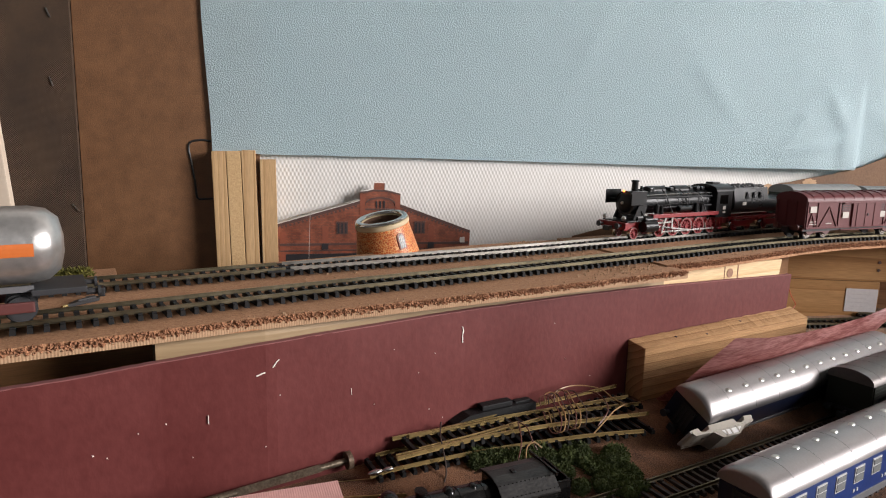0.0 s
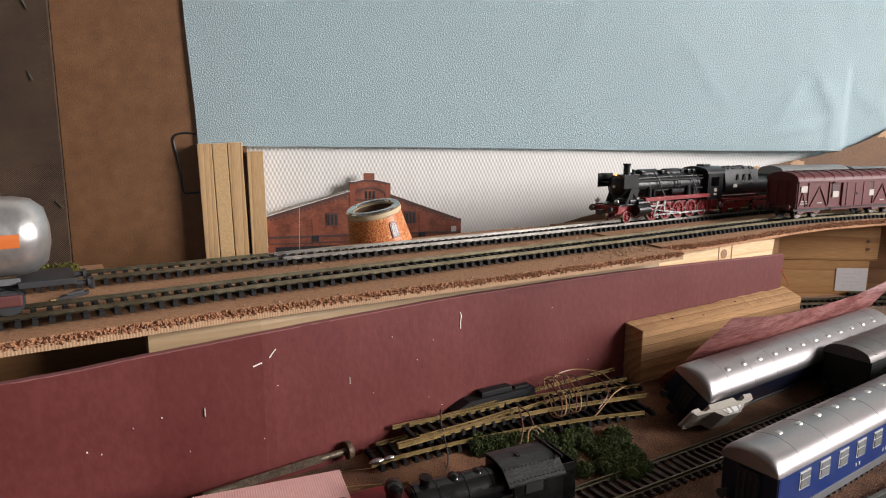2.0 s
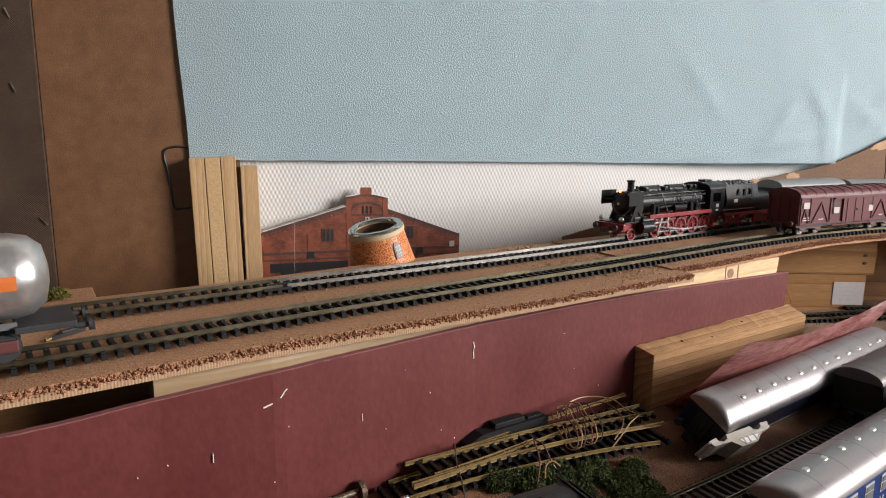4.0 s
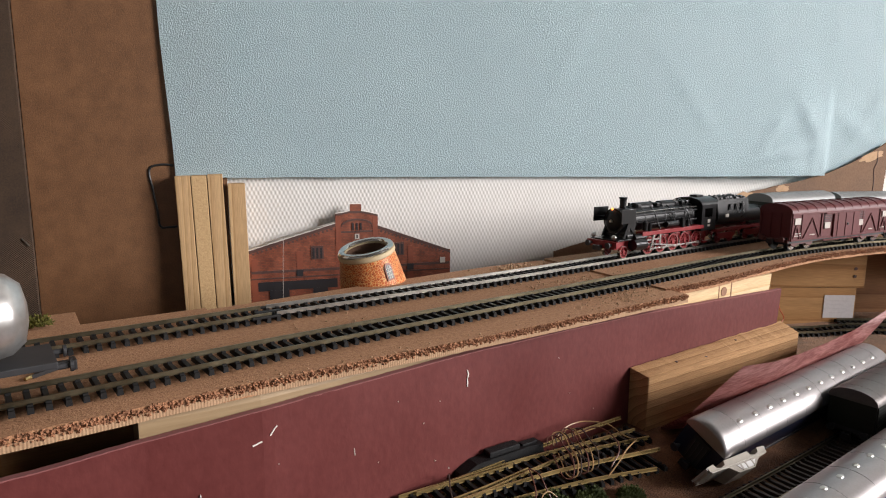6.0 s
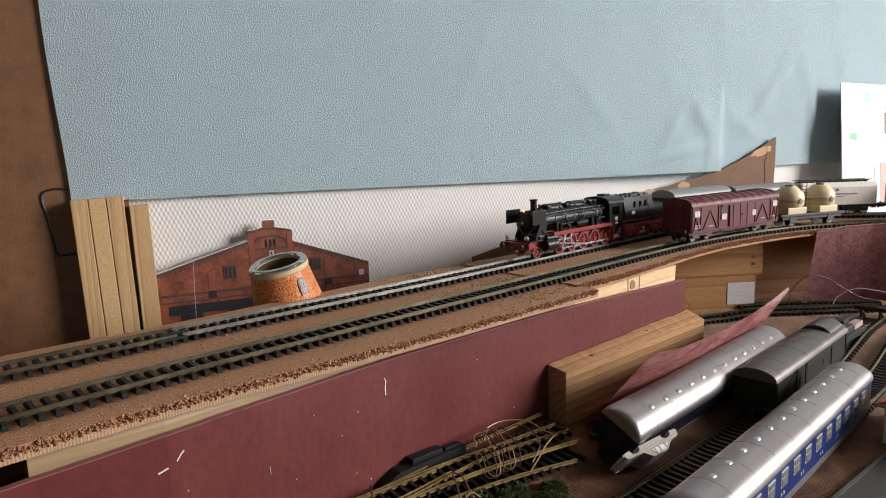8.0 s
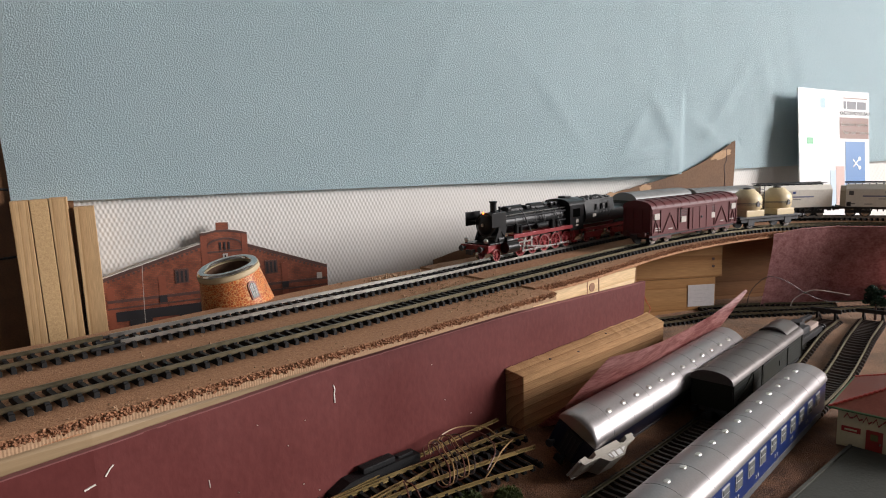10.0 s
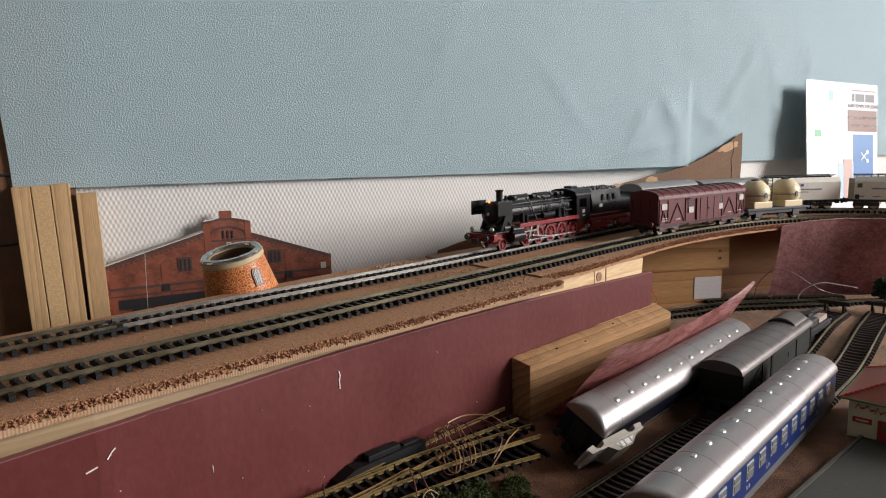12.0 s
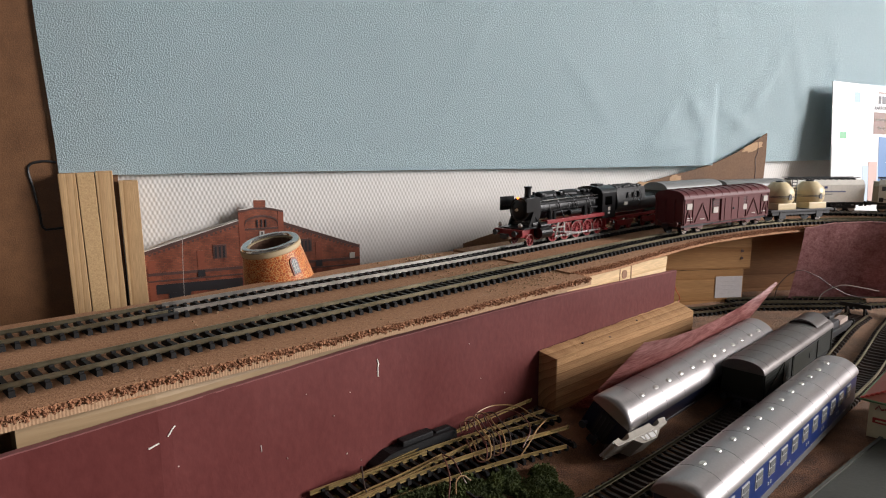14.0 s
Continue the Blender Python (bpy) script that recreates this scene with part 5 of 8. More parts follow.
    for xc in (-L / 2 + 0.042, L / 2 - 0.042):
        bm = bmesh.new()
        box(bm, xc - 0.018, xc + 0.018, -0.0105, 0.0105, 0.0025, 0.0062, 0.0006)
        part("bogie", bm, UNDER, t)
        bogie_wheels(t, (xc - 0.0135, xc + 0.0135), 0.0050)
    return t


LOW_RAIL = 0.0019 + 0.0028
c3 = express_coach("blue_coach", "blue express coach with silver roof standing on the lower track", 0.250, 0.0275, COACH_BLUE, "glossy blue coach side")
c3.matrix_world = pose(0.3905, 0.1830, -0.010 + LOW_RAIL - 0.0018, 0, 0, 3.2)
c1 = express_coach("tilted_coach", "dark blue coach with silver roof lying tilted off the rails, its shade put into the blue", 0.240, 0.0275, SHADED_BLUE, "dark blue coach side, darkened further for shade", False, -0.0026)
c1.matrix_world = Matrix.Translation((0.4375, 0.2545, 0.0215)) @ Matrix.Rotation(radians(3.2), 4, "Z") @ Matrix.Rotation(radians(28), 4, "X") @ Matrix.Translation((0, 0, -0.0255))


def van_sides(t, L, W, z0, z1, body, braces, doors=True, planks=True):
    for s in (-1, 1):
        y = s * W / 2
        if planks:
            n = 8
            for k in range(1, n):
                bm = bmesh.new()
                z = z0 + (z1 - z0) * k / n
                box(bm, -L / 2 + 0.0008, L / 2 - 0.0008, y - 0.0001, y + s * 0.00025, z - 0.00012, z + 0.00012)
                part("board_joint", bm, DARK_ROOF, t)
        for x in (-0.49, -0.25, -0.13, 0.13, 0.25, 0.49):
            bm = bmesh.new()
            box(bm, x * L - 0.0007, x * L + 0.0007, y - 0.0001, y + s * 0.0008, z0, z1)
            part("post", bm, body, t)
        for xa, xb in braces:
            bm = bmesh.new()
            d = Vector(((xb - xa) * L, 0, z1 - z0 - 0.002))
            m = Matrix.Translation(((xa + xb) / 2 * L, y + s * 0.0003, (z0 + z1) / 2)) @ Matrix.Rotation(-math.atan2(d.z, d.x), 4, "Y")
            box(bm, -d.length / 2, d.length / 2, -0.0004, 0.0004, -0.0006, 0.0006, m=m)
            part("brace", bm, body, t)
        if doors:
            bm = bmesh.new()
            box(bm, -0.125 * L, 0.125 * L, y - 0.0001, y + s * 0.0010, z0 + 0.0008, z1 - 0.0012, 0.0003)
            d = part("door", bm, body, t)
            bm = bmesh.new()
            box(bm, -0.135 * L, 0.26 * L, y, y + s * 0.0014, z1 - 0.0012, z1 - 0.0004)
            part("door_rail", bm, UNDER, t)
            bm = bmesh.new()
            box(bm, 0.10 * L, 0.11 * L, y + s * 0.001, y + s * 0.0016, z0 + 0.008, z0 + 0.012)
            part("handle", bm, UNDER, d)


def covered_van(name, label, L, W, h, rise, body, roof_mat, axles, braces=((-0.48, -0.26), (0.26, 0.48)), group="goods train wagons", tags=(), vents=False):
    """A covered goods van on two axles or two bogies."""
    t = thing(name, label, "goods wagon", group)
    z0, z1 = 0.0115, 0.0115 + h
    bm = bmesh.new()
    prof = [(-W / 2, z0), (W / 2, z0)] + [(W / 2 * math.cos(a), z1 + (rise - 0.0008) * math.sin(a)) for a in np.linspace(0, math.pi, 13)]
    extrude(bm, prof, -L / 2, L / 2)
    part("body", bm, body, t)
    bm = bmesh.new()
    vault(bm, -L / 2 - 0.001, L / 2 + 0.001, W, z1, rise, 0.0008)
    roof = part("roof", bm, roof_mat, t, smooth=True)
    for k in range(9):
        x = -L / 2 + L * (k + 0.5) / 9
        bm = bmesh.new()
        pts = [(x, -(W / 2 + 0.0010) * math.cos(a), z1 + (rise + 0.0001) * math.sin(a) ** 0.8) for a in np.linspace(0.4, math.pi - 0.4, 11)]
        sweep(bm, pts, [(0.00028, -0.0003), (0.0, 0.00003), (-0.00028, -0.0003)], Vector((1, 0, 0)))
        part("roof_strip", bm, roof_mat, roof)
    van_sides(t, L, W, z0, z1, body, braces)
    bm = bmesh.new()
    box(bm, -L / 2, L / 2, -W / 2 + 0.002, W / 2 - 0.002, z0 - 0.0030, z0, 0.0003)
    part("underframe", bm, UNDER, t)
    for s in (-1, 1):
        for x in axles:
            bm = bmesh.new()
            box(bm, x - 0.0045, x + 0.0045, s * 0.0108 - 0.0008, s * 0.0108 + 0.0008, 0.0035, z0 - 0.001, 0.0004)
            box(bm, x - 0.0075, x + 0.0075, s * 0.0112 - 0.0005, s * 0.0112 + 0.0005, 0.0068, 0.0082, 0.0002)
            part("axle_guard", bm, UNDER, t)
        for x, z, w, hh in tags:
            bm = bmesh.new()
            box(bm, x - w / 2, x + w / 2, s * W / 2, s * (W / 2 + 0.0013), z - hh / 2, z + hh / 2)
            part("white_plate", bm, PRINT_PALE, t, "small white plate")
        bm = bmesh.new()
        box(bm, -L * 0.47, L * 0.47, s * (W / 2 - 0.0016), s * (W / 2 - 0.0004), z0 - 0.0026, z0 - 0.0014)
        part("step_board", bm, UNDER, t)
    bogie_wheels(t, axles)
    for x in (-L / 2, L / 2):
        buffers(t, x, 0.0105)
    return t


# green luggage van on the siding
van = covered_van("luggage_van", "dull green luggage van with silver roof and raised lookout", 0.150, 0.0280, 0.0190, 0.0080, plain("dark_olive_van", (0.0125, 0.0140, 0.0100), 0.5, spec=0.3), SILVER_DARK, (-0.055, -0.035, 0.035, 0.055), ((-0.48, -0.26),), "lower layout stock")
bm = bmesh.new()
vault(bm, 0.044, 0.074, 0.0250, 0.0300, 0.0115, 0.0, k=16)
cup = part("lookout", bm, SILVER_DARK, van, "raised silver lookout on the roof", smooth=True)
bm = bmesh.new()
prof = [(0.0108 * math.cos(a), 0.0362 + 0.0043 * math.sin(a)) for a in np.linspace(0.15, math.pi - 0.15, 12)]
extrude(bm, prof, 0.0432, 0.0443)
part("lookout_glass", bm, BLACK, cup, "dark lookout window")
tube("roof_hook", [(-0.0745, -0.010, 0.0305), (-0.0750, -0.010, 0.0345), (-0.0745, -0.0085, 0.0360), (-0.074, -0.0070, 0.0345), (-0.0735, -0.007, 0.031)], 0.00045, BLACK, van, "bent black wire hook")
van.matrix_world = pose(0.5280, 0.2325, -0.0135 + LOW_RAIL, 0, 0, 3.4) @ Matrix.Diagonal((1.08, 1, 1, 1))

# small dark wagon with a bright load behind the van
t = thing("small_dark_wagon", "small dark crane wagon with a pinkish crate by the buffer stop", "goods wagon", "lower layout stock")
bm = bmesh.new()
box(bm, -0.030, 0.030, -0.011, 0.011, 0.006, 0.012, 0.001)
part("frame", bm, BLACK, t)
bm = bmesh.new()
box(bm, -0.028, -0.002, -0.009, 0.009, 0.012, 0.019, 0.0015)
part("hood", bm, UNDER, t)
bm = bmesh.new()
box(bm, 0.002, 0.026, -0.0085, -0.0015, 0.012, 0.0165, 0.0006)
part("crate", bm, plain("pinkish_grey_crate", (0.36, 0.28, 0.24), 0.5), t, "pinkish grey crate")
bm = bmesh.new()
box(bm, -0.006, 0.040, 0.001, 0.005, 0.0175, 0.0205, 0.0005, m=Matrix.Rotation(radians(3), 4, "Y"))
box(bm, -0.010, 0.004, -0.003, 0.007, 0.012, 0.0215, 0.0012)
part("jib", bm, BLACK, t, "black crane jib")
bogie_wheels(t, (-0.018, 0.018))
buffers(t, 0.030, 0.010)
t.matrix_world = pose(0.655, 0.240, -0.0005 + LOW_RAIL - 0.004, 0, 0, 2)


def buffer_stop(m):
    t = thing("buffer_stop", "black plastic buffer stop at the end of a siding", "buffer stop", "buffer stops")
    for s in (-1, 1):
        bm = bmesh.new()
        box(bm, -0.001, 0.001, s * 0.008 - 0.001, s * 0.008 + 0.001, 0, 0.013, 0.0002)
        part("post", bm, BLACK, t)
        bm = bmesh.new()
        box(bm, -0.009, 0.009, -0.0009, 0.0009, -0.0009, 0.0009, m=Matrix.Translation((0.006, s * 0.008, 0.0055)) @ Matrix.Rotation(radians(38), 4, "Y"))
        part("strut", bm, BLACK, t)
    bm = bmesh.new()
    box(bm, -0.0025, 0.0, -0.014, 0.014, 0.0095, 0.0135, 0.0004)
    part("beam", bm, BLACK, t)
    t.matrix_world = m
    return t


buffer_stop(pose(0.735, 0.2418, 0.0045, 0, 0, 2))
buffer_stop(pose(0.757, 0.2066, 0.0045, 0, 0, 6))

# ---- white toy car, upside down against the coach ----
car = thing("toy_car", "white plastic toy car lying upside down beside the coach", "toy car")
CARWHITE = plain("ivory_toy_plastic", (0.42, 0.385, 0.33), 0.3)
bm = bmesh.new()
side = [(-0.025, 0.003), (-0.0245, 0.0062), (-0.021, 0.0072), (-0.010, 0.0078), (-0.0045, 0.0128), (0.009, 0.0132), (0.0165, 0.0085), (0.0235, 0.0078), (0.025, 0.0060), (0.025, 0.0030), (0.0195, 0.0025), (0.0185, 0.0052), (0.0150, 0.0062), (0.0115, 0.0052), (0.0105, 0.0025), (-0.0105, 0.0025), (-0.0115, 0.0052), (-0.0150, 0.0062), (-0.0185, 0.0052), (-0.0195, 0.0025)]
extrude(bm, side, -0.0095, 0.0095, "y")
part("body", bm, CARWHITE, car)
for s in (-1, 1):
    for poly in ([(-0.0035, 0.0082), (-0.0012, 0.0118), (0.0030, 0.0120), (0.0030, 0.0084)], [(0.0042, 0.0084), (0.0042, 0.0120), (0.0086, 0.0120), (0.0128, 0.0086)]):
        bm = bmesh.new()
        extrude(bm, poly, s * 0.0094, s * 0.0099, "y")
        # near-white colour imitates glare on the clear panes
        part("side_window", bm, plain("clear_plastic_glare", (0.82, 0.81, 0.80), 0.12), car, "clear plastic window with glare painted on as near-white")
    bm = bmesh.new()
    box(bm, -0.0245, 0.0245, s * 0.0094, s * 0.0102, 0.0066, 0.0074, 0.0002)
    part("belt_moulding", bm, CARWHITE, car)
    for x in (-0.0005, 0.0036, 0.0092):
        bm = bmesh.new()
        box(bm, x - 0.0005, x + 0.0005, s * 0.0093, s * 0.0101, 0.0078, 0.0124)
        part("window_post", bm, CARWHITE, car)
for x, s in ((-0.0252, -1), (0.0252, 1)):
    bm = bmesh.new()
    box(bm, x - 0.0008, x + 0.0008, -0.0092, 0.0092, 0.0032, 0.0046, 0.0003)
    part("bumper", bm, TRIM_GREY, car)
    for k in (-1, 1):
        bm = bmesh.new()
        cyl(bm, (x - s * 0.0004, k * 0.0065, 0.0058), (x + s * 0.0002, k * 0.0065, 0.0058), 0.0011, 10)
        part("headlight" if s < 0 else "rear_light", bm, METAL if s < 0 else LOCO_RED, car)
car.matrix_world = Matrix.Translation((0.3290, 0.2420, 0.0085)) @ Matrix.Rotation(radians(-7), 4, "Z") @ Matrix.Rotation(radians(-4), 4, "Y") @ Matrix.Rotation(radians(129), 4, "X") @ Matrix.Diagonal((0.90, 0.86, 0.86, 1))

# ---- tank locomotive in the foreground ----
tl = thing("tank_locomotive", "old black tank locomotive with red frame on the lower siding", "locomotive", "lower layout stock")
bm = bmesh.new()
box(bm, -0.068, 0.034, -0.0125, 0.0125, 0.0105, 0.0125, 0.0003)
part("running_plate", bm, DUSTY_BLACK, tl)
bm = bmesh.new()
box(bm, -0.066, 0.032, -0.0085, 0.0085, 0.006, 0.0105, 0.0004)
part("frame", bm, LOCO_RED, tl, "red loco frame")
bm = bmesh.new()
cyl(bm, (-0.062, 0, 0.0215), (-0.005, 0, 0.0215), 0.0088, 24)
boil = part("boiler", bm, DUSTY_BLACK, tl, smooth=True)
bm = bmesh.new()
ball(bm, (-0.0625, 0, 0.0215), 0.0082, (0.35, 1, 1))
part("smokebox_door", bm, DUSTY_BLACK, boil, smooth=True)
for x in (-0.048, -0.030, -0.014):
    bm = bmesh.new()
    cyl(bm, (x - 0.0006, 0, 0.0215), (x + 0.0006, 0, 0.0215), 0.0091, 24)
    part("boiler_band", bm, DUSTY_BLACK, boil)
bm = bmesh.new()
lathe(bm, [(0.0030, 0.028), (0.0030, 0.0315), (0.0036, 0.0325), (0.0036, 0.0335)], 16, Matrix.Translation((-0.054, 0, 0)))
part("chimney", bm, DUSTY_BLACK, tl)
for x, r in ((-0.036, 0.0038), (-0.020, 0.0030)):
    bm = bmesh.new()
    ball(bm, (x, 0, 0.0290), r, (1, 1, 0.9))
    part("dome", bm, DUSTY_BLACK, tl, smooth=True)
for s in (-1, 1):
    bm = bmesh.new()
    box(bm, -0.042, -0.004, s * 0.0088, s * 0.0126, 0.0125, 0.0215, 0.0006)
    part("side_tank", bm, DUSTY_BLACK, tl)
    bm = bmesh.new()
    box(bm, -0.004, 0.031, s * 0.0122, s * 0.0130, 0.0125, 0.0282, 0.0003)
    cs = part("cab_side", bm, DUSTY_BLACK, tl)
    bm = bmesh.new()
    box(bm, 0.004, 0.016, s * 0.0125, s * 0.0135, 0.0205, 0.0262)
    part("cab_window", bm, BLACK, cs)
    bm = bmesh.new()
    cyl(bm, (-0.060, s * 0.0105, 0.0075), (-0.050, s * 0.0105, 0.0075), 0.0036, 14)
    part("cylinder", bm, DUSTY_BLACK, tl)
    bm = bmesh.new()
    box(bm, -0.050, 0.014, s * 0.0112, s * 0.0120, 0.0052, 0.0064)
    part("coupling_rod", bm, METAL, tl)
for x in (-0.0045, 0.031):
    bm = bmesh.new()
    box(bm, x - 0.0005, x + 0.0005, -0.0125, 0.0125, 0.0125, 0.0290)
    part("cab_wall", bm, DUSTY_BLACK, tl)
bm = bmesh.new()
under = [(-0.0152, 0.0274), (-0.0086, 0.0330), (-0.0030, 0.0343), (0.0030, 0.0343), (0.0086, 0.0330), (0.0152, 0.0274)]
extrude(bm, under + [(y, z - 0.0008) for y, z in under[::-1]], -0.009, 0.031)
roof = part("cab_roof", bm, ramp_mat("dusty_loco_roof", (0.004, 0.004, 0.0045), (0.026, 0.024, 0.022), 0.42, scale=140, fine=900, bump=0.25, contrast=0.12, spec=0.4, stretch=(0.5, 1, 1)), tl, "dusty black sloping cab roof")
for s in (-1, 1):
    bm = bmesh.new()
    for k in range(14):
        x = -0.0075 + 0.0029 * k
        ball(bm, (x, s * 0.0092, 0.0327), 0.0004, (1, 1, 0.8), 6, 4)
        ball(bm, (x, s * 0.0140, 0.0286), 0.0004, (1, 1, 0.8), 6, 4)
    part("rivet_row", bm, DUSTY_BLACK, roof)
bm = bmesh.new()
box(bm, 0.0295, 0.0310, -0.0125, 0.0125, 0.0335, 0.0352, 0.0003)
box(bm, 0.0050, 0.0075, -0.0035, -0.0005, 0.0340, 0.0352, 0.0004)
part("roof_hatch", bm, DUSTY_BLACK, roof)
bm = bmesh.new()
for q in ((0.031, 0.041, -0.0125, -0.0115), (0.031, 0.041, 0.0115, 0.0125), (0.040, 0.041, -0.0125, 0.0125)):
    box(bm, q[0], q[1], q[2], q[3], 0.0110, 0.0300)
box(bm, 0.031, 0.041, -0.0125, 0.0125, 0.0110, 0.0262)
part("coal_bunker", bm, DUSTY_BLACK, tl, "open black coal bunker")
bogie_wheels(tl, (-0.042, -0.022, -0.002), 0.0072, mat=LOCO_RED)
bogie_wheels(tl, (0.030,), 0.0048, mat=LOCO_RED)
buffers(tl, -0.068, 0.0095, mat=LOCO_RED)
bm = bmesh.new()
box(bm, -0.100, -0.0645, -0.0134, 0.0134, 0.0080, 0.0262, 0.0008)
part("front_deck", bm, LOCO_RED, tl, "bright red front deck")
bm = bmesh.new()
lathe(bm, [(0.0042, 0.0262), (0.0044, 0.0295), (0.0052, 0.0312), (0.0050, 0.0335), (0.0034, 0.0350), (0.0010, 0.0354)], 20, Matrix.Translation((-0.0735, 0, 0)))
part("front_dome", bm, DUSTY_BLACK, tl, "round glossy black dome", smooth=True)
tl.matrix_world = pose(0.1650, 0.2252, -0.0085 + LOW_RAIL, 0, 0, -5) @ Matrix.Diagonal((0.72, 0.92, 0.90, 1))

# ---- pile of old track, wires, point motor ----
pile = thing("old_turnout", "pile of old brass turnout track with loose wires", "track piece")


def loose_rails(ctrls, z, mat, parent):
    for c in ctrls:
        bm = bmesh.new()
        sweep(bm, [(p.x, p.y, z + p.z) for p in smooth_line(c, 0.006)], RAIL_PROFILE)
        part("rail", bm, mat, parent)


def loose_sleepers(p, q, z, n, parent, half=1.0, kind="black"):
    p, q = Vector(p), Vector(q)
    a = math.atan2(q.y - p.y, q.x - p.x)
    for i in range(n):
        c = p.lerp(q, (i + 0.5) / n)
        ob = new("sleeper", SLEEPERS[kind])
        ob.parent = parent
        ob.matrix_local = Matrix.Translation((c.x, c.y, z + c.z)) @ Matrix.Rotation(a, 4, "Z") @ Matrix.Diagonal((1, half, 1, 1))


loose_rails([[(0.1489, 0.3045, 0.0), (0.1907, 0.3028, 0), (0.2529, 0.3070, 0), (0.3188, 0.3085, 0)], [(0.1666, 0.3030, 0.0), (0.2213, 0.3005, 0), (0.2672, 0.2954, 0), (0.3108, 0.2913, 0)],
             [(0.1421, 0.2858, 0.0), (0.1882, 0.2850, 0), (0.2201, 0.2880, 0), (0.2594, 0.2890, 0), (0.3135, 0.2785, 0)], [(0.1416, 0.2832, 0), (0.1890, 0.2840, 0), (0.2286, 0.2807, 0), (0.2570, 0.2759, 0), (0.3036, 0.2660, 0)],
             [(0.158, 0.3025, 0), (0.19, 0.3000, 0), (0.222, 0.2980, 0)], [(0.156, 0.2872, 0), (0.19, 0.2880, 0), (0.225, 0.2905, 0)]], 0.0105, BRASS, pile)
loose_sleepers((0.152, 0.2945, 0), (0.312, 0.2880, 0), 0.0086, 25, pile, 0.86)
loose_rails([[(0.1389, 0.3040, 0), (0.1562, 0.3045, 0), (0.20, 0.3050, 0)], [(0.1275, 0.2850, 0), (0.1451, 0.2858, 0), (0.1813, 0.2835, 0), (0.2277, 0.2770, 0), (0.2610, 0.2700, 0), (0.2946, 0.2600, 0)]], 0.0034, BRASS, pile)
loose_sleepers((0.130, 0.2935, 0), (0.205, 0.2900, 0), 0.0012, 12, pile, 0.9)
loose_sleepers((0.205, 0.2870, 0), (0.305, 0.2700, 0), 0.0012, 16, pile, 0.9)
loose_rails([[(0.100, 0.2985, 0), (0.115, 0.2950, 0), (0.1428, 0.2865, 0)], [(0.095, 0.2850, 0), (0.1094, 0.2815, 0), (0.1416, 0.2690, 0)]], -0.0022, BRASS, pile)
loose_sleepers((0.098, 0.2920, 0), (0.120, 0.2850, 0), -0.0042, 4, pile)
SOLDER = plain("solder_blob", (0.6, 0.6, 0.6), 0.2, metal=1.0)
bm = bmesh.new()
ball(bm, (0.1305, 0.2850, 0.0060), 0.0024, (1.8, 0.7, 0.6))
ball(bm, (0.1375, 0.2850, 0.0060), 0.0019, (1.7, 0.7, 0.6))
part("solder", bm, SOLDER, pile, "bright solder blob", smooth=True)

motor = thing("point_motor", "black plastic point motor box against the fascia", "point motor")
MOTORBLACK = plain("black_motor_case", (0.0045, 0.0045, 0.005), 0.6, fine=1200, bump=0.4, spec=0.25)
bm = bmesh.new()
extrude(bm, [(0.187, 0.0095), (0.246, 0.0095), (0.2455, 0.0150), (0.231, 0.0155), (0.207, 0.0155), (0.198, 0.0152), (0.188, 0.0115)], 0.3040, 0.3122, "y")
part("case", bm, MOTORBLACK, motor)
bm = bmesh.new()
box(bm, 0.2075, 0.2290, 0.3055, 0.3115, 0.0150, 0.0185, 0.0008)
part("lid", bm, MOTORBLACK, motor)
bm = bmesh.new()
box(bm, 0.2320, 0.2430, 0.3065, 0.3105, 0.0147, 0.0165, 0.0004)
part("terminal", bm, MOTORBLACK, motor)

WIRE_BROWN = plain("brown_wire", (0.10, 0.032, 0.02), 0.45)
WIRE_TAN = plain("tan_wire", (0.27, 0.16, 0.065), 0.45)
WIRE_DARK = plain("dark_wire", (0.04, 0.025, 0.02), 0.45)
rnd = random.Random(21)
for k, (x0, x1) in enumerate(((0.2490, 0.2390), (0.2530, 0.2420), (0.2555, 0.2445), (0.2600, 0.2500), (0.2630, 0.2535), (0.2690, 0.2580))):
    top = 0.0175 + rnd.uniform(0, 0.0025)
    pts = [(x0 - 0.003, 0.3000, 0.0135), (x0 - 0.0015, 0.3030, top), (x0 + 0.003, 0.3000, top + 0.001), (x0 * 0.6 + x1 * 0.4 + 0.004, 0.2900, 0.0165 + rnd.uniform(0, 0.001)), (x0 * 0.3 + x1 * 0.7 + 0.003, 0.2800, 0.0160),
           (x1 + 0.001, 0.2735, 0.0125), (x1 - 0.0015, 0.2730, 0.0095), (x1 - 0.004, 0.2770, 0.0100), (x0 - 0.009, 0.2900, 0.0150)]
    tagged(tube("wire", pts, 0.00038, (WIRE_BROWN, WIRE_TAN, WIRE_DARK)[k % 3]), ("brown", "tan", "dark")[k % 3] + " insulated wire looped over the old track", "wire", "loose wires")
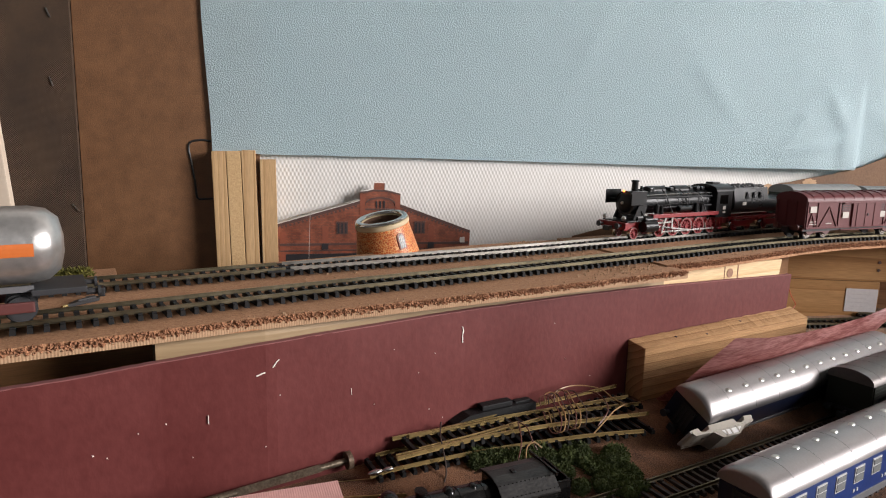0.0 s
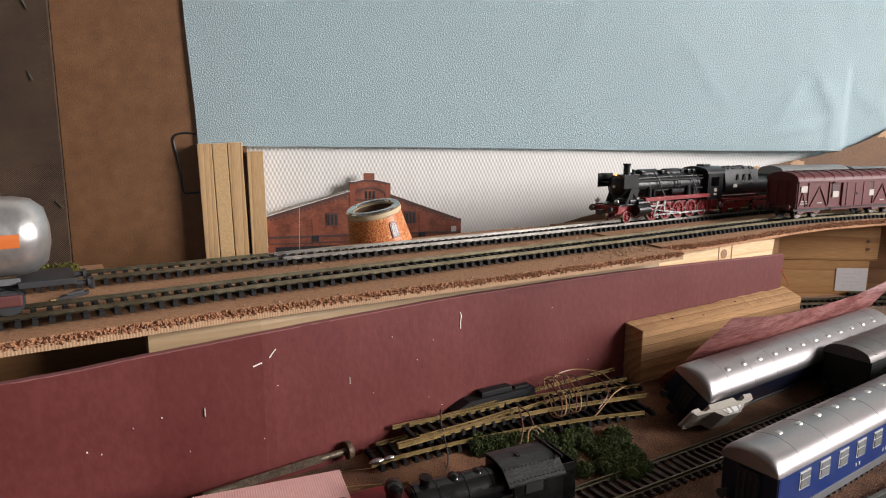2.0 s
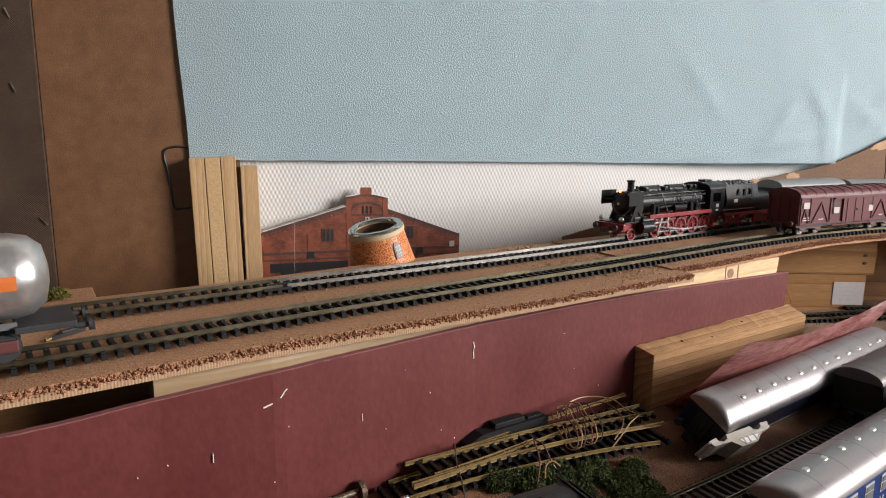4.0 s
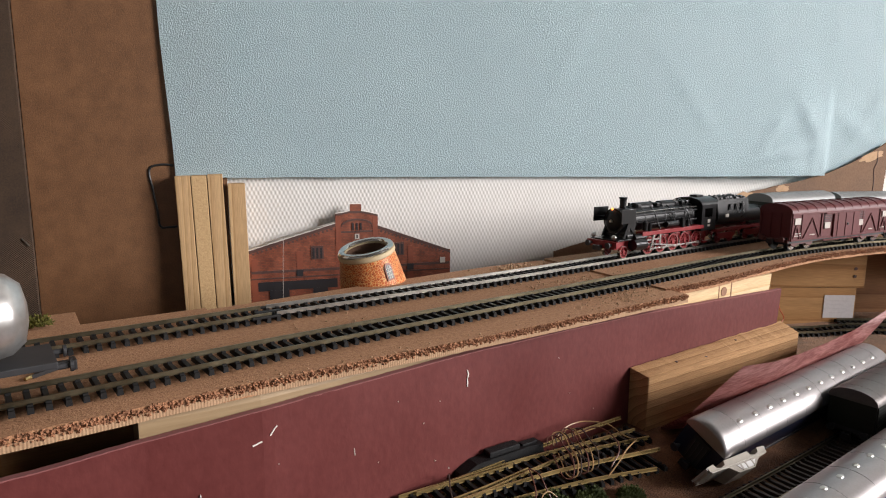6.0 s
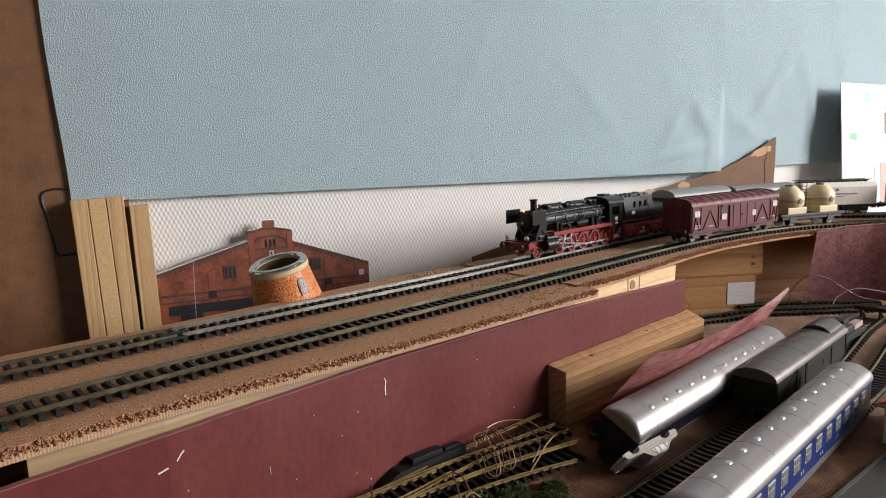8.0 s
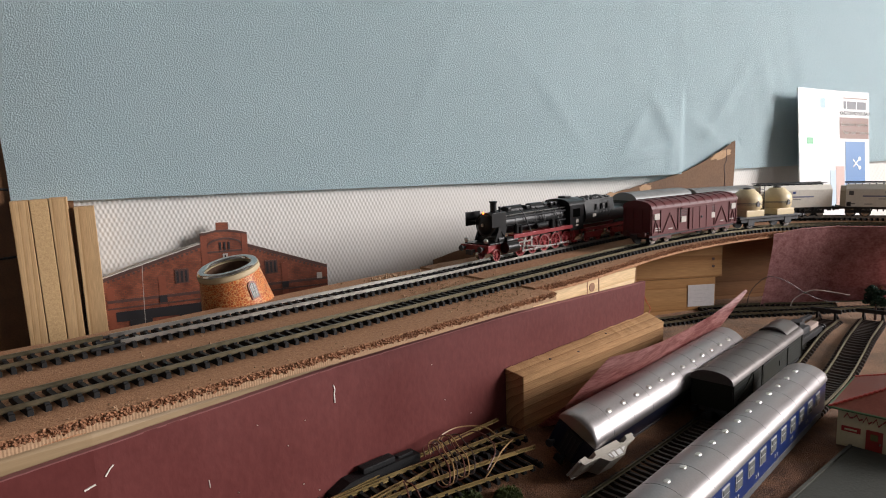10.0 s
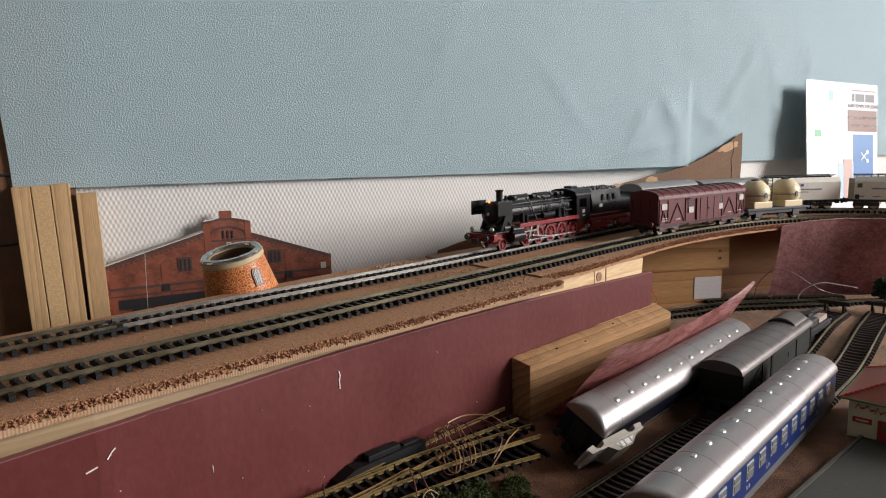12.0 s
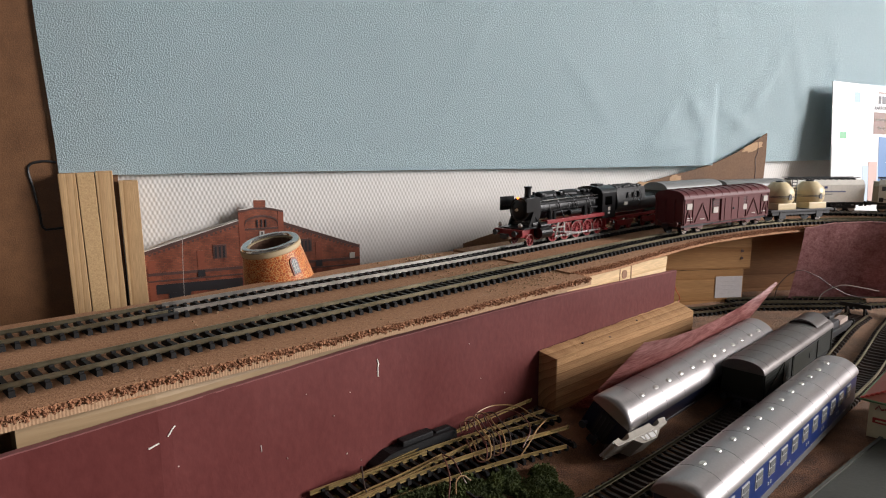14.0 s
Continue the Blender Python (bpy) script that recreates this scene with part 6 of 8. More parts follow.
for pts, mt, lab in (([(0.1795, 0.3060, 0.0125), (0.1770, 0.3010, 0.0165), (0.1700, 0.2890, 0.0150), (0.1680, 0.2810, 0.0080), (0.1665, 0.2760, 0.0010), (0.1610, 0.2700, -0.003)], WIRE_DARK, "dark wire hanging over the old track"),
                     ([(0.2195, 0.2870, 0.0140), (0.2150, 0.2790, 0.0140), (0.2105, 0.2710, 0.0100), (0.2040, 0.2650, 0.0030)], WIRE_BROWN, "brown wire hanging from the turnout"),
                     ([(0.2200, 0.2870, 0.0140), (0.2200, 0.2790, 0.0140), (0.2190, 0.2720, 0.0090), (0.2200, 0.2690, 0.0050)], WIRE_BROWN, "brown wire hanging from the turnout"),
                     ([(0.2100, 0.2660, 0.0040), (0.2140, 0.2700, 0.0080), (0.2190, 0.2705, 0.0090), (0.2225, 0.2680, 0.0060)], WIRE_TAN, "tan wire loop by the grass"),
                     ([(0.2560, 0.3030, 0.0170), (0.2660, 0.3060, 0.0190), (0.2790, 0.3050, 0.0195), (0.2900, 0.2960, 0.0185), (0.2925, 0.2860, 0.0150), (0.2960, 0.2800, 0.0135)], WIRE_TAN, "tan wire arching over the old track"),
                     ([(0.2970, 0.2790, 0.0135), (0.2890, 0.2745, 0.0160), (0.2760, 0.2690, 0.0170), (0.2660, 0.2650, 0.0150), (0.2560, 0.2640, 0.0090)], WIRE_TAN, "tan wire lying across the old track"),
                     ([(0.2720, 0.3020, 0.0150), (0.2830, 0.2980, 0.0175), (0.2840, 0.2860, 0.0165), (0.2760, 0.2740, 0.0150), (0.2640, 0.2690, 0.0100)], WIRE_BROWN, "brown insulated wire looped over the old track")):
    tagged(tube("wire", pts, 0.00040, mt), lab, "wire", "loose wires")

tagged(tube("wire", [(0.5235, 0.3275, 0.0600), (0.5264, 0.326, 0.0565), (0.5318, 0.326, 0.0486), (0.5388, 0.326, 0.0410), (0.5348, 0.326, 0.0364), (0.5273, 0.326, 0.0343)], 0.0004, plain("orange_wire", (0.42, 0.07, 0.02), 0.45)), "thin orange wire curling at the end of the fascia", "wire", "loose wires")

# long bolt lying against the fascia
bolt = thing("long_screw", "long tarnished hex screw with a round head lying on the ground", "screw")
A, B = Vector((0.030, 0.2965, 0.0040)), Vector((0.1235, 0.3010, 0.0072))
for a, b, r, n, nm in ((0.0, 0.30, 0.0010, 10, "black_tip"), (0.22, 0.40, 0.0019, 14, "collar"), (0.38, 0.82, 0.0022, 6, "hex_shank"), (0.80, 0.98, 0.0016, 14, "neck")):
    bm = bmesh.new()
    cyl(bm, A.lerp(B, a), A.lerp(B, b), r, n)
    part(nm, bm, BLACK if nm == "black_tip" else ramp_mat("tarnished_steel", (0.055, 0.040, 0.026), (0.23, 0.185, 0.135), 0.48, metal=0.7, scale=260, fine=900, bump=0.4), bolt)
bm = bmesh.new()
cyl(bm, A.lerp(B, 0.972), A.lerp(B, 1.0), 0.0046, 20)
part("head", bm, ramp_mat("rusty_steel", (0.045, 0.028, 0.018), (0.19, 0.13, 0.085), 0.58, metal=0.5, scale=260, fine=900, bump=0.5), bolt)

# pink corrugated shed
shed = thing("pink_shed", "shed with a pink corrugated roof at the layout edge", "shed")
bm = bmesh.new()
prof = []
n = 120
for i in range(n + 1):
    x = -0.030 + 0.060 * i / n
    prof.append((x, 0.00005 * (1 if i % 2 else -1)))
prof += [(0.030, -0.0020), (-0.030, -0.0020)]
extrude(bm, prof, -0.020, 0.020, "y")
bmesh.ops.transform(bm, matrix=Matrix.Translation((0, 0, 0.0275)) @ Matrix.Rotation(radians(6), 4, "X"), verts=bm.verts)
part("roof", bm, plain("pink_corrugated", (0.60, 0.33, 0.30), 0.6), shed, "pale pink corrugated roof")
bm = bmesh.new()
box(bm, -0.027, 0.027, -0.017, 0.017, 0.0, 0.0250)
part("wall", bm, plain("shed_wall", (0.45, 0.3, 0.26), 0.7), shed)
bm = bmesh.new()
cyl(bm, (0.024, -0.010, 0.024), (0.024, -0.010, 0.0325), 0.0035, 18)
part("pipe", bm, BLACK, shed, "short black roof pipe")
shed.matrix_world = pose(0.0680, 0.2440, ground_z(0.07, 0.243) - 0.0005, 0, 0, -9)

# ---- grass, bushes ----
GRASS = ramp_mat("static_grass", (0.010, 0.020, 0.0035), (0.078, 0.098, 0.018), 0.9, scale=90, fine=600, bump=0.6)
MOSS = ramp_mat("yellow_moss", (0.16, 0.14, 0.012), (0.34, 0.30, 0.04), 0.9, scale=90, fine=600, bump=0.6)
MOSS_DULL = ramp_mat("dull_moss", (0.035, 0.036, 0.005), (0.15, 0.135, 0.018), 0.9, scale=90, fine=600, bump=0.6)
DARKGREEN = ramp_mat("dark_foliage", (0.010, 0.028, 0.018), (0.03, 0.07, 0.045), 0.9, scale=90, fine=600, bump=0.6)


def tuft_cloud(name, spots, mat, label, seed, category="bush", kind="", size=0.0011, n=2600, parent=None):
    """Many small ragged leaf clumps over a set of soft lumps (x, y, z, radius)."""
    r = random.Random(seed)
    V, F = [], []
    for i in range(n):
        x, y, z, R = spots[r.randrange(len(spots))]
        d = Vector((r.gauss(0, 1), r.gauss(0, 1), abs(r.gauss(0, 0.7)))).normalized()
        c = Vector((x, y, z)) + d * R * r.uniform(0.75, 1.05)
        up = Vector((r.uniform(-1, 1), r.uniform(-1, 1), r.uniform(-0.2, 1))).normalized() * size * r.uniform(0.6, 1.5)
        s = d.cross(up).normalized() * size * r.uniform(0.4, 0.9) if d.cross(up).length > 1e-9 else Vector((size, 0, 0))
        k = len(V)
        V += [c - s - d * size * 0.6, c + s - d * size * 0.6, c + up + s * 0.3, c + up - s * 0.4 + d * size * 0.5]
        F += [(k, k + 1, k + 2), (k, k + 2, k + 3), (k, k + 3, k + 1), (k + 1, k + 3, k + 2)]
    me = bpy.data.meshes.new(name)
    me.from_pydata([tuple(v) for v in V], [], F)
    me.materials.append(mat)
    ob = new(name, me)
    if parent is not None:
        ob.parent = parent
        return ob
    return tagged(ob, label, category, kind=kind)


rnd = random.Random(5)
spots = []
for k in range(95):
    a, b = rnd.random(), rnd.random()
    w = (b - 0.5) * (0.010 + 0.028 * ss(0.2, 0.7, a))
    x, y = 0.186 + 0.080 * a + 0.30 * w, 0.2820 - 0.042 * a + 0.95 * w
    spots.append((x, y, ground_z(x, y) + 0.0005, rnd.uniform(0.0045, 0.0075)))
bm = bmesh.new()
for x, y, z, R in spots:
    bmesh.ops.create_icosphere(bm, subdivisions=1, radius=R * 0.85, matrix=Matrix.LocRotScale((x, y, z), None, (1, 1, 0.85)))
mat_ob = part("grass_mat", bm, GRASS)
tagged(mat_ob, "dark green mat of model grass on the ground", "grass", kind="stuff")
tuft_cloud("grass_blade", [(x, y, z, R * 0.93) for x, y, z, R in spots], GRASS, "", 3, n=44000, size=0.00068, parent=mat_ob)
tuft_cloud("moss_tuft", [(-0.001 + 0.0035 * k, 0.500 + 0.002 * (k % 2), 0.0745, 0.0045 + 0.0014 * (k % 2)) for k in range(-2, 4)], MOSS_DULL, "dull green moss tuft lying on the rear shelf", 8, n=900, size=0.0013)
t = thing("bush", "yellow-green bush of foam flock beside the back track", "bush")
bm = bmesh.new()
cyl(bm, (0.862, 0.228, 0.002), (0.864, 0.230, 0.020), 0.0015, 8, 0.0008)
part("trunk", bm, HALL_DARK, t)
tuft_cloud("crown", [(0.862 + 0.007 * math.cos(k), 0.228 + 0.007 * math.sin(k * 1.7), 0.020 + 0.006 * math.sin(k * 2.3), 0.007) for k in range(9)], MOSS, "", 12, n=2600, size=0.0016, parent=t)
t = thing("tree", "small dark green tree beside the siding end", "tree")
bm = bmesh.new()
cyl(bm, (0.772, 0.2080, 0.002), (0.772, 0.2080, 0.022), 0.0014, 8, 0.0008)
part("trunk", bm, HALL_DARK, t)
tuft_cloud("crown", [(0.772 + 0.006 * math.cos(k * 1.3), 0.2080 + 0.006 * math.sin(k * 1.9), 0.018 + 0.0022 * k, 0.0065 - 0.0004 * k) for k in range(9)], DARKGREEN, "", 14, n=2600, size=0.0015, parent=t)

# bits on the ground by the skirt
for pts, mt, r, lab in (([(0.727, 0.318, 0.004), (0.733, 0.316, 0.024), (0.7415, 0.308, 0.0375), (0.750, 0.2995, 0.0410), (0.763, 0.287, 0.034), (0.774, 0.276, 0.0235), (0.792, 0.262, 0.013), (0.820, 0.240, 0.008), (0.845, 0.225, 0.006)], WIRE_DARK, 0.0004, "thin dark wire arching over the ground"),
                        ([(0.764, 0.286, 0.006), (0.770, 0.283, 0.016), (0.783, 0.270, 0.0245), (0.800, 0.254, 0.0215), (0.812, 0.242, 0.018)], PRINT_PALE, 0.0005, "pale wire lying on the ground")):
    tagged(tube("wire", pts, r, mt), lab, "wire", "loose wires")
bm = bmesh.new()
cyl(bm, (0.800, 0.252, 0.0065), (0.845, 0.214, 0.0065), 0.0042, 10)
for v in bm.verts:
    v.co += Vector((0, 0, 0.0008 * noise.noise(v.co * 300)))
tagged(part("log", bm, ramp_mat("log_bark", (0.10, 0.05, 0.03), (0.26, 0.14, 0.08), 0.9, scale=200, bump=0.6)), "short brown log lying at the foot of the skirt", "log")

# ---- station kiosk and road ----
house = thing("kiosk_house", "small cream house with a red hipped roof and red door", "house")
CREAMWALL = plain("cream_house_wall", (0.58, 0.50, 0.31), 0.6)
ROOFRED = ramp_mat("red_tile_roof", (0.22, 0.045, 0.028), (0.34, 0.085, 0.05), 0.5, scale=120, fine=600, bump=0.3)
DOORRED = plain("red_door", (0.26, 0.025, 0.018), 0.4)
bm = bmesh.new()
box(bm, 0.0, 0.062, -0.055, 0.012, 0.0, 0.0265)
part("wall", bm, CREAMWALL, house)
bm = bmesh.new()
e = 0.0045
vs = [bm.verts.new(v) for v in ((-e, -0.055 - e, 0.0262), (0.062 + e, -0.055 - e, 0.0262), (0.062 + e, 0.012 + e, 0.0262), (-e, 0.012 + e, 0.0262), (0.020, -0.0215, 0.0440), (0.042, -0.0215, 0.0440))]
for f in ((0, 1, 5, 4), (1, 2, 5), (2, 3, 4, 5), (3, 0, 4), (3, 2, 1, 0)):
    bm.faces.new([vs[i] for i in f])
roof = part("roof", bm, ROOFRED, house, "dull red tiled hipped roof")
corners = [(-e, -0.055 - e, 0.0262), (0.062 + e, -0.055 - e, 0.0262), (0.062 + e, 0.012 + e, 0.0262), (-e, 0.012 + e, 0.0262)]
ends = [(0.020, -0.0215, 0.0440), (0.042, -0.0215, 0.0440), (0.042, -0.0215, 0.0440), (0.020, -0.0215, 0.0440)]
RIDGE = plain("bright_red_ridge", (0.48, 0.05, 0.035), 0.4)
for a, b in list(zip(corners, ends)) + [(ends[0], ends[1])]:
    bm = bmesh.new()
    for k in range(16):
        p = Vector(a).lerp(Vector(b), (k + 0.5) / 16)
        ball(bm, p, 0.0010, (1.4, 1.4, 0.9), 8, 6)
    cyl(bm, a, b, 0.0007, 8)
    part("ridge", bm, RIDGE, roof, "bright red ridge tiles")
for q in ((-e, -0.055 - e, -e, 0.012 + e), (-e, 0.012 + e, 0.062 + e, 0.012 + e), (-e, -0.055 - e, 0.062 + e, -0.055 - e)):
    bm = bmesh.new()
    cyl(bm, (q[0], q[1], 0.0258), (q[2], q[3], 0.0258), 0.0008, 8)
    part("gutter", bm, plain("green_gutter", (0.06, 0.13, 0.05), 0.5), house, "green gutter")
bm = bmesh.new()
box(bm, -0.0008, 0.001, -0.0130, -0.0040, 0.0, 0.0145, 0.0003)
door = part("door", bm, DOORRED, house, "red door with a small window")
bm = bmesh.new()
box(bm, -0.0012, 0.0, -0.0105, -0.0065, 0.0085, 0.0125)
part("pane", bm, plain("olive_glass", (0.13, 0.12, 0.05), 0.2), door)
bm = bmesh.new()
cyl(bm, (-0.0010, -0.0118, 0.0070), (-0.0022, -0.0118, 0.0070), 0.0006, 8)
part("knob", bm, METAL, door)
bm = bmesh.new()
for k in range(7):
    y = 0.0085 - 0.0052 * k
    pts = [(-0.0006, y, 0.0195 + 0.0012 * math.sin(k * 2.1)), (-0.0006, y - 0.0018, 0.0225), (-0.0006, y - 0.0032, 0.0190 + 0.001 * math.cos(k)), (-0.0006, y - 0.0050, 0.0205)]
    sweep(bm, pts, [(0, -0.0006), (0.0003, 0), (0, 0.0006), (-0.0003, 0)], Vector((1, 0, 0)))
part("script_sign", bm, DOORRED, house, "red script sign, unreadable strokes")
for y0, y1, z0, z1, c, nm in ((0.0095, -0.0010, 0.0105, 0.0140, (0.34, 0.03, 0.025), "red_sign"), (-0.0165, -0.0270, 0.0080, 0.0150, (0.60, 0.58, 0.55), "round_poster")):
    bm = bmesh.new()
    box(bm, -0.0007, 0.0006, min(y0, y1), max(y0, y1), z0, z1, 0.0002)
    sg = part(nm, bm, plain(nm + "_face", c, 0.4), house)
    bm = bmesh.new()
    box(bm, -0.0010, 0.0, min(y0, y1) + 0.0018, max(y0, y1) - 0.0018, (z0 + z1) / 2 - 0.0005, (z0 + z1) / 2 + 0.0005)
    part("lettering_bar", bm, CREAMWALL if nm == "red_sign" else DOORRED, sg)
house.matrix_world = pose(0.4735, 0.1450, -0.0100, 0, 0, 3)

bm = bmesh.new()
extrude(bm, [(0.33, 0.1525), (0.4705, 0.1470), (0.4705, 0.02), (0.33, 0.02)], -0.014, -0.0072, "z")
ROAD = ramp_mat("grey_green_road", (0.020, 0.021, 0.015), (0.036, 0.037, 0.028), 0.7, scale=30, fine=500, bump=0.3)
tagged(part("road", bm, ROAD), "dark grey-green painted road slab before the house", "road", kind="structure")
bm = bmesh.new()
sweep(bm, [(0.33, 0.1540, -0.014), (0.40, 0.1514, -0.014), (0.4705, 0.1485, -0.014)], [(-0.0018, 0), (0.0018, 0), (0.0016, 0.0060), (0.0006, 0.0075), (-0.0012, 0.0075)])
tagged(part("kerb", bm, ramp_mat("kerb_grey", (0.035, 0.035, 0.027), (0.07, 0.07, 0.055), 0.7, scale=60)), "low grey kerb along the road edge", "kerb", kind="structure")

# chips of softboard lying where the edge broke away
rnd = random.Random(77)
V, F = [], []
for i in range(220):
    if i < 120:
        x, y = rnd.gauss(0.318, 0.020), min(max(rnd.gauss(0.317, 0.005), 0.303), 0.325)
    else:
        x = rnd.uniform(0.05, 0.62)
        y = float(np.interp(x, [0.0, 0.3, 0.37, 0.52, 0.62], [0.300, 0.303, 0.320, 0.329, 0.330])) + abs(rnd.gauss(0, 0.005))
    z = BOARD_Z + (0.0012 if x > 0.372 else 0.0)
    r = rnd.uniform(0.0003, 0.0010)
    e = Euler((rnd.random() * 3, rnd.random() * 3, rnd.random() * 3)).to_matrix()
    o = len(V)
    for q in ((1, 0, 0), (-1, 0, 0), (0, 0.7, 0), (0, -0.7, 0), (0, 0, 0.5), (0, 0, -0.5)):
        V.append(tuple(Vector((x, y, z + r * 0.3)) + e @ Vector(q) * r))
    F += [(o + a, o + d, o + g) for a, d, g in ((0, 2, 4), (2, 1, 4), (1, 3, 4), (3, 0, 4), (2, 0, 5), (1, 2, 5), (3, 1, 5), (0, 3, 5))]
for x0, y0, wx, wy, cnt in ((0.318, 0.372, 0.022, 0.006, 130), (0.352, 0.372, 0.014, 0.007, 90), (0.326, 0.433, 0.010, 0.004, 110), (0.150, 0.372, 0.03, 0.008, 16), (0.345, 0.325, 0.020, 0.006, 90)):
    for i in range(cnt):
        x, y = rnd.gauss(x0, wx), rnd.gauss(y0, wy)
        z = BOARD_Z + (0.0012 if x > 0.372 else 0.0)
        r = rnd.uniform(0.0003, 0.0011) * (1.6 if y > 0.42 else 1.0)
        e = Euler((rnd.random() * 3, rnd.random() * 3, rnd.random() * 3)).to_matrix()
        o = len(V)
        for q in ((1, 0, 0), (-1, 0, 0), (0, 0.8, 0), (0, -0.8, 0), (0, 0, 0.7), (0, 0, -0.7)):
            V.append(tuple(Vector((x, y, z + r * 0.35)) + e @ Vector(q) * r))
        F += [(o + a, o + d, o + g) for a, d, g in ((0, 2, 4), (2, 1, 4), (1, 3, 4), (3, 0, 4), (2, 0, 5), (1, 2, 5), (3, 1, 5), (0, 3, 5))]
me = bpy.data.meshes.new("softboard_chips")
me.from_pydata(V, [], F)
me.materials.append(PARTICLE_PALE)
tagged(new("softboard_chips", me), "pale loose chips of softboard lying along the broken edge", "crumbs", kind="stuff")
# black plastic clip lying between the tracks
t = thing("loose_rail_clip", "small black plastic rail clip lying between the tracks", "rail clip")
bm = bmesh.new()
extrude(bm, [(-0.010, -0.0020), (0.006, -0.0030), (0.009, 0.0), (0.005, 0.0034), (-0.004, 0.0018)], 0.0, 0.0016, "z")
part("plate", bm, BLACK, t)
bm = bmesh.new()
extrude(bm, [(-0.004, -0.0012), (0.005, -0.0020), (0.0065, 0.0002), (0.004, 0.0020)], 0.0016, 0.0024, "z")
part("lid", bm, UNDER, t)
bm = bmesh.new()
cyl(bm, (-0.013, -0.0015, 0.0008), (-0.008, -0.0010, 0.0008), 0.0008, 8)
part("pin", bm, BRASS, t, "brass pin")
t.matrix_world = pose(0.008, 0.363, BOARD_Z + 0.0002, 0, 0, 38)
# ---- steam train on the rear track ----


def disc_wheel(t, x, y, r, mat, spokes=0, z=None):
    """A spoked loco wheel with a bright tyre."""
    z = r if z is None else z
    s = 1 if y > 0 else -1
    bm = bmesh.new()
    n = 24
    for k in range(n):
        a0, a1 = 2 * math.pi * k / n, 2 * math.pi * (k + 1) / n
        q = []
        for rr in (r * 0.78, r * 0.95):
            for yy in (y - 0.0011, y + 0.0011):
                q.append([(x + rr * math.cos(a), yy, z + rr * math.sin(a)) for a in (a0, a1)])
        v = [[bm.verts.new(p) for p in e] for e in q]
        for a, b in ((0, 1), (1, 3), (3, 2), (2, 0)):
            bm.faces.new((v[a][0], v[a][1], v[b][1], v[b][0]))
    cyl(bm, (x, y - 0.0014, z), (x, y + 0.0014, z), r * 0.24, 12)
    for k in range(spokes):
        a = 2 * math.pi * k / spokes
        box(bm, 0.0, r * 0.82, -0.0006, 0.0006, -0.0004, 0.0004, m=Matrix.Translation((x, y, z)) @ Matrix.Rotation(a, 4, "Y"))
    w = part("wheel", bm, mat, t)
    bm = bmesh.new()
    for k in range(n):
        a0, a1 = 2 * math.pi * k / n, 2 * math.pi * (k + 1) / n
        v = [[bm.verts.new((x + rr * math.cos(a), yy, z + rr * math.sin(a))) for a in (a0, a1)] for rr, yy in ((r * 0.93, y + s * 0.0012), (r, y + s * 0.0012), (r, y - s * 0.0014), (r * 0.93, y - s * 0.0014))]
        for a, b in ((0, 1), (1, 2), (2, 3), (3, 0)):
            bm.faces.new((v[a][0], v[a][1], v[b][1], v[b][0]))
    part("tyre", bm, WHEEL, w, "bright metal tyre")
    return w


loco = thing("steam_locomotive", "black ten-coupled steam locomotive with red wheels on the rear track", "locomotive", "steam train")
# front (chimney end) towards -x; x runs from -0.076 (buffer beam) to 0.062 (cab)
bm = bmesh.new()
box(bm, -0.072, 0.060, -0.0075, 0.0075, 0.0075, 0.0150, 0.0005)
part("frame", bm, LOCO_RED, loco, "red main frame")
for s in (-1, 1):
    bm = bmesh.new()
    box(bm, -0.046, 0.042, s * 0.0085, s * 0.0150, 0.0195, 0.0207, 0.0002)
    box(bm, -0.046, 0.042, s * 0.0144, s * 0.0151, 0.0175, 0.0207, 0.0002)
    part("running_board", bm, LOCO_RED, loco, "red running board")
bm = bmesh.new()
box(bm, -0.0790, -0.0755, -0.0150, 0.0150, 0.0100, 0.0150, 0.0004)
part("buffer_beam", bm, LOCO_RED, loco, "red buffer beam")
bm = bmesh.new()
box(bm, -0.0755, -0.058, -0.0135, 0.0135, 0.0150, 0.0160, 0.0002)
box(bm, -0.062, -0.050, -0.0125, 0.0125, 0.0160, 0.0195, 0.0010)
part("front_platform", bm, SATIN_BLACK, loco)
bm = bmesh.new()
cyl(bm, (-0.0620, 0, 0.0300), (0.0400, 0, 0.0300), 0.0098, 28)
boiler = part("boiler", bm, SATIN_BLACK, loco, "satin black boiler", smooth=True)
bm = bmesh.new()
cyl(bm, (-0.0650, 0, 0.0300), (-0.0450, 0, 0.0300), 0.0101, 28)
part("smokebox", bm, SATIN_BLACK, boiler, smooth=True)
bm = bmesh.new()
ball(bm, (-0.0650, 0, 0.0300), 0.0086, (0.32, 1, 1), 20, 12)
door = part("smokebox_door", bm, SATIN_BLACK, boiler, smooth=True)
bm = bmesh.new()
cyl(bm, (-0.0690, 0, 0.0300), (-0.0672, 0, 0.0300), 0.0012, 10)
part("lock", bm, METAL, door)
for x in (-0.036, -0.022, -0.008, 0.006, 0.020, 0.032):
    bm = bmesh.new()
    cyl(bm, (x - 0.0005, 0, 0.0300), (x + 0.0005, 0, 0.0300), 0.0101, 28)
    part("boiler_band", bm, UNDER, boiler)
bm = bmesh.new()
lathe(bm, [(0.0031, 0.0385), (0.0028, 0.0420), (0.0028, 0.0470), (0.0034, 0.0475), (0.0034, 0.0488), (0.0022, 0.0488)], 18, Matrix.Translation((-0.0540, 0, 0)))
part("chimney", bm, SATIN_BLACK, loco, smooth=True)
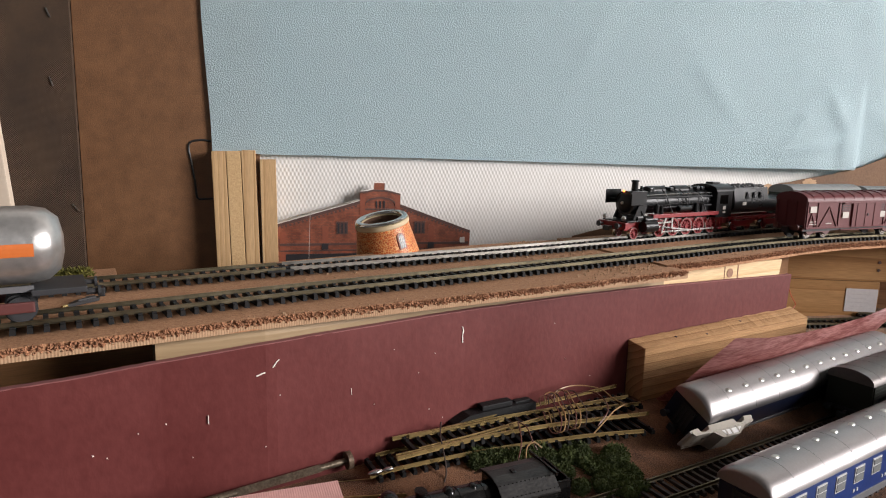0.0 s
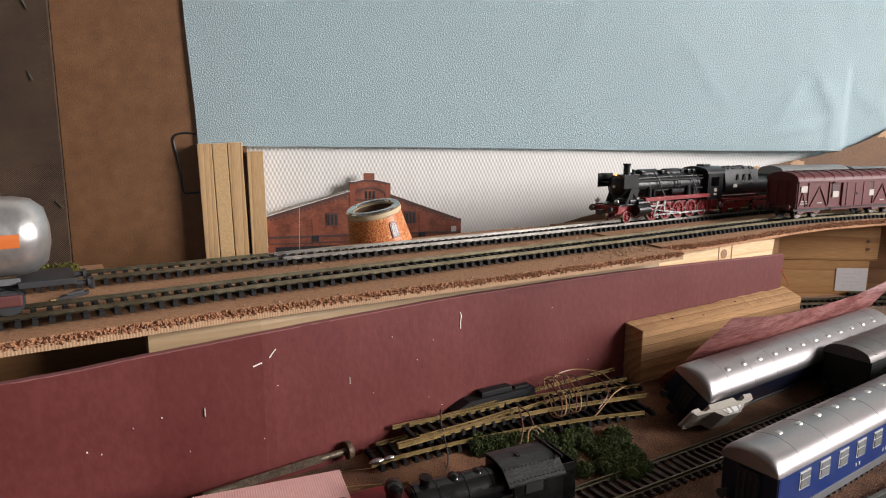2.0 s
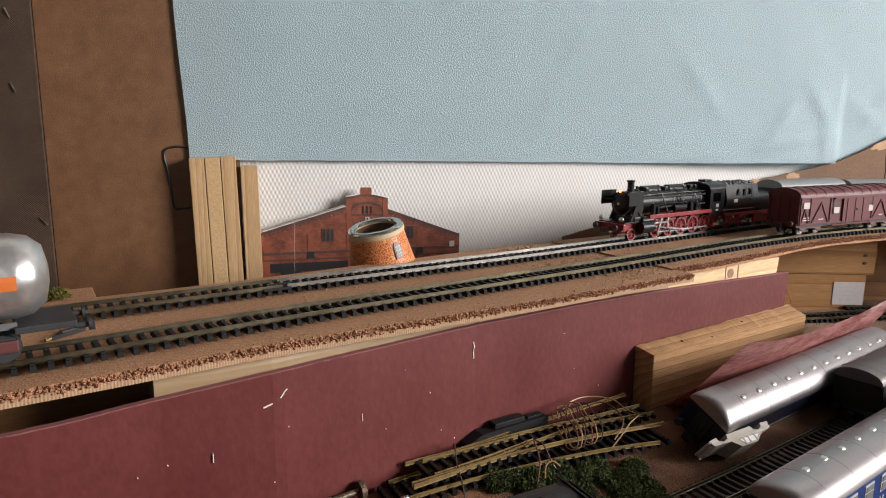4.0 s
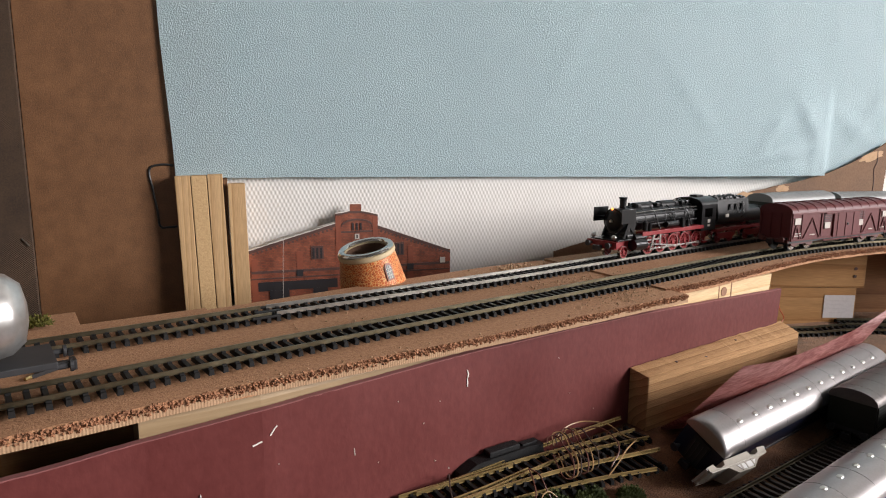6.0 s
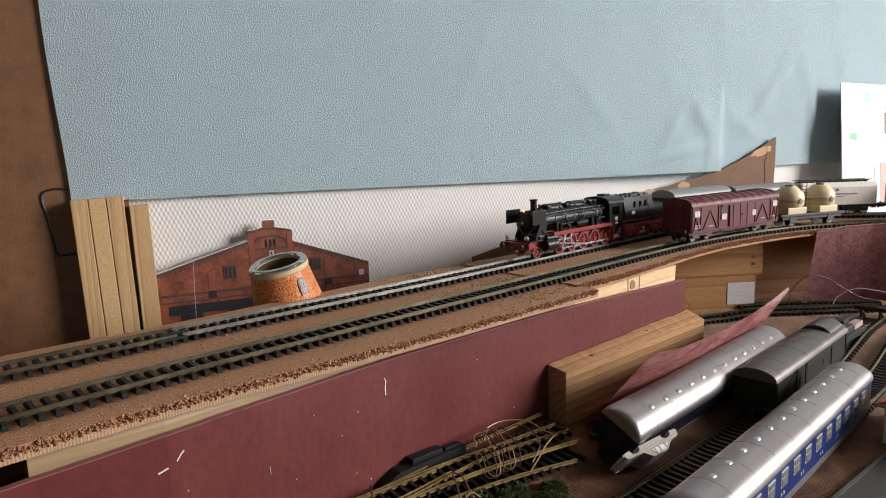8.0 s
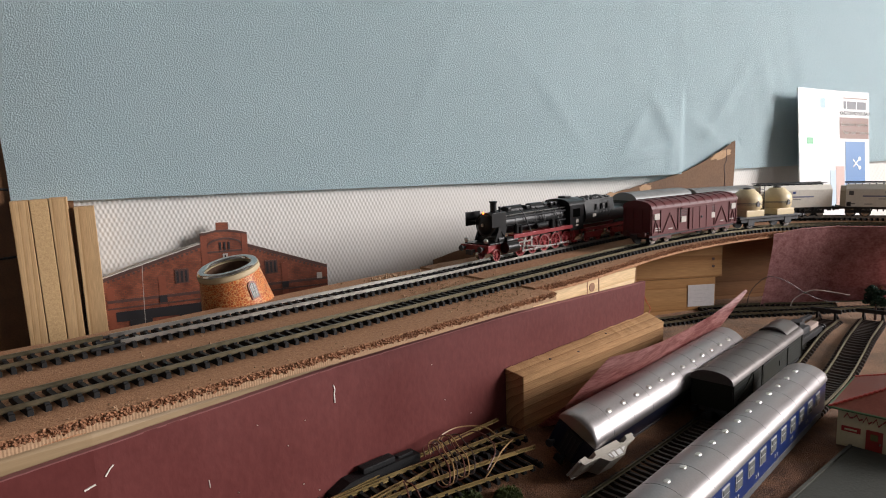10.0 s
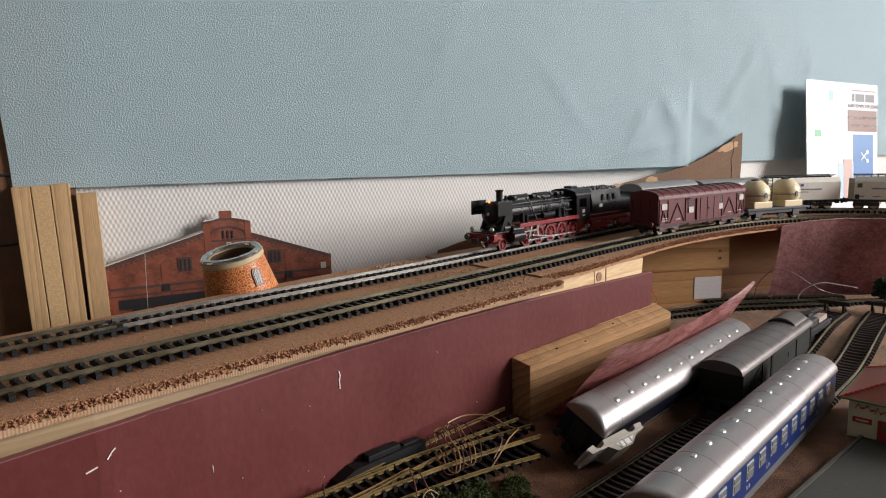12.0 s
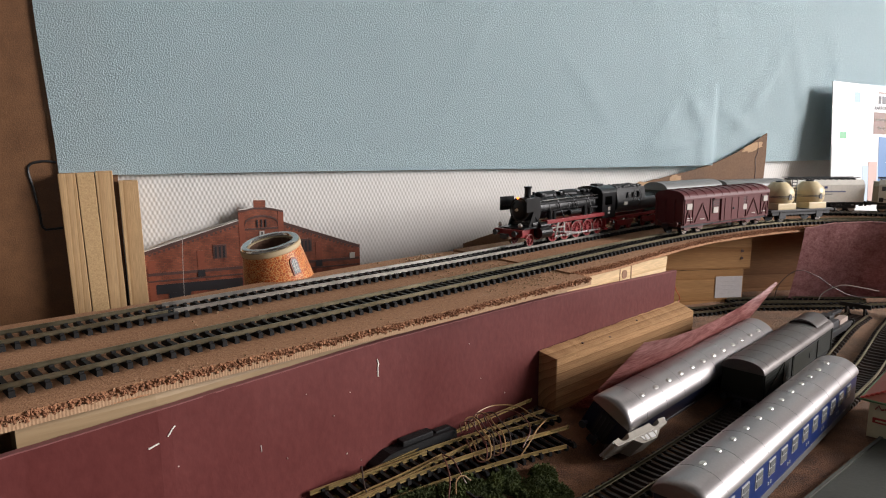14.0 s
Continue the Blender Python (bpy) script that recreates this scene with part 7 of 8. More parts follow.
for x, l in ((-0.030, 0.020), (0.003, 0.018)):
    bm = bmesh.new()
    cyl(bm, (x - l / 2, 0, 0.0390), (x + l / 2, 0, 0.0390), 0.0046, 18)
    ball(bm, (x - l / 2, 0, 0.0390), 0.0046, (0.5, 1, 1))
    ball(bm, (x + l / 2, 0, 0.0390), 0.0046, (0.5, 1, 1))
    part("dome_casing", bm, SATIN_BLACK, loco, smooth=True)
for x in (-0.0435, -0.0150, 0.020, 0.028):
    bm = bmesh.new()
    cyl(bm, (x, 0.002, 0.0390), (x, 0.002, 0.0435), 0.0011, 10)
    part("valve", bm, METAL if x == 0.020 else SATIN_BLACK, loco)
for s in (-1, 1):
    # smoke deflector plate on stays
    bm = bmesh.new()
    box(bm, -0.0730, -0.0550, s * 0.0138, s * 0.0144, 0.0290, 0.0405, 0.0002)
    d = part("smoke_deflector", bm, SATIN_BLACK, loco, "black smoke deflector plate")
    for x in (-0.0690, -0.0590):
        bm = bmesh.new()
        cyl(bm, (x, s * 0.0138, 0.0330), (x + 0.005, s * 0.0090, 0.0330), 0.0005, 6)
        part("stay", bm, SATIN_BLACK, d)
    for pts in ([(-0.060, s * 0.0105, 0.034), (-0.030, s * 0.0108, 0.0345), (0.036, s * 0.0108, 0.0345)], [(-0.044, s * 0.0108, 0.0255), (-0.010, s * 0.0112, 0.0262), (0.036, s * 0.0110, 0.0262)], [(-0.028, s * 0.007, 0.041), (-0.026, s * 0.0105, 0.036), (-0.022, s * 0.0116, 0.027), (-0.018, s * 0.0120, 0.0207)]):
        tube("pipe", pts, 0.0006, UNDER, loco)
    bm = bmesh.new()
    cyl(bm, (-0.012, s * 0.0125, 0.0245), (0.004, s * 0.0125, 0.0245), 0.0026, 14)
    part("air_pump", bm, SATIN_BLACK, loco)
    bm = bmesh.new()
    cyl(bm, (-0.0550, s * 0.0122, 0.0105), (-0.0400, s * 0.0122, 0.0105), 0.0046, 18)
    cyl(bm, (-0.0545, s * 0.0122, 0.0165), (-0.0405, s * 0.0122, 0.0165), 0.0029, 16)
    part("cylinder", bm, SATIN_BLACK, loco, "black cylinder block")
    for k in range(5):
        disc_wheel(loco, -0.0300 + 0.0175 * k, s * 0.0083, 0.0079, LOCO_RED, 12)
    disc_wheel(loco, -0.0620, s * 0.0083, 0.0050, LOCO_RED, 8)
    bm = bmesh.new()
    box(bm, -0.0310, 0.0410, s * 0.0106, s * 0.0112, 0.0042, 0.0054, 0.0001)
    for k in range(5):
        cyl(bm, (-0.0300 + 0.0175 * k, s * 0.0104, 0.0048), (-0.0300 + 0.0175 * k, s * 0.0120, 0.0048), 0.0013, 10)
    part("coupling_rod", bm, METAL, loco, "bright coupling rod")
    bm = bmesh.new()
    box(bm, -0.0210, 0.0210, -0.0004, 0.0004, -0.0006, 0.0006, m=Matrix.Translation((-0.0160, s * 0.0125, 0.0078)) @ Matrix.Rotation(radians(7), 4, "Y"))
    part("connecting_rod", bm, METAL, loco, "bright connecting rod")
    bm = bmesh.new()
    box(bm, -0.0400, -0.0180, s * 0.0130 - 0.0004, s * 0.0130 + 0.0004, 0.0126, 0.0138)
    box(bm, -0.0200, -0.0180, s * 0.0130 - 0.0004, s * 0.0130 + 0.0004, 0.0080, 0.0170)
    box(bm, -0.0010, 0.0010, -0.0004, 0.0004, -0.0060, 0.0060, m=Matrix.Translation((-0.0300, s * 0.0134, 0.0120)) @ Matrix.Rotation(radians(20), 4, "Y"))
    part("valve_gear", bm, METAL, loco, "bright valve gear")
    # cab
    bm = bmesh.new()
    z0, z1 = 0.0150, 0.0400
    box(bm, 0.0385, 0.0610, s * 0.0140, s * 0.0148, z0, 0.0270)
    box(bm, 0.0385, 0.0430, s * 0.0140, s * 0.0148, 0.0270, 0.0350)
    box(bm, 0.0550, 0.0610, s * 0.0140, s * 0.0148, 0.0270, 0.0350)
    box(bm, 0.0385, 0.0610, s * 0.0140, s * 0.0148, 0.0350, 0.0385)
    cs = part("cab_side", bm, SATIN_BLACK, loco)
    for z, hh in ((0.0235, 0.0016), (0.0195, 0.0008)):
        bm = bmesh.new()
        box(bm, 0.0480, 0.0520, s * 0.0147, s * 0.0151, z - hh, z + hh)
        part("number_bar", bm, PRINT_PALE, cs, "small pale plate")
    for x, w in ((-0.0765, 0.0),):
        bm = bmesh.new()
        ball(bm, (x, s * 0.0105, 0.0185), 0.0021, (0.8, 1, 1), 12, 8)
        part("lamp", bm, METAL, loco, "round front lamp", smooth=True)
bm = bmesh.new()
ball(bm, (-0.0672, 0, 0.0398), 0.0010, (1, 1, 1), 12, 8)
glow = bpy.data.materials.new("lit_head_lamp")
glow.use_nodes = True
gb = glow.node_tree.nodes["Principled BSDF"]
gb.inputs["Base Color"].default_value = (0.9, 0.25, 0.06, 1)
gb.inputs["Emission Color"].default_value = (1.0, 0.25, 0.04, 1)
gb.inputs["Emission Strength"].default_value = 3.0
part("head_lamp", bm, glow, loco, "small orange lit head lamp", smooth=True)
bm = bmesh.new()
vault(bm, 0.0370, 0.0640, 0.0290, 0.0384, 0.0062, 0.0006)
cr = part("cab_roof", bm, SATIN_BLACK, loco, smooth=True)
bm = bmesh.new()
box(bm, 0.0460, 0.0560, -0.0040, 0.0040, 0.0440, 0.0462, 0.0006)
part("roof_vent", bm, SATIN_BLACK, cr)
bm = bmesh.new()
prof = [(-0.0142, 0.0150), (0.0142, 0.0150), (0.0142, 0.0384)] + [(0.0142 * math.cos(a), 0.0384 + 0.0056 * math.sin(a)) for a in np.linspace(0.2, math.pi - 0.2, 9)] + [(-0.0142, 0.0384)]
extrude(bm, prof, 0.0385, 0.0393)
part("cab_front", bm, SATIN_BLACK, loco)
bm = bmesh.new()
box(bm, 0.0180, 0.0385, -0.0088, 0.0088, 0.0150, 0.0300, 0.0006)
part("firebox", bm, SATIN_BLACK, loco)
buffers(loco, -0.0790, 0.0125)
for s in (-1, 1):
    tube("handrail", [(-0.060, s * 0.0106, 0.0365), (-0.020, s * 0.0104, 0.0372), (0.036, s * 0.0104, 0.0372)], 0.00035, METAL, loco, "thin bright handrail")
    for x in (-0.046, -0.032, -0.010, 0.010, 0.026):
        bm = bmesh.new()
        cyl(bm, (x, s * 0.0094, 0.0362), (x, s * 0.0106, 0.0370), 0.0005, 6)
        part("handrail_knob", bm, SATIN_BLACK, loco)
    for x, z, r, h in ((-0.040, 0.0245, 0.0022, 0.007), (-0.034, 0.0235, 0.0016, 0.006), (0.012, 0.0230, 0.0020, 0.008), (0.020, 0.0235, 0.0015, 0.006)):
        bm = bmesh.new()
        cyl(bm, (x, s * 0.0128, z - 0.003), (x, s * 0.0128, z - 0.003 + h), r, 12)
        cyl(bm, (x, s * 0.0128, z - 0.003 + h), (x, s * 0.0128, z - 0.002 + h), r * 0.6, 10)
        part("pump", bm, SATIN_BLACK, loco)
    for pts in ([(-0.050, s * 0.0108, 0.0285), (-0.036, s * 0.0118, 0.0275), (-0.018, s * 0.0120, 0.0285), (0.030, s * 0.0116, 0.0285)], [(-0.004, s * 0.0060, 0.0405), (-0.003, s * 0.0100, 0.0370), (0.000, s * 0.0118, 0.0300), (0.002, s * 0.0124, 0.0215)],
                [(0.018, s * 0.0050, 0.0395), (0.020, s * 0.0102, 0.0360), (0.023, s * 0.0118, 0.0290), (0.026, s * 0.0128, 0.0210)], [(-0.058, s * 0.0100, 0.0265), (-0.056, s * 0.0120, 0.0215), (-0.052, s * 0.0128, 0.0165)]):
        tube("pipe", pts, 0.0005, SATIN_BLACK, loco)
    bm = bmesh.new()
    extrude(bm, [(-0.0660, 0.0165), (-0.0540, 0.0165), (-0.0500, 0.0285), (-0.0600, 0.0285)], s * 0.0100, s * 0.0112, "y")
    part("smokebox_stay", bm, SATIN_BLACK, loco)
    bm = bmesh.new()
    box(bm, 0.0440, 0.0500, s * 0.0120, s * 0.0146, 0.0040, 0.0056, 0.0002)
    box(bm, 0.0460, 0.0466, s * 0.0132, s * 0.0140, 0.0050, 0.0150)
    part("cab_step", bm, LOCO_RED, loco, "red cab step")
for x in (-0.038, -0.012, 0.014, 0.024, 0.031):
    bm = bmesh.new()
    box(bm, x - 0.0022, x + 0.0022, -0.0050, 0.0050, 0.0392, 0.0424, 0.0008)
    part("boiler_fitting", bm, SATIN_BLACK, loco)
bm = bmesh.new()
cyl(bm, (-0.0475, -0.0030, 0.0395), (-0.0475, 0.0030, 0.0395), 0.0016, 12)
part("feedwater_heater", bm, SATIN_BLACK, loco)
LOCO_S = 0.632
tender = thing("tender", "black round-bottomed tender on red bogies behind the locomotive", "tender", "steam train")
bm = bmesh.new()
prof = [(0.0128 * math.cos(a), 0.0245 + 0.0085 * math.sin(a)) for a in np.linspace(math.pi, 2 * math.pi, 13)] + [(0.0128, 0.0290)] + [(0.0128 * math.cos(a), 0.0290 + 0.0030 * math.sin(a)) for a in np.linspace(0.2, math.pi - 0.2, 7)] + [(-0.0128, 0.0290)]
extrude(bm, prof, -0.0400, 0.0420)
tank = part("tank", bm, SATIN_BLACK, tender, "rounded black tank", smooth=True)
bm = bmesh.new()
ball(bm, (0.0420, 0, 0.0245), 0.0124, (0.12, 1, 0.68), 20, 10)
part("tank_end", bm, SATIN_BLACK, tank, smooth=True)
bm = bmesh.new()
extrude(bm, [(-0.0128, 0.0290), (0.0128, 0.0290), (0.0105, 0.0410), (-0.0105, 0.0410)], -0.0400, 0.0120)
bunk = part("coal_bunker", bm, SATIN_BLACK, tender)
for s in (-1, 1):
    for x in (-0.022, -0.012, -0.002):
        bm = bmesh.new()
        extrude(bm, [(x - 0.0022, 0.0310), (x + 0.0022, 0.0310), (x, 0.0365)], s * 0.0112, s * 0.0134, "y")
        part("rib", bm, SATIN_BLACK, bunk)
    bm = bmesh.new()
    box(bm, -0.0280, -0.0225, s * 0.0126, s * 0.0131, 0.0245, 0.0275)
    part("number_bar", bm, PRINT_PALE, tank, "small pale plate")
    for xc in (-0.0230, 0.0240):
        bm = bmesh.new()
        extrude(bm, [(xc - 0.0150, 0.0070), (xc - 0.0080, 0.0045), (xc + 0.0080, 0.0045), (xc + 0.0150, 0.0070), (xc + 0.0150, 0.0100), (xc - 0.0150, 0.0100)], s * 0.0105, s * 0.0118, "y")
        part("bogie_side", bm, LOCO_RED, tender, "red bogie side")
        for dx in (-0.0100, 0.0100):
            disc_wheel(tender, xc + dx, s * 0.0083, 0.0056, LOCO_RED, 8)
    bm = bmesh.new()
    box(bm, -0.0400, 0.0430, s * 0.0070, s * 0.0120, 0.0115, 0.0140, 0.0003)
    part("frame_rail", bm, LOCO_RED, tender, "red frame rail")
bm = bmesh.new()
rnd = random.Random(2)
for k in range(160):
    bmesh.ops.create_icosphere(bm, subdivisions=1, radius=rnd.uniform(0.0010, 0.0020), matrix=Matrix.Translation((rnd.uniform(-0.038, 0.010), rnd.uniform(-0.0090, 0.0090), 0.0408 + rnd.uniform(0, 0.0016))))
tagged(part("coal", bm, BLACK, tender, "heap of black coal"), kind="stuff")
buffers(tender, 0.0430, 0.0125)


def put_at(t, line, s, half):
    """Stand a vehicle on a line by the distance of its middle along the line."""
    j = int(round(s / 0.0028))
    t.matrix_world = along(line, j, 0.0, max(2, int(half / 0.0028)))


put_at(loco, REAR_LINE, LOCO_S, 0.040)
put_at(tender, REAR_LINE, LOCO_S + 0.064 + 0.046, 0.022)

green = covered_van("green_goods_van", "dark green planked goods van with grey roof behind the tender", 0.098, 0.0300, 0.0225, 0.0085, OLIVE, GREY_ROOF, (-0.030, 0.030), ((-0.48, -0.27), (0.15, 0.25), (0.27, 0.36)), "steam train")
put_at(green, REAR_LINE, LOCO_S + 0.213, 0.030)
redvan = covered_van("red_goods_van", "oxide red goods van with grey roof in the steam train", 0.090, 0.0295, 0.0215, 0.0075, OXIDE, GREY_ROOF, (-0.028, 0.028), ((-0.48, -0.36), (-0.24, -0.34), (0.26, 0.36), (0.48, 0.38)), "steam train")
put_at(redvan, REAR_LINE, LOCO_S + 0.322, 0.028)


def put_left(t, x):
    """Stand a wagon on the front track where it leads in from the side."""
    ys = [float(np.interp(q, [-1.25, -0.70, -0.164, 0.0, 0.10], [0.285, 0.294, 0.3165, 0.324, 0.331])) for q in (x - 0.04, x + 0.04)]
    t.matrix_world = pose(x, (ys[0] + ys[1]) / 2, RAIL_TOP, 0, 0, math.degrees(math.atan2(ys[1] - ys[0], 0.08)))


def reefer(s):
    """A white bogie refrigerator wagon with sloped upper sides and roof walk."""
    L, W = 0.094, 0.0290
    t = thing("refrigerator_wagon", "white refrigerator wagon with sloped shoulders and roof walkway", "goods wagon", "steam train")
    bm = bmesh.new()
    prof = [(-W / 2, 0.0120), (W / 2, 0.0120), (W / 2, 0.0330), (W / 2 - 0.0040, 0.0385), (-W / 2 + 0.0040, 0.0385), (-W / 2, 0.0330)]
    vs = extrude(bm, prof, -L / 2 + 0.006, L / 2)
    part("body", bm, IVORY, t)
    bm = bmesh.new()
    extrude(bm, [(a * 0.8, b - 0.002) for a, b in prof], -L / 2, -L / 2 + 0.0065)
    part("brake_end", bm, plain("beige_end", (0.40, 0.35, 0.26), 0.5), t, "beige recessed brake end")
    bm = bmesh.new()
    box(bm, -L / 2 + 0.004, L / 2 - 0.002, -0.0030, 0.0030, 0.0398, 0.0402)
    walk_ = part("roof_walk", bm, UNDER, t, "dark roof walkway")
    for k in range(12):
        x = -L / 2 + 0.008 + (L - 0.016) * k / 11
        bm = bmesh.new()
        box(bm, x - 0.0006, x + 0.0006, -0.0070, 0.0070, 0.0384, 0.0399)
        part("bracket", bm, UNDER, walk_)
    bm = bmesh.new()
    for y in (-0.0066, 0.0066):
        cyl(bm, (-L / 2 + 0.004, y, 0.0412), (L / 2 - 0.002, y, 0.0412), 0.0004, 6)
    part("handrail", bm, UNDER, walk_)
    bm = bmesh.new()
    box(bm, -L / 2, L / 2, -W / 2 + 0.002, W / 2 - 0.002, 0.0090, 0.0120)
    part("underframe", bm, UNDER, t)
    for s2 in (-1, 1):
        y = s2 * W / 2
        for x0, x1, z0, z1, mt in ((-0.024, 0.024, 0.0240, 0.0256, plain("blue_print", (0.20, 0.21, 0.32), 0.5)), (-0.008, 0.008, 0.0213, 0.0220, SKIRT_GREY), (-0.0018, 0.0018, 0.0285, 0.0312, plain("blue_badge", (0.05, 0.08, 0.25), 0.5)),
                                   (-0.038, -0.033, 0.026, 0.031, SKIRT_GREY), (-0.038, -0.031, 0.0150, 0.0162, SKIRT_GREY), (-0.022, -0.014, 0.0150, 0.0158, SKIRT_GREY)):
            bm = bmesh.new()
            box(bm, x0, x1, y - 0.0002, y + s2 * 0.0003, z0, z1)
            part("printed_bar", bm, mt, t)
        bm = bmesh.new()
        box(bm, -0.040, -0.0355, y - 0.0002, y + s2 * 0.0005, 0.0125, 0.0178)
        part("dark_panel", bm, UNDER, t)
        for k in range(15):
            x = -L / 2 + 0.010 + (L - 0.014) * k / 14
            bm = bmesh.new()
            box(bm, x - 0.0006, x + 0.0006, y - s2 * 0.0022, y - s2 * 0.0004, 0.0070, 0.0120)
            part("frame_bracket", bm, UNDER, t)
        for xc in (-0.028, 0.028):
            bm = bmesh.new()
            box(bm, xc - 0.0120, xc + 0.0120, s2 * 0.0108 - 0.0007, s2 * 0.0108 + 0.0007, 0.0040, 0.0078, 0.0006)
            part("bogie_side", bm, UNDER, t)
    bogie_wheels(t, (-0.0355, -0.0205, 0.0205, 0.0355), 0.0052)
    for x in (-L / 2, L / 2):
        buffers(t, x, 0.0105)
    put_at(t, REAR_LINE, s, 0.028)
    return t


reefer(LOCO_S + 0.424)
reefer(LOCO_S + 0.532)

# ---- goods train leaving on the front track ----
VAN_S = 0.792
LOUVRE = plain("van_louvre_shadow", (0.030, 0.007, 0.008), 0.6)


def bogie_goods_van(L=0.146, W=0.0300):
    """A long steel-framed covered van: ribbed roof, two doors a side, louvres, paper slips, end posts."""
    t = thing("bogie_goods_van", "long oxide red covered goods van with white paper slips", "goods wagon", "goods train")
    z0, z1, rise = 0.0095, 0.0335, 0.0078
    bm = bmesh.new()
    arc = [(W / 2 * math.cos(a), z1 + (rise - 0.0008) * math.sin(a)) for a in np.linspace(0, math.pi, 15)]
    extrude(bm, [(-W / 2, z0), (W / 2, z0)] + arc, -L / 2, L / 2)
    part("body", bm, OXIDE, t)
    bm = bmesh.new()
    vault(bm, -L / 2 - 0.0012, L / 2 + 0.0012, W, z1, rise, 0.0009, k=18)
    roof = part("roof", bm, OXIDE, t, "oxide red ribbed roof", smooth=True)
    for k in range(11):
        x = -L / 2 + L * (k + 0.5) / 11
        bm = bmesh.new()
        pts = [(x, -(W / 2 + 0.0011) * math.cos(a), z1 + (rise + 0.0003) * math.sin(a) ** 0.8) for a in np.linspace(0.15, math.pi - 0.15, 13)]
        sweep(bm, pts, [(0.0006, -0.0004), (0.0, 0.0004), (-0.0006, -0.0004)], Vector((1, 0, 0)))
        part("roof_rib", bm, OXIDE, roof)
    for e in (-1, 1):
        for y in (-0.0142, -0.0048, 0.0048, 0.0142):
            bm = bmesh.new()
            box(bm, e * L / 2 - 0.0002, e * (L / 2 + 0.0011), y - 0.0008, y + 0.0008, z0, z1 + (0.0045 if abs(y) < 0.01 else 0.0))
            part("end_post", bm, OXIDE, t)
        for y in (-0.0118, 0.0118):
            bm = bmesh.new()
            box(bm, e * L / 2, e * (L / 2 + 0.0008), y - 0.0010, y + 0.0010, z0 - 0.0012, z0 + 0.0030)
            part("lamp_bracket", bm, UNDER, t)
        buffers(t, e * L / 2, 0.0108, mat=OXIDE2)
        bm = bmesh.new()
        box(bm, e * L / 2, e * (L / 2 + 0.0020), -0.0140, 0.0140, z0 - 0.0018, z0 + 0.0012, 0.0003)
        part("buffer_beam", bm, OXIDE2, t)
    for s in (-1, 1):
        y = s * W / 2

        def slab_on(name, x0, x1, za, zb, out, mat=OXIDE, parent=t, label="", bevel=0.0):
            bm = bmesh.new()
            box(bm, x0, x1, y - s * 0.0002, y + s * out, za, zb, bevel)
            return part(name, bm, mat, parent, label)
        for x in (-0.495, -0.405, -0.215, -0.035, 0.035, 0.215, 0.405, 0.495):
            slab_on("post", x * L - 0.0006, x * L + 0.0006, z0, z1 - 0.0004, 0.0009)
        slab_on("top_rail", -L / 2, L / 2, z1 - 0.0012, z1, 0.0010)
        slab_on("bottom_rail", -L / 2, L / 2, z0, z0 + 0.0014, 0.0010)
        door = slab_on("door", -0.100 * L, 0.165 * L, z0 + 0.0006, z1 - 0.0016, 0.0016, bevel=0.0003)
        for x in (-0.062, 0.020, 0.100):
            slab_on("door_rib", x * L - 0.0005, x * L + 0.0005, z0 + 0.0012, z1 - 0.0022, 0.0021, parent=door)
        slab_on("door_bolt", 0.035 * L, 0.046 * L, z0 + 0.0105, z0 + 0.0125, 0.0024, UNDER, door)
        slab_on("door_rail", -0.19 * L, 0.22 * L, z1 - 0.0022, z1 - 0.0012, 0.0022)
        slab_on("foot_rail", -0.19 * L, 0.22 * L, z0 - 0.0022, z0 - 0.0012, 0.0012)
        for x in (-0.155, 0.195):
            lv = slab_on("louvre", (x - 0.038) * L, (x + 0.038) * L, z1 - 0.0092, z1 - 0.0024, 0.0004, LOUVRE)
            for k in range(4):
                slab_on("slat", (x - 0.034) * L, (x + 0.034) * L, z1 - 0.0084 + 0.0016 * k, z1 - 0.0077 + 0.0016 * k, 0.0008, OXIDE, lv)
        for x, z, label in ((-0.452, z1 - 0.0070, ""), (-0.160, z1 - 0.0125, ""), (0.185, z1 - 0.0125, ""), (0.452, z1 - 0.0062, "")):
            slab_on("paper_slip", x * L - 0.0040, x * L + 0.0040, z - 0.0027, z + 0.0027, 0.0012, PRINT_PALE, label="small white paper slip")
        for x0, x1 in ((-0.385, -0.305), (-0.225, -0.305), (0.225, 0.305), (0.385, 0.305), (-0.485, -0.455), (-0.420, -0.455), (0.420, 0.455), (0.485, 0.455)):
            zb, zt = z0 + 0.0012, z1 - (0.0100 if abs(x0) > 0.4 else 0.0050)
            d = Vector(((x1 - x0) * L, 0, zt - zb))
            bm = bmesh.new()
            box(bm, -d.length / 2, d.length / 2, -0.0005, 0.0005, -0.0005, 0.0005, m=Matrix.Translation(((x0 + x1) / 2 * L, y + s * 0.0004, (zb + zt) / 2)) @ Matrix.Rotation(-math.atan2(d.z, d.x), 4, "Y"))
            part("brace", bm, OXIDE, t)
        for x, w, z in ((-0.44, 0.010, 0.0042), (-0.44, 0.008, 0.0062), (-0.30, 0.007, 0.0044), (0.31, 0.006, 0.0044), (0.44, 0.007, 0.0048)):
            slab_on("lettering_bar", x * L - w / 2, x * L + w / 2, z0 + z - 0.0004, z0 + z + 0.0004, 0.0006, PRINT_PALE)
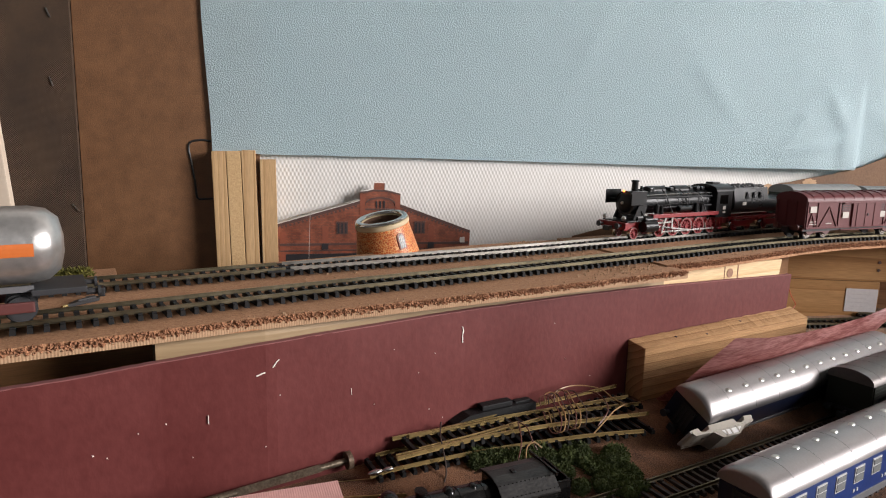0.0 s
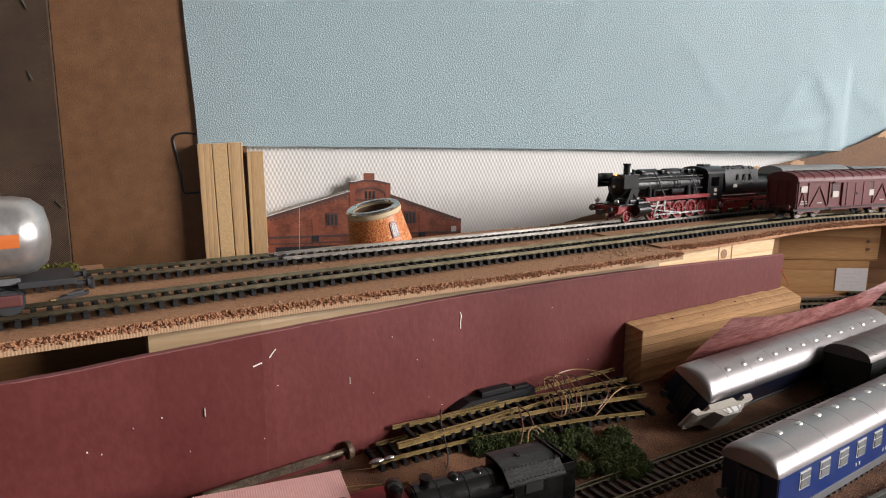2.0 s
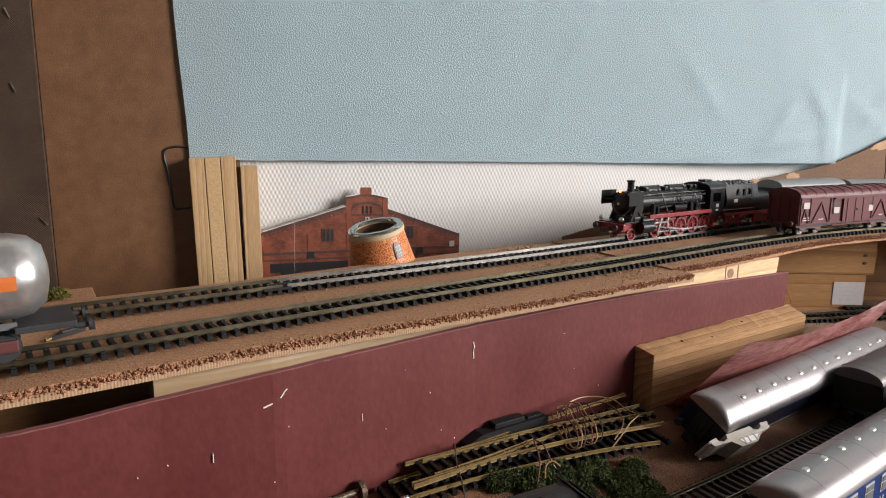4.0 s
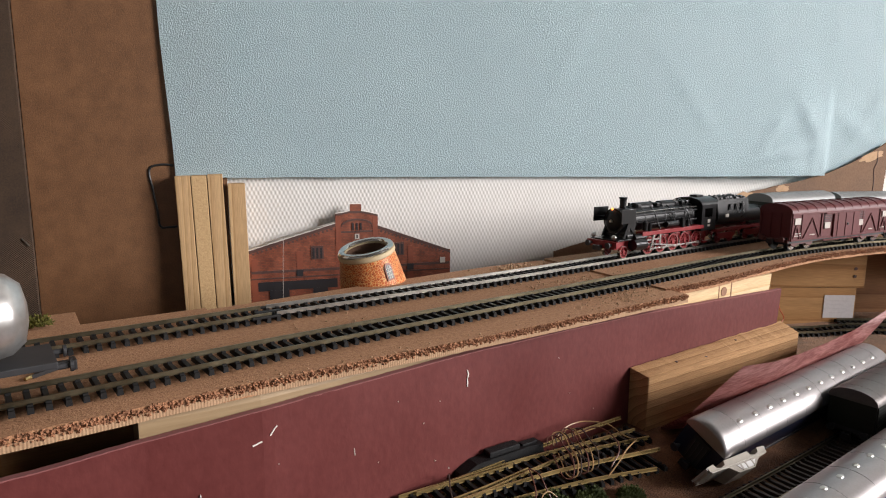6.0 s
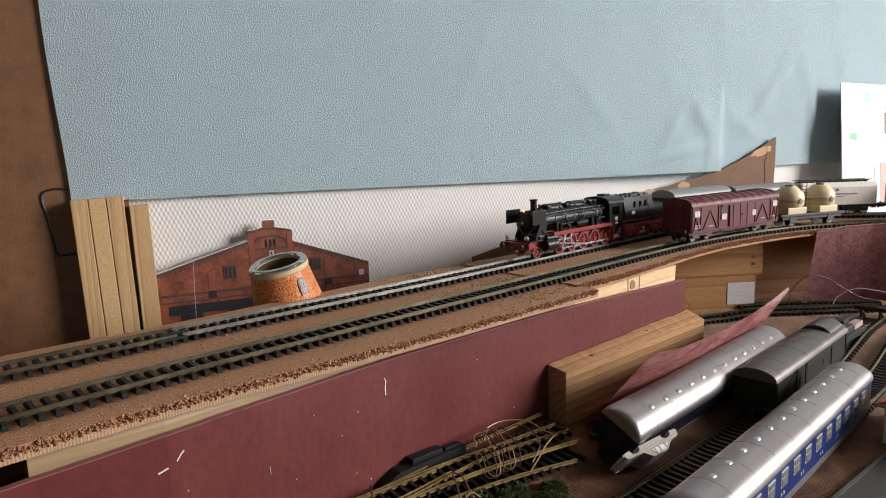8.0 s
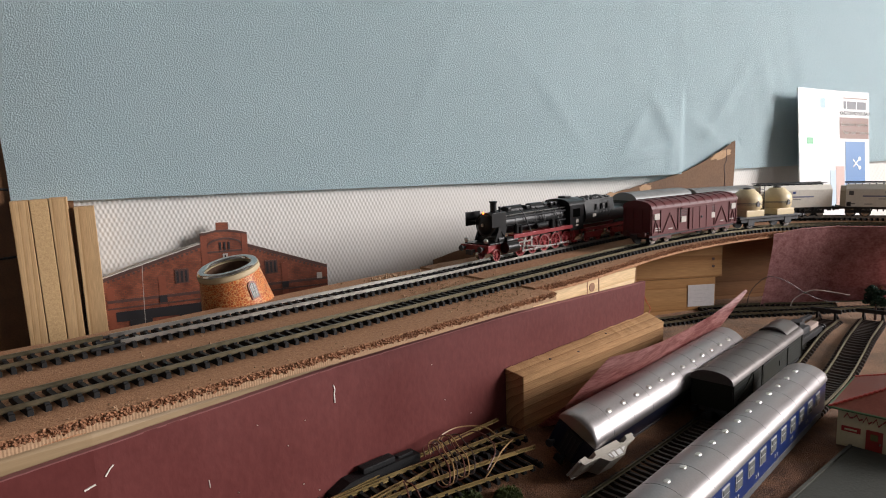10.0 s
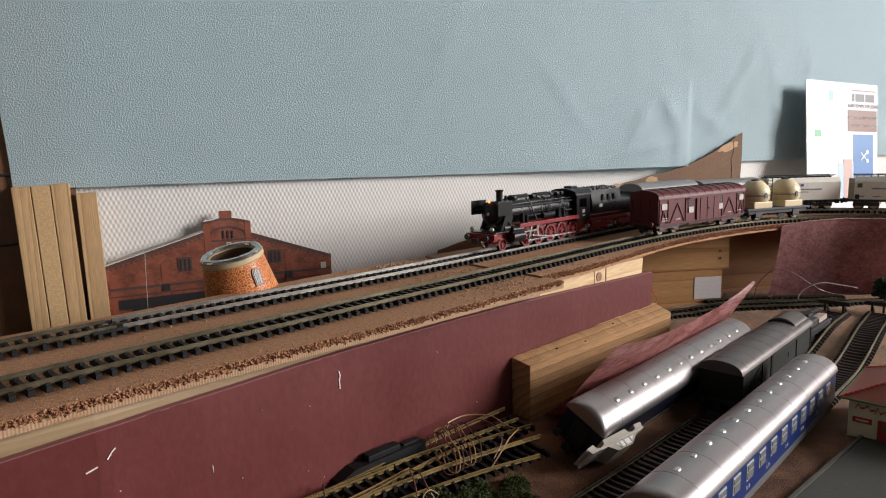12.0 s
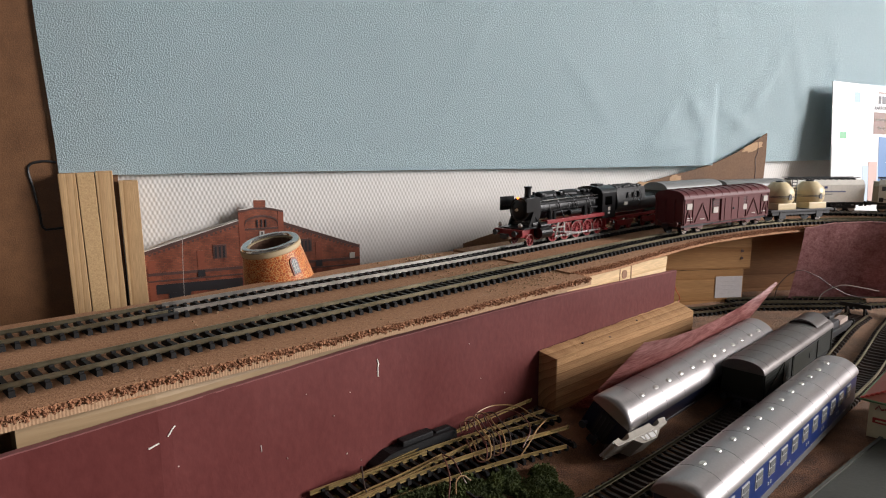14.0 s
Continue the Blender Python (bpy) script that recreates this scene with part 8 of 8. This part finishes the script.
        for xc in (-0.0520, 0.0520):
            bm = bmesh.new()
            extrude(bm, [(xc - 0.0150, 0.0055), (xc - 0.0110, 0.0035), (xc - 0.0050, 0.0058), (xc + 0.0050, 0.0058), (xc + 0.0110, 0.0035), (xc + 0.0150, 0.0055), (xc + 0.0150, 0.0090), (xc - 0.0150, 0.0090)], s * 0.0105, s * 0.0122, "y")
            part("bogie_side", bm, OXIDE2, t, "red-brown bogie side")
    bm = bmesh.new()
    box(bm, -L / 2, L / 2, -W / 2 + 0.002, W / 2 - 0.002, z0 - 0.0025, z0, 0.0003)
    part("underframe", bm, UNDER, t)
    bogie_wheels(t, (-0.0630, -0.0410, 0.0410, 0.0630), 0.0052)
    return t


put_at(bogie_goods_van(), FRONT_LINE, VAN_S, 0.050)


def flat_chassis(t, L, W=0.0270, axles=None, z=0.0110):
    bm = bmesh.new()
    box(bm, -L / 2, L / 2, -W / 2, W / 2, z, z + 0.0022, 0.0003)
    part("deck", bm, UNDER, t)
    for s in (-1, 1):
        bm = bmesh.new()
        box(bm, -L / 2 + 0.004, L / 2 - 0.004, s * 0.0100, s * 0.0112, z - 0.0035, z)
        part("sole_bar", bm, UNDER, t)
        for x in axles:
            bm = bmesh.new()
            box(bm, x - 0.0045, x + 0.0045, s * 0.0110 - 0.0007, s * 0.0110 + 0.0007, 0.0035, z, 0.0004)
            part("axle_guard", bm, UNDER, t)
    bogie_wheels(t, axles)
    for x in (-L / 2, L / 2):
        buffers(t, x, 0.0105)


silo = thing("silo_wagon", "cream twin-silo wagon on a black chassis in the goods train", "goods wagon", "goods train")
flat_chassis(silo, 0.088, axles=(-0.026, 0.026))
for xc in (-0.0215, 0.0215):
    bm = bmesh.new()
    lathe(bm, [(0.0075, 0.0140), (0.0150, 0.0225), (0.0152, 0.0310), (0.0140, 0.0350), (0.0080, 0.0410), (0.0070, 0.0418), (0.0, 0.0420)][:-1], 28, Matrix.Translation((xc, 0, 0)))
    sb = part("silo", bm, CREAMY, silo, "cream round silo", smooth=True)
    bm = bmesh.new()
    box(bm, xc - 0.0125, xc + 0.0125, -0.0125, 0.0125, 0.0132, 0.0200, 0.0010)
    part("silo_base", bm, CREAMY, sb)
    for z in (0.0262, 0.0275):
        bm = bmesh.new()
        lathe(bm, [(0.0153, z - 0.0003), (0.01545, z), (0.0153, z + 0.0003)], 28, Matrix.Translation((xc, 0, 0)))
        part("grey_band", bm, SKIRT_GREY, sb)
    for s in (-1, 1):
        bm = bmesh.new()
        extrude(bm, [(xc - 0.002, 0.0240), (xc + 0.002, 0.0240), (xc + 0.0015, 0.0285), (xc, 0.0300), (xc - 0.0015, 0.0285)], s * 0.0150, s * 0.0157, "y")
        part("badge", bm, SKIRT_GREY, sb)
    bm = bmesh.new()
    lathe(bm, [(0.0040, 0.0415), (0.0040, 0.0430), (0.0015, 0.0436)], 16, Matrix.Translation((xc, 0, 0)))
    part("hatch", bm, UNDER, sb)
bm = bmesh.new()
for y in (-0.0030, 0.0030):
    box(bm, -0.0003, 0.0003, y - 0.0003, y + 0.0003, 0.0130, 0.0440)
for k in range(9):
    box(bm, -0.0003, 0.0003, -0.0030, 0.0030, 0.0150 + 0.0032 * k, 0.0155 + 0.0032 * k)
part("ladder", bm, UNDER, silo)
put_at(silo, FRONT_LINE, VAN_S + 0.128, 0.026)

gas = thing("gas_tank_wagon", "long silver gas tank wagon with an orange stripe and red lettering", "goods wagon", "goods train")
L = 0.188
bm = bmesh.new()
R = 0.0162
prof = [(0.004, -L / 2 + 0.004), (0.0110, -L / 2 + 0.0055), (0.0150, -L / 2 + 0.010), (R, -L / 2 + 0.016), (R, L / 2 - 0.016), (0.0150, L / 2 - 0.010), (0.0110, L / 2 - 0.0055), (0.004, L / 2 - 0.004)]
lathe(bm, prof, 36, Matrix.Translation((0, 0, 0.0305)) @ Matrix.Rotation(radians(90), 4, "Y"))
tk = part("tank", bm, ramp_mat("weathered_silver_tank", (0.34, 0.33, 0.32), (0.60, 0.59, 0.57), 0.3, metal=0.8, scale=40, fine=300), gas, "weathered silver tank", smooth=True)
for s in (-1, 1):
    bm = bmesh.new()
    ring = [(s * (R + 0.0002) * math.cos(a), 0.0305 + (R + 0.0002) * math.sin(a)) for a in (-0.16, -0.05, 0.05, 0.16)]
    ring += [(s * (R - 0.0006) * math.cos(a), 0.0305 + (R - 0.0006) * math.sin(a)) for a in (0.16, 0.05, -0.05, -0.16)]
    extrude(bm, ring, -L / 2 + 0.015, L / 2 - 0.015)
    part("orange_stripe", bm, plain("orange_stripe_paint", (0.55, 0.14, 0.03), 0.4), tk, "orange stripe")
    for k in range(7):
        bm = bmesh.new()
        a = -0.36
        box(bm, -0.030 + 0.0058 * k, -0.030 + 0.0058 * k + 0.0042, -0.0003, 0.0003, -0.0020, 0.0020, m=Matrix.Translation((0, s * (R + 0.0001) * math.cos(a), 0.0305 + R * math.sin(a))) @ Matrix.Rotation(s * a, 4, "X"))
        part("name_bar", bm, DOORRED, tk)
    for xc in (-0.064, 0.064):
        bm = bmesh.new()
        box(bm, xc - 0.014, xc + 0.014, s * 0.0108 - 0.0008, s * 0.0108 + 0.0008, 0.0040, 0.0085, 0.0007)
        part("bogie_side", bm, OXIDE2, gas, "rusty bogie side")
    bm = bmesh.new()
    box(bm, -L / 2 + 0.016, L / 2 - 0.016, s * 0.0095, s * 0.0107, 0.0125, 0.0150)
    part("frame_rail", bm, SKIRT_GREY, gas)
for k in (-0.05, 0.0, 0.05):
    bm = bmesh.new()
    lathe(bm, [(R + 0.0001, -0.0006), (R + 0.0004, 0.0), (R + 0.0001, 0.0006)], 36, Matrix.Translation((k, 0, 0.0305)) @ Matrix.Rotation(radians(90), 4, "Y"))
    part("weld_band", bm, SKIRT_GREY, tk)
for x in (-L / 2 + 0.007, L / 2 - 0.007):
    bm = bmesh.new()
    box(bm, x - 0.010, x + 0.010, -0.0135, 0.0135, 0.0110, 0.0135, 0.0004)
    part("end_platform", bm, UNDER, gas)
    buffers(gas, x + (0.010 if x > 0 else -0.010), 0.0105)
bogie_wheels(gas, (-0.073, -0.055, 0.055, 0.073), 0.0052, mat=UNDER)
put_left(gas, -0.088)

GREYGREEN = plain("grey_green_sphere", (0.15, 0.16, 0.125), 0.38)


def sphere_wagon(s, count):
    t = thing("sphere_wagon", "black flat wagon carrying grey-green spherical containers" if count > 2 else "half-empty flat wagon with two grey-green spherical containers", "goods wagon", "goods train")
    flat_chassis(t, 0.116, axles=(-0.036, 0.036))
    xs = (-0.042, -0.016, 0.014, 0.040) if count > 2 else (0.014, 0.040)
    for x in xs:
        bm = bmesh.new()
        ball(bm, (x, 0, 0.0285), 0.0105, (1, 1, 1), 24, 16)
        sp = part("sphere", bm, GREYGREEN, t, "grey-green spherical container", smooth=True)
        bm = bmesh.new()
        lathe(bm, [(0.0038, 0.0382), (0.0038, 0.0396), (0.0012, 0.0404)], 14, Matrix.Translation((x, 0, 0)))
        part("cap", bm, GREYGREEN, sp)
        bm = bmesh.new()
        lathe(bm, [(0.0105, 0.0132), (0.0072, 0.0190), (0.0068, 0.0205)], 12, Matrix.Translation((x, 0, 0)))
        part("saddle", bm, GREYGREEN, sp)
    if count <= 2:
        for x in (-0.045, -0.030, -0.012):
            for y in (-0.0128, 0.0128):
                bm = bmesh.new()
                cyl(bm, (x, y, 0.0132), (x, y, 0.0190), 0.0006, 6)
                part("stanchion", bm, UNDER, t)
    put_left(t, s)


sphere_wagon(-0.290, 2)
sphere_wagon(-0.422, 4)
sphere_wagon(-0.554, 4)
brown_van = covered_van("brown_goods_van", "brown-red planked goods van with a dark grey roof", 0.096, 0.0295, 0.0215, 0.0085, OXIDE2, DARK_ROOF, (-0.030, 0.030), ((-0.47, -0.40), (-0.28, -0.36), (0.47, 0.40), (0.28, 0.36)), "goods train")
put_left(brown_van, -0.678)
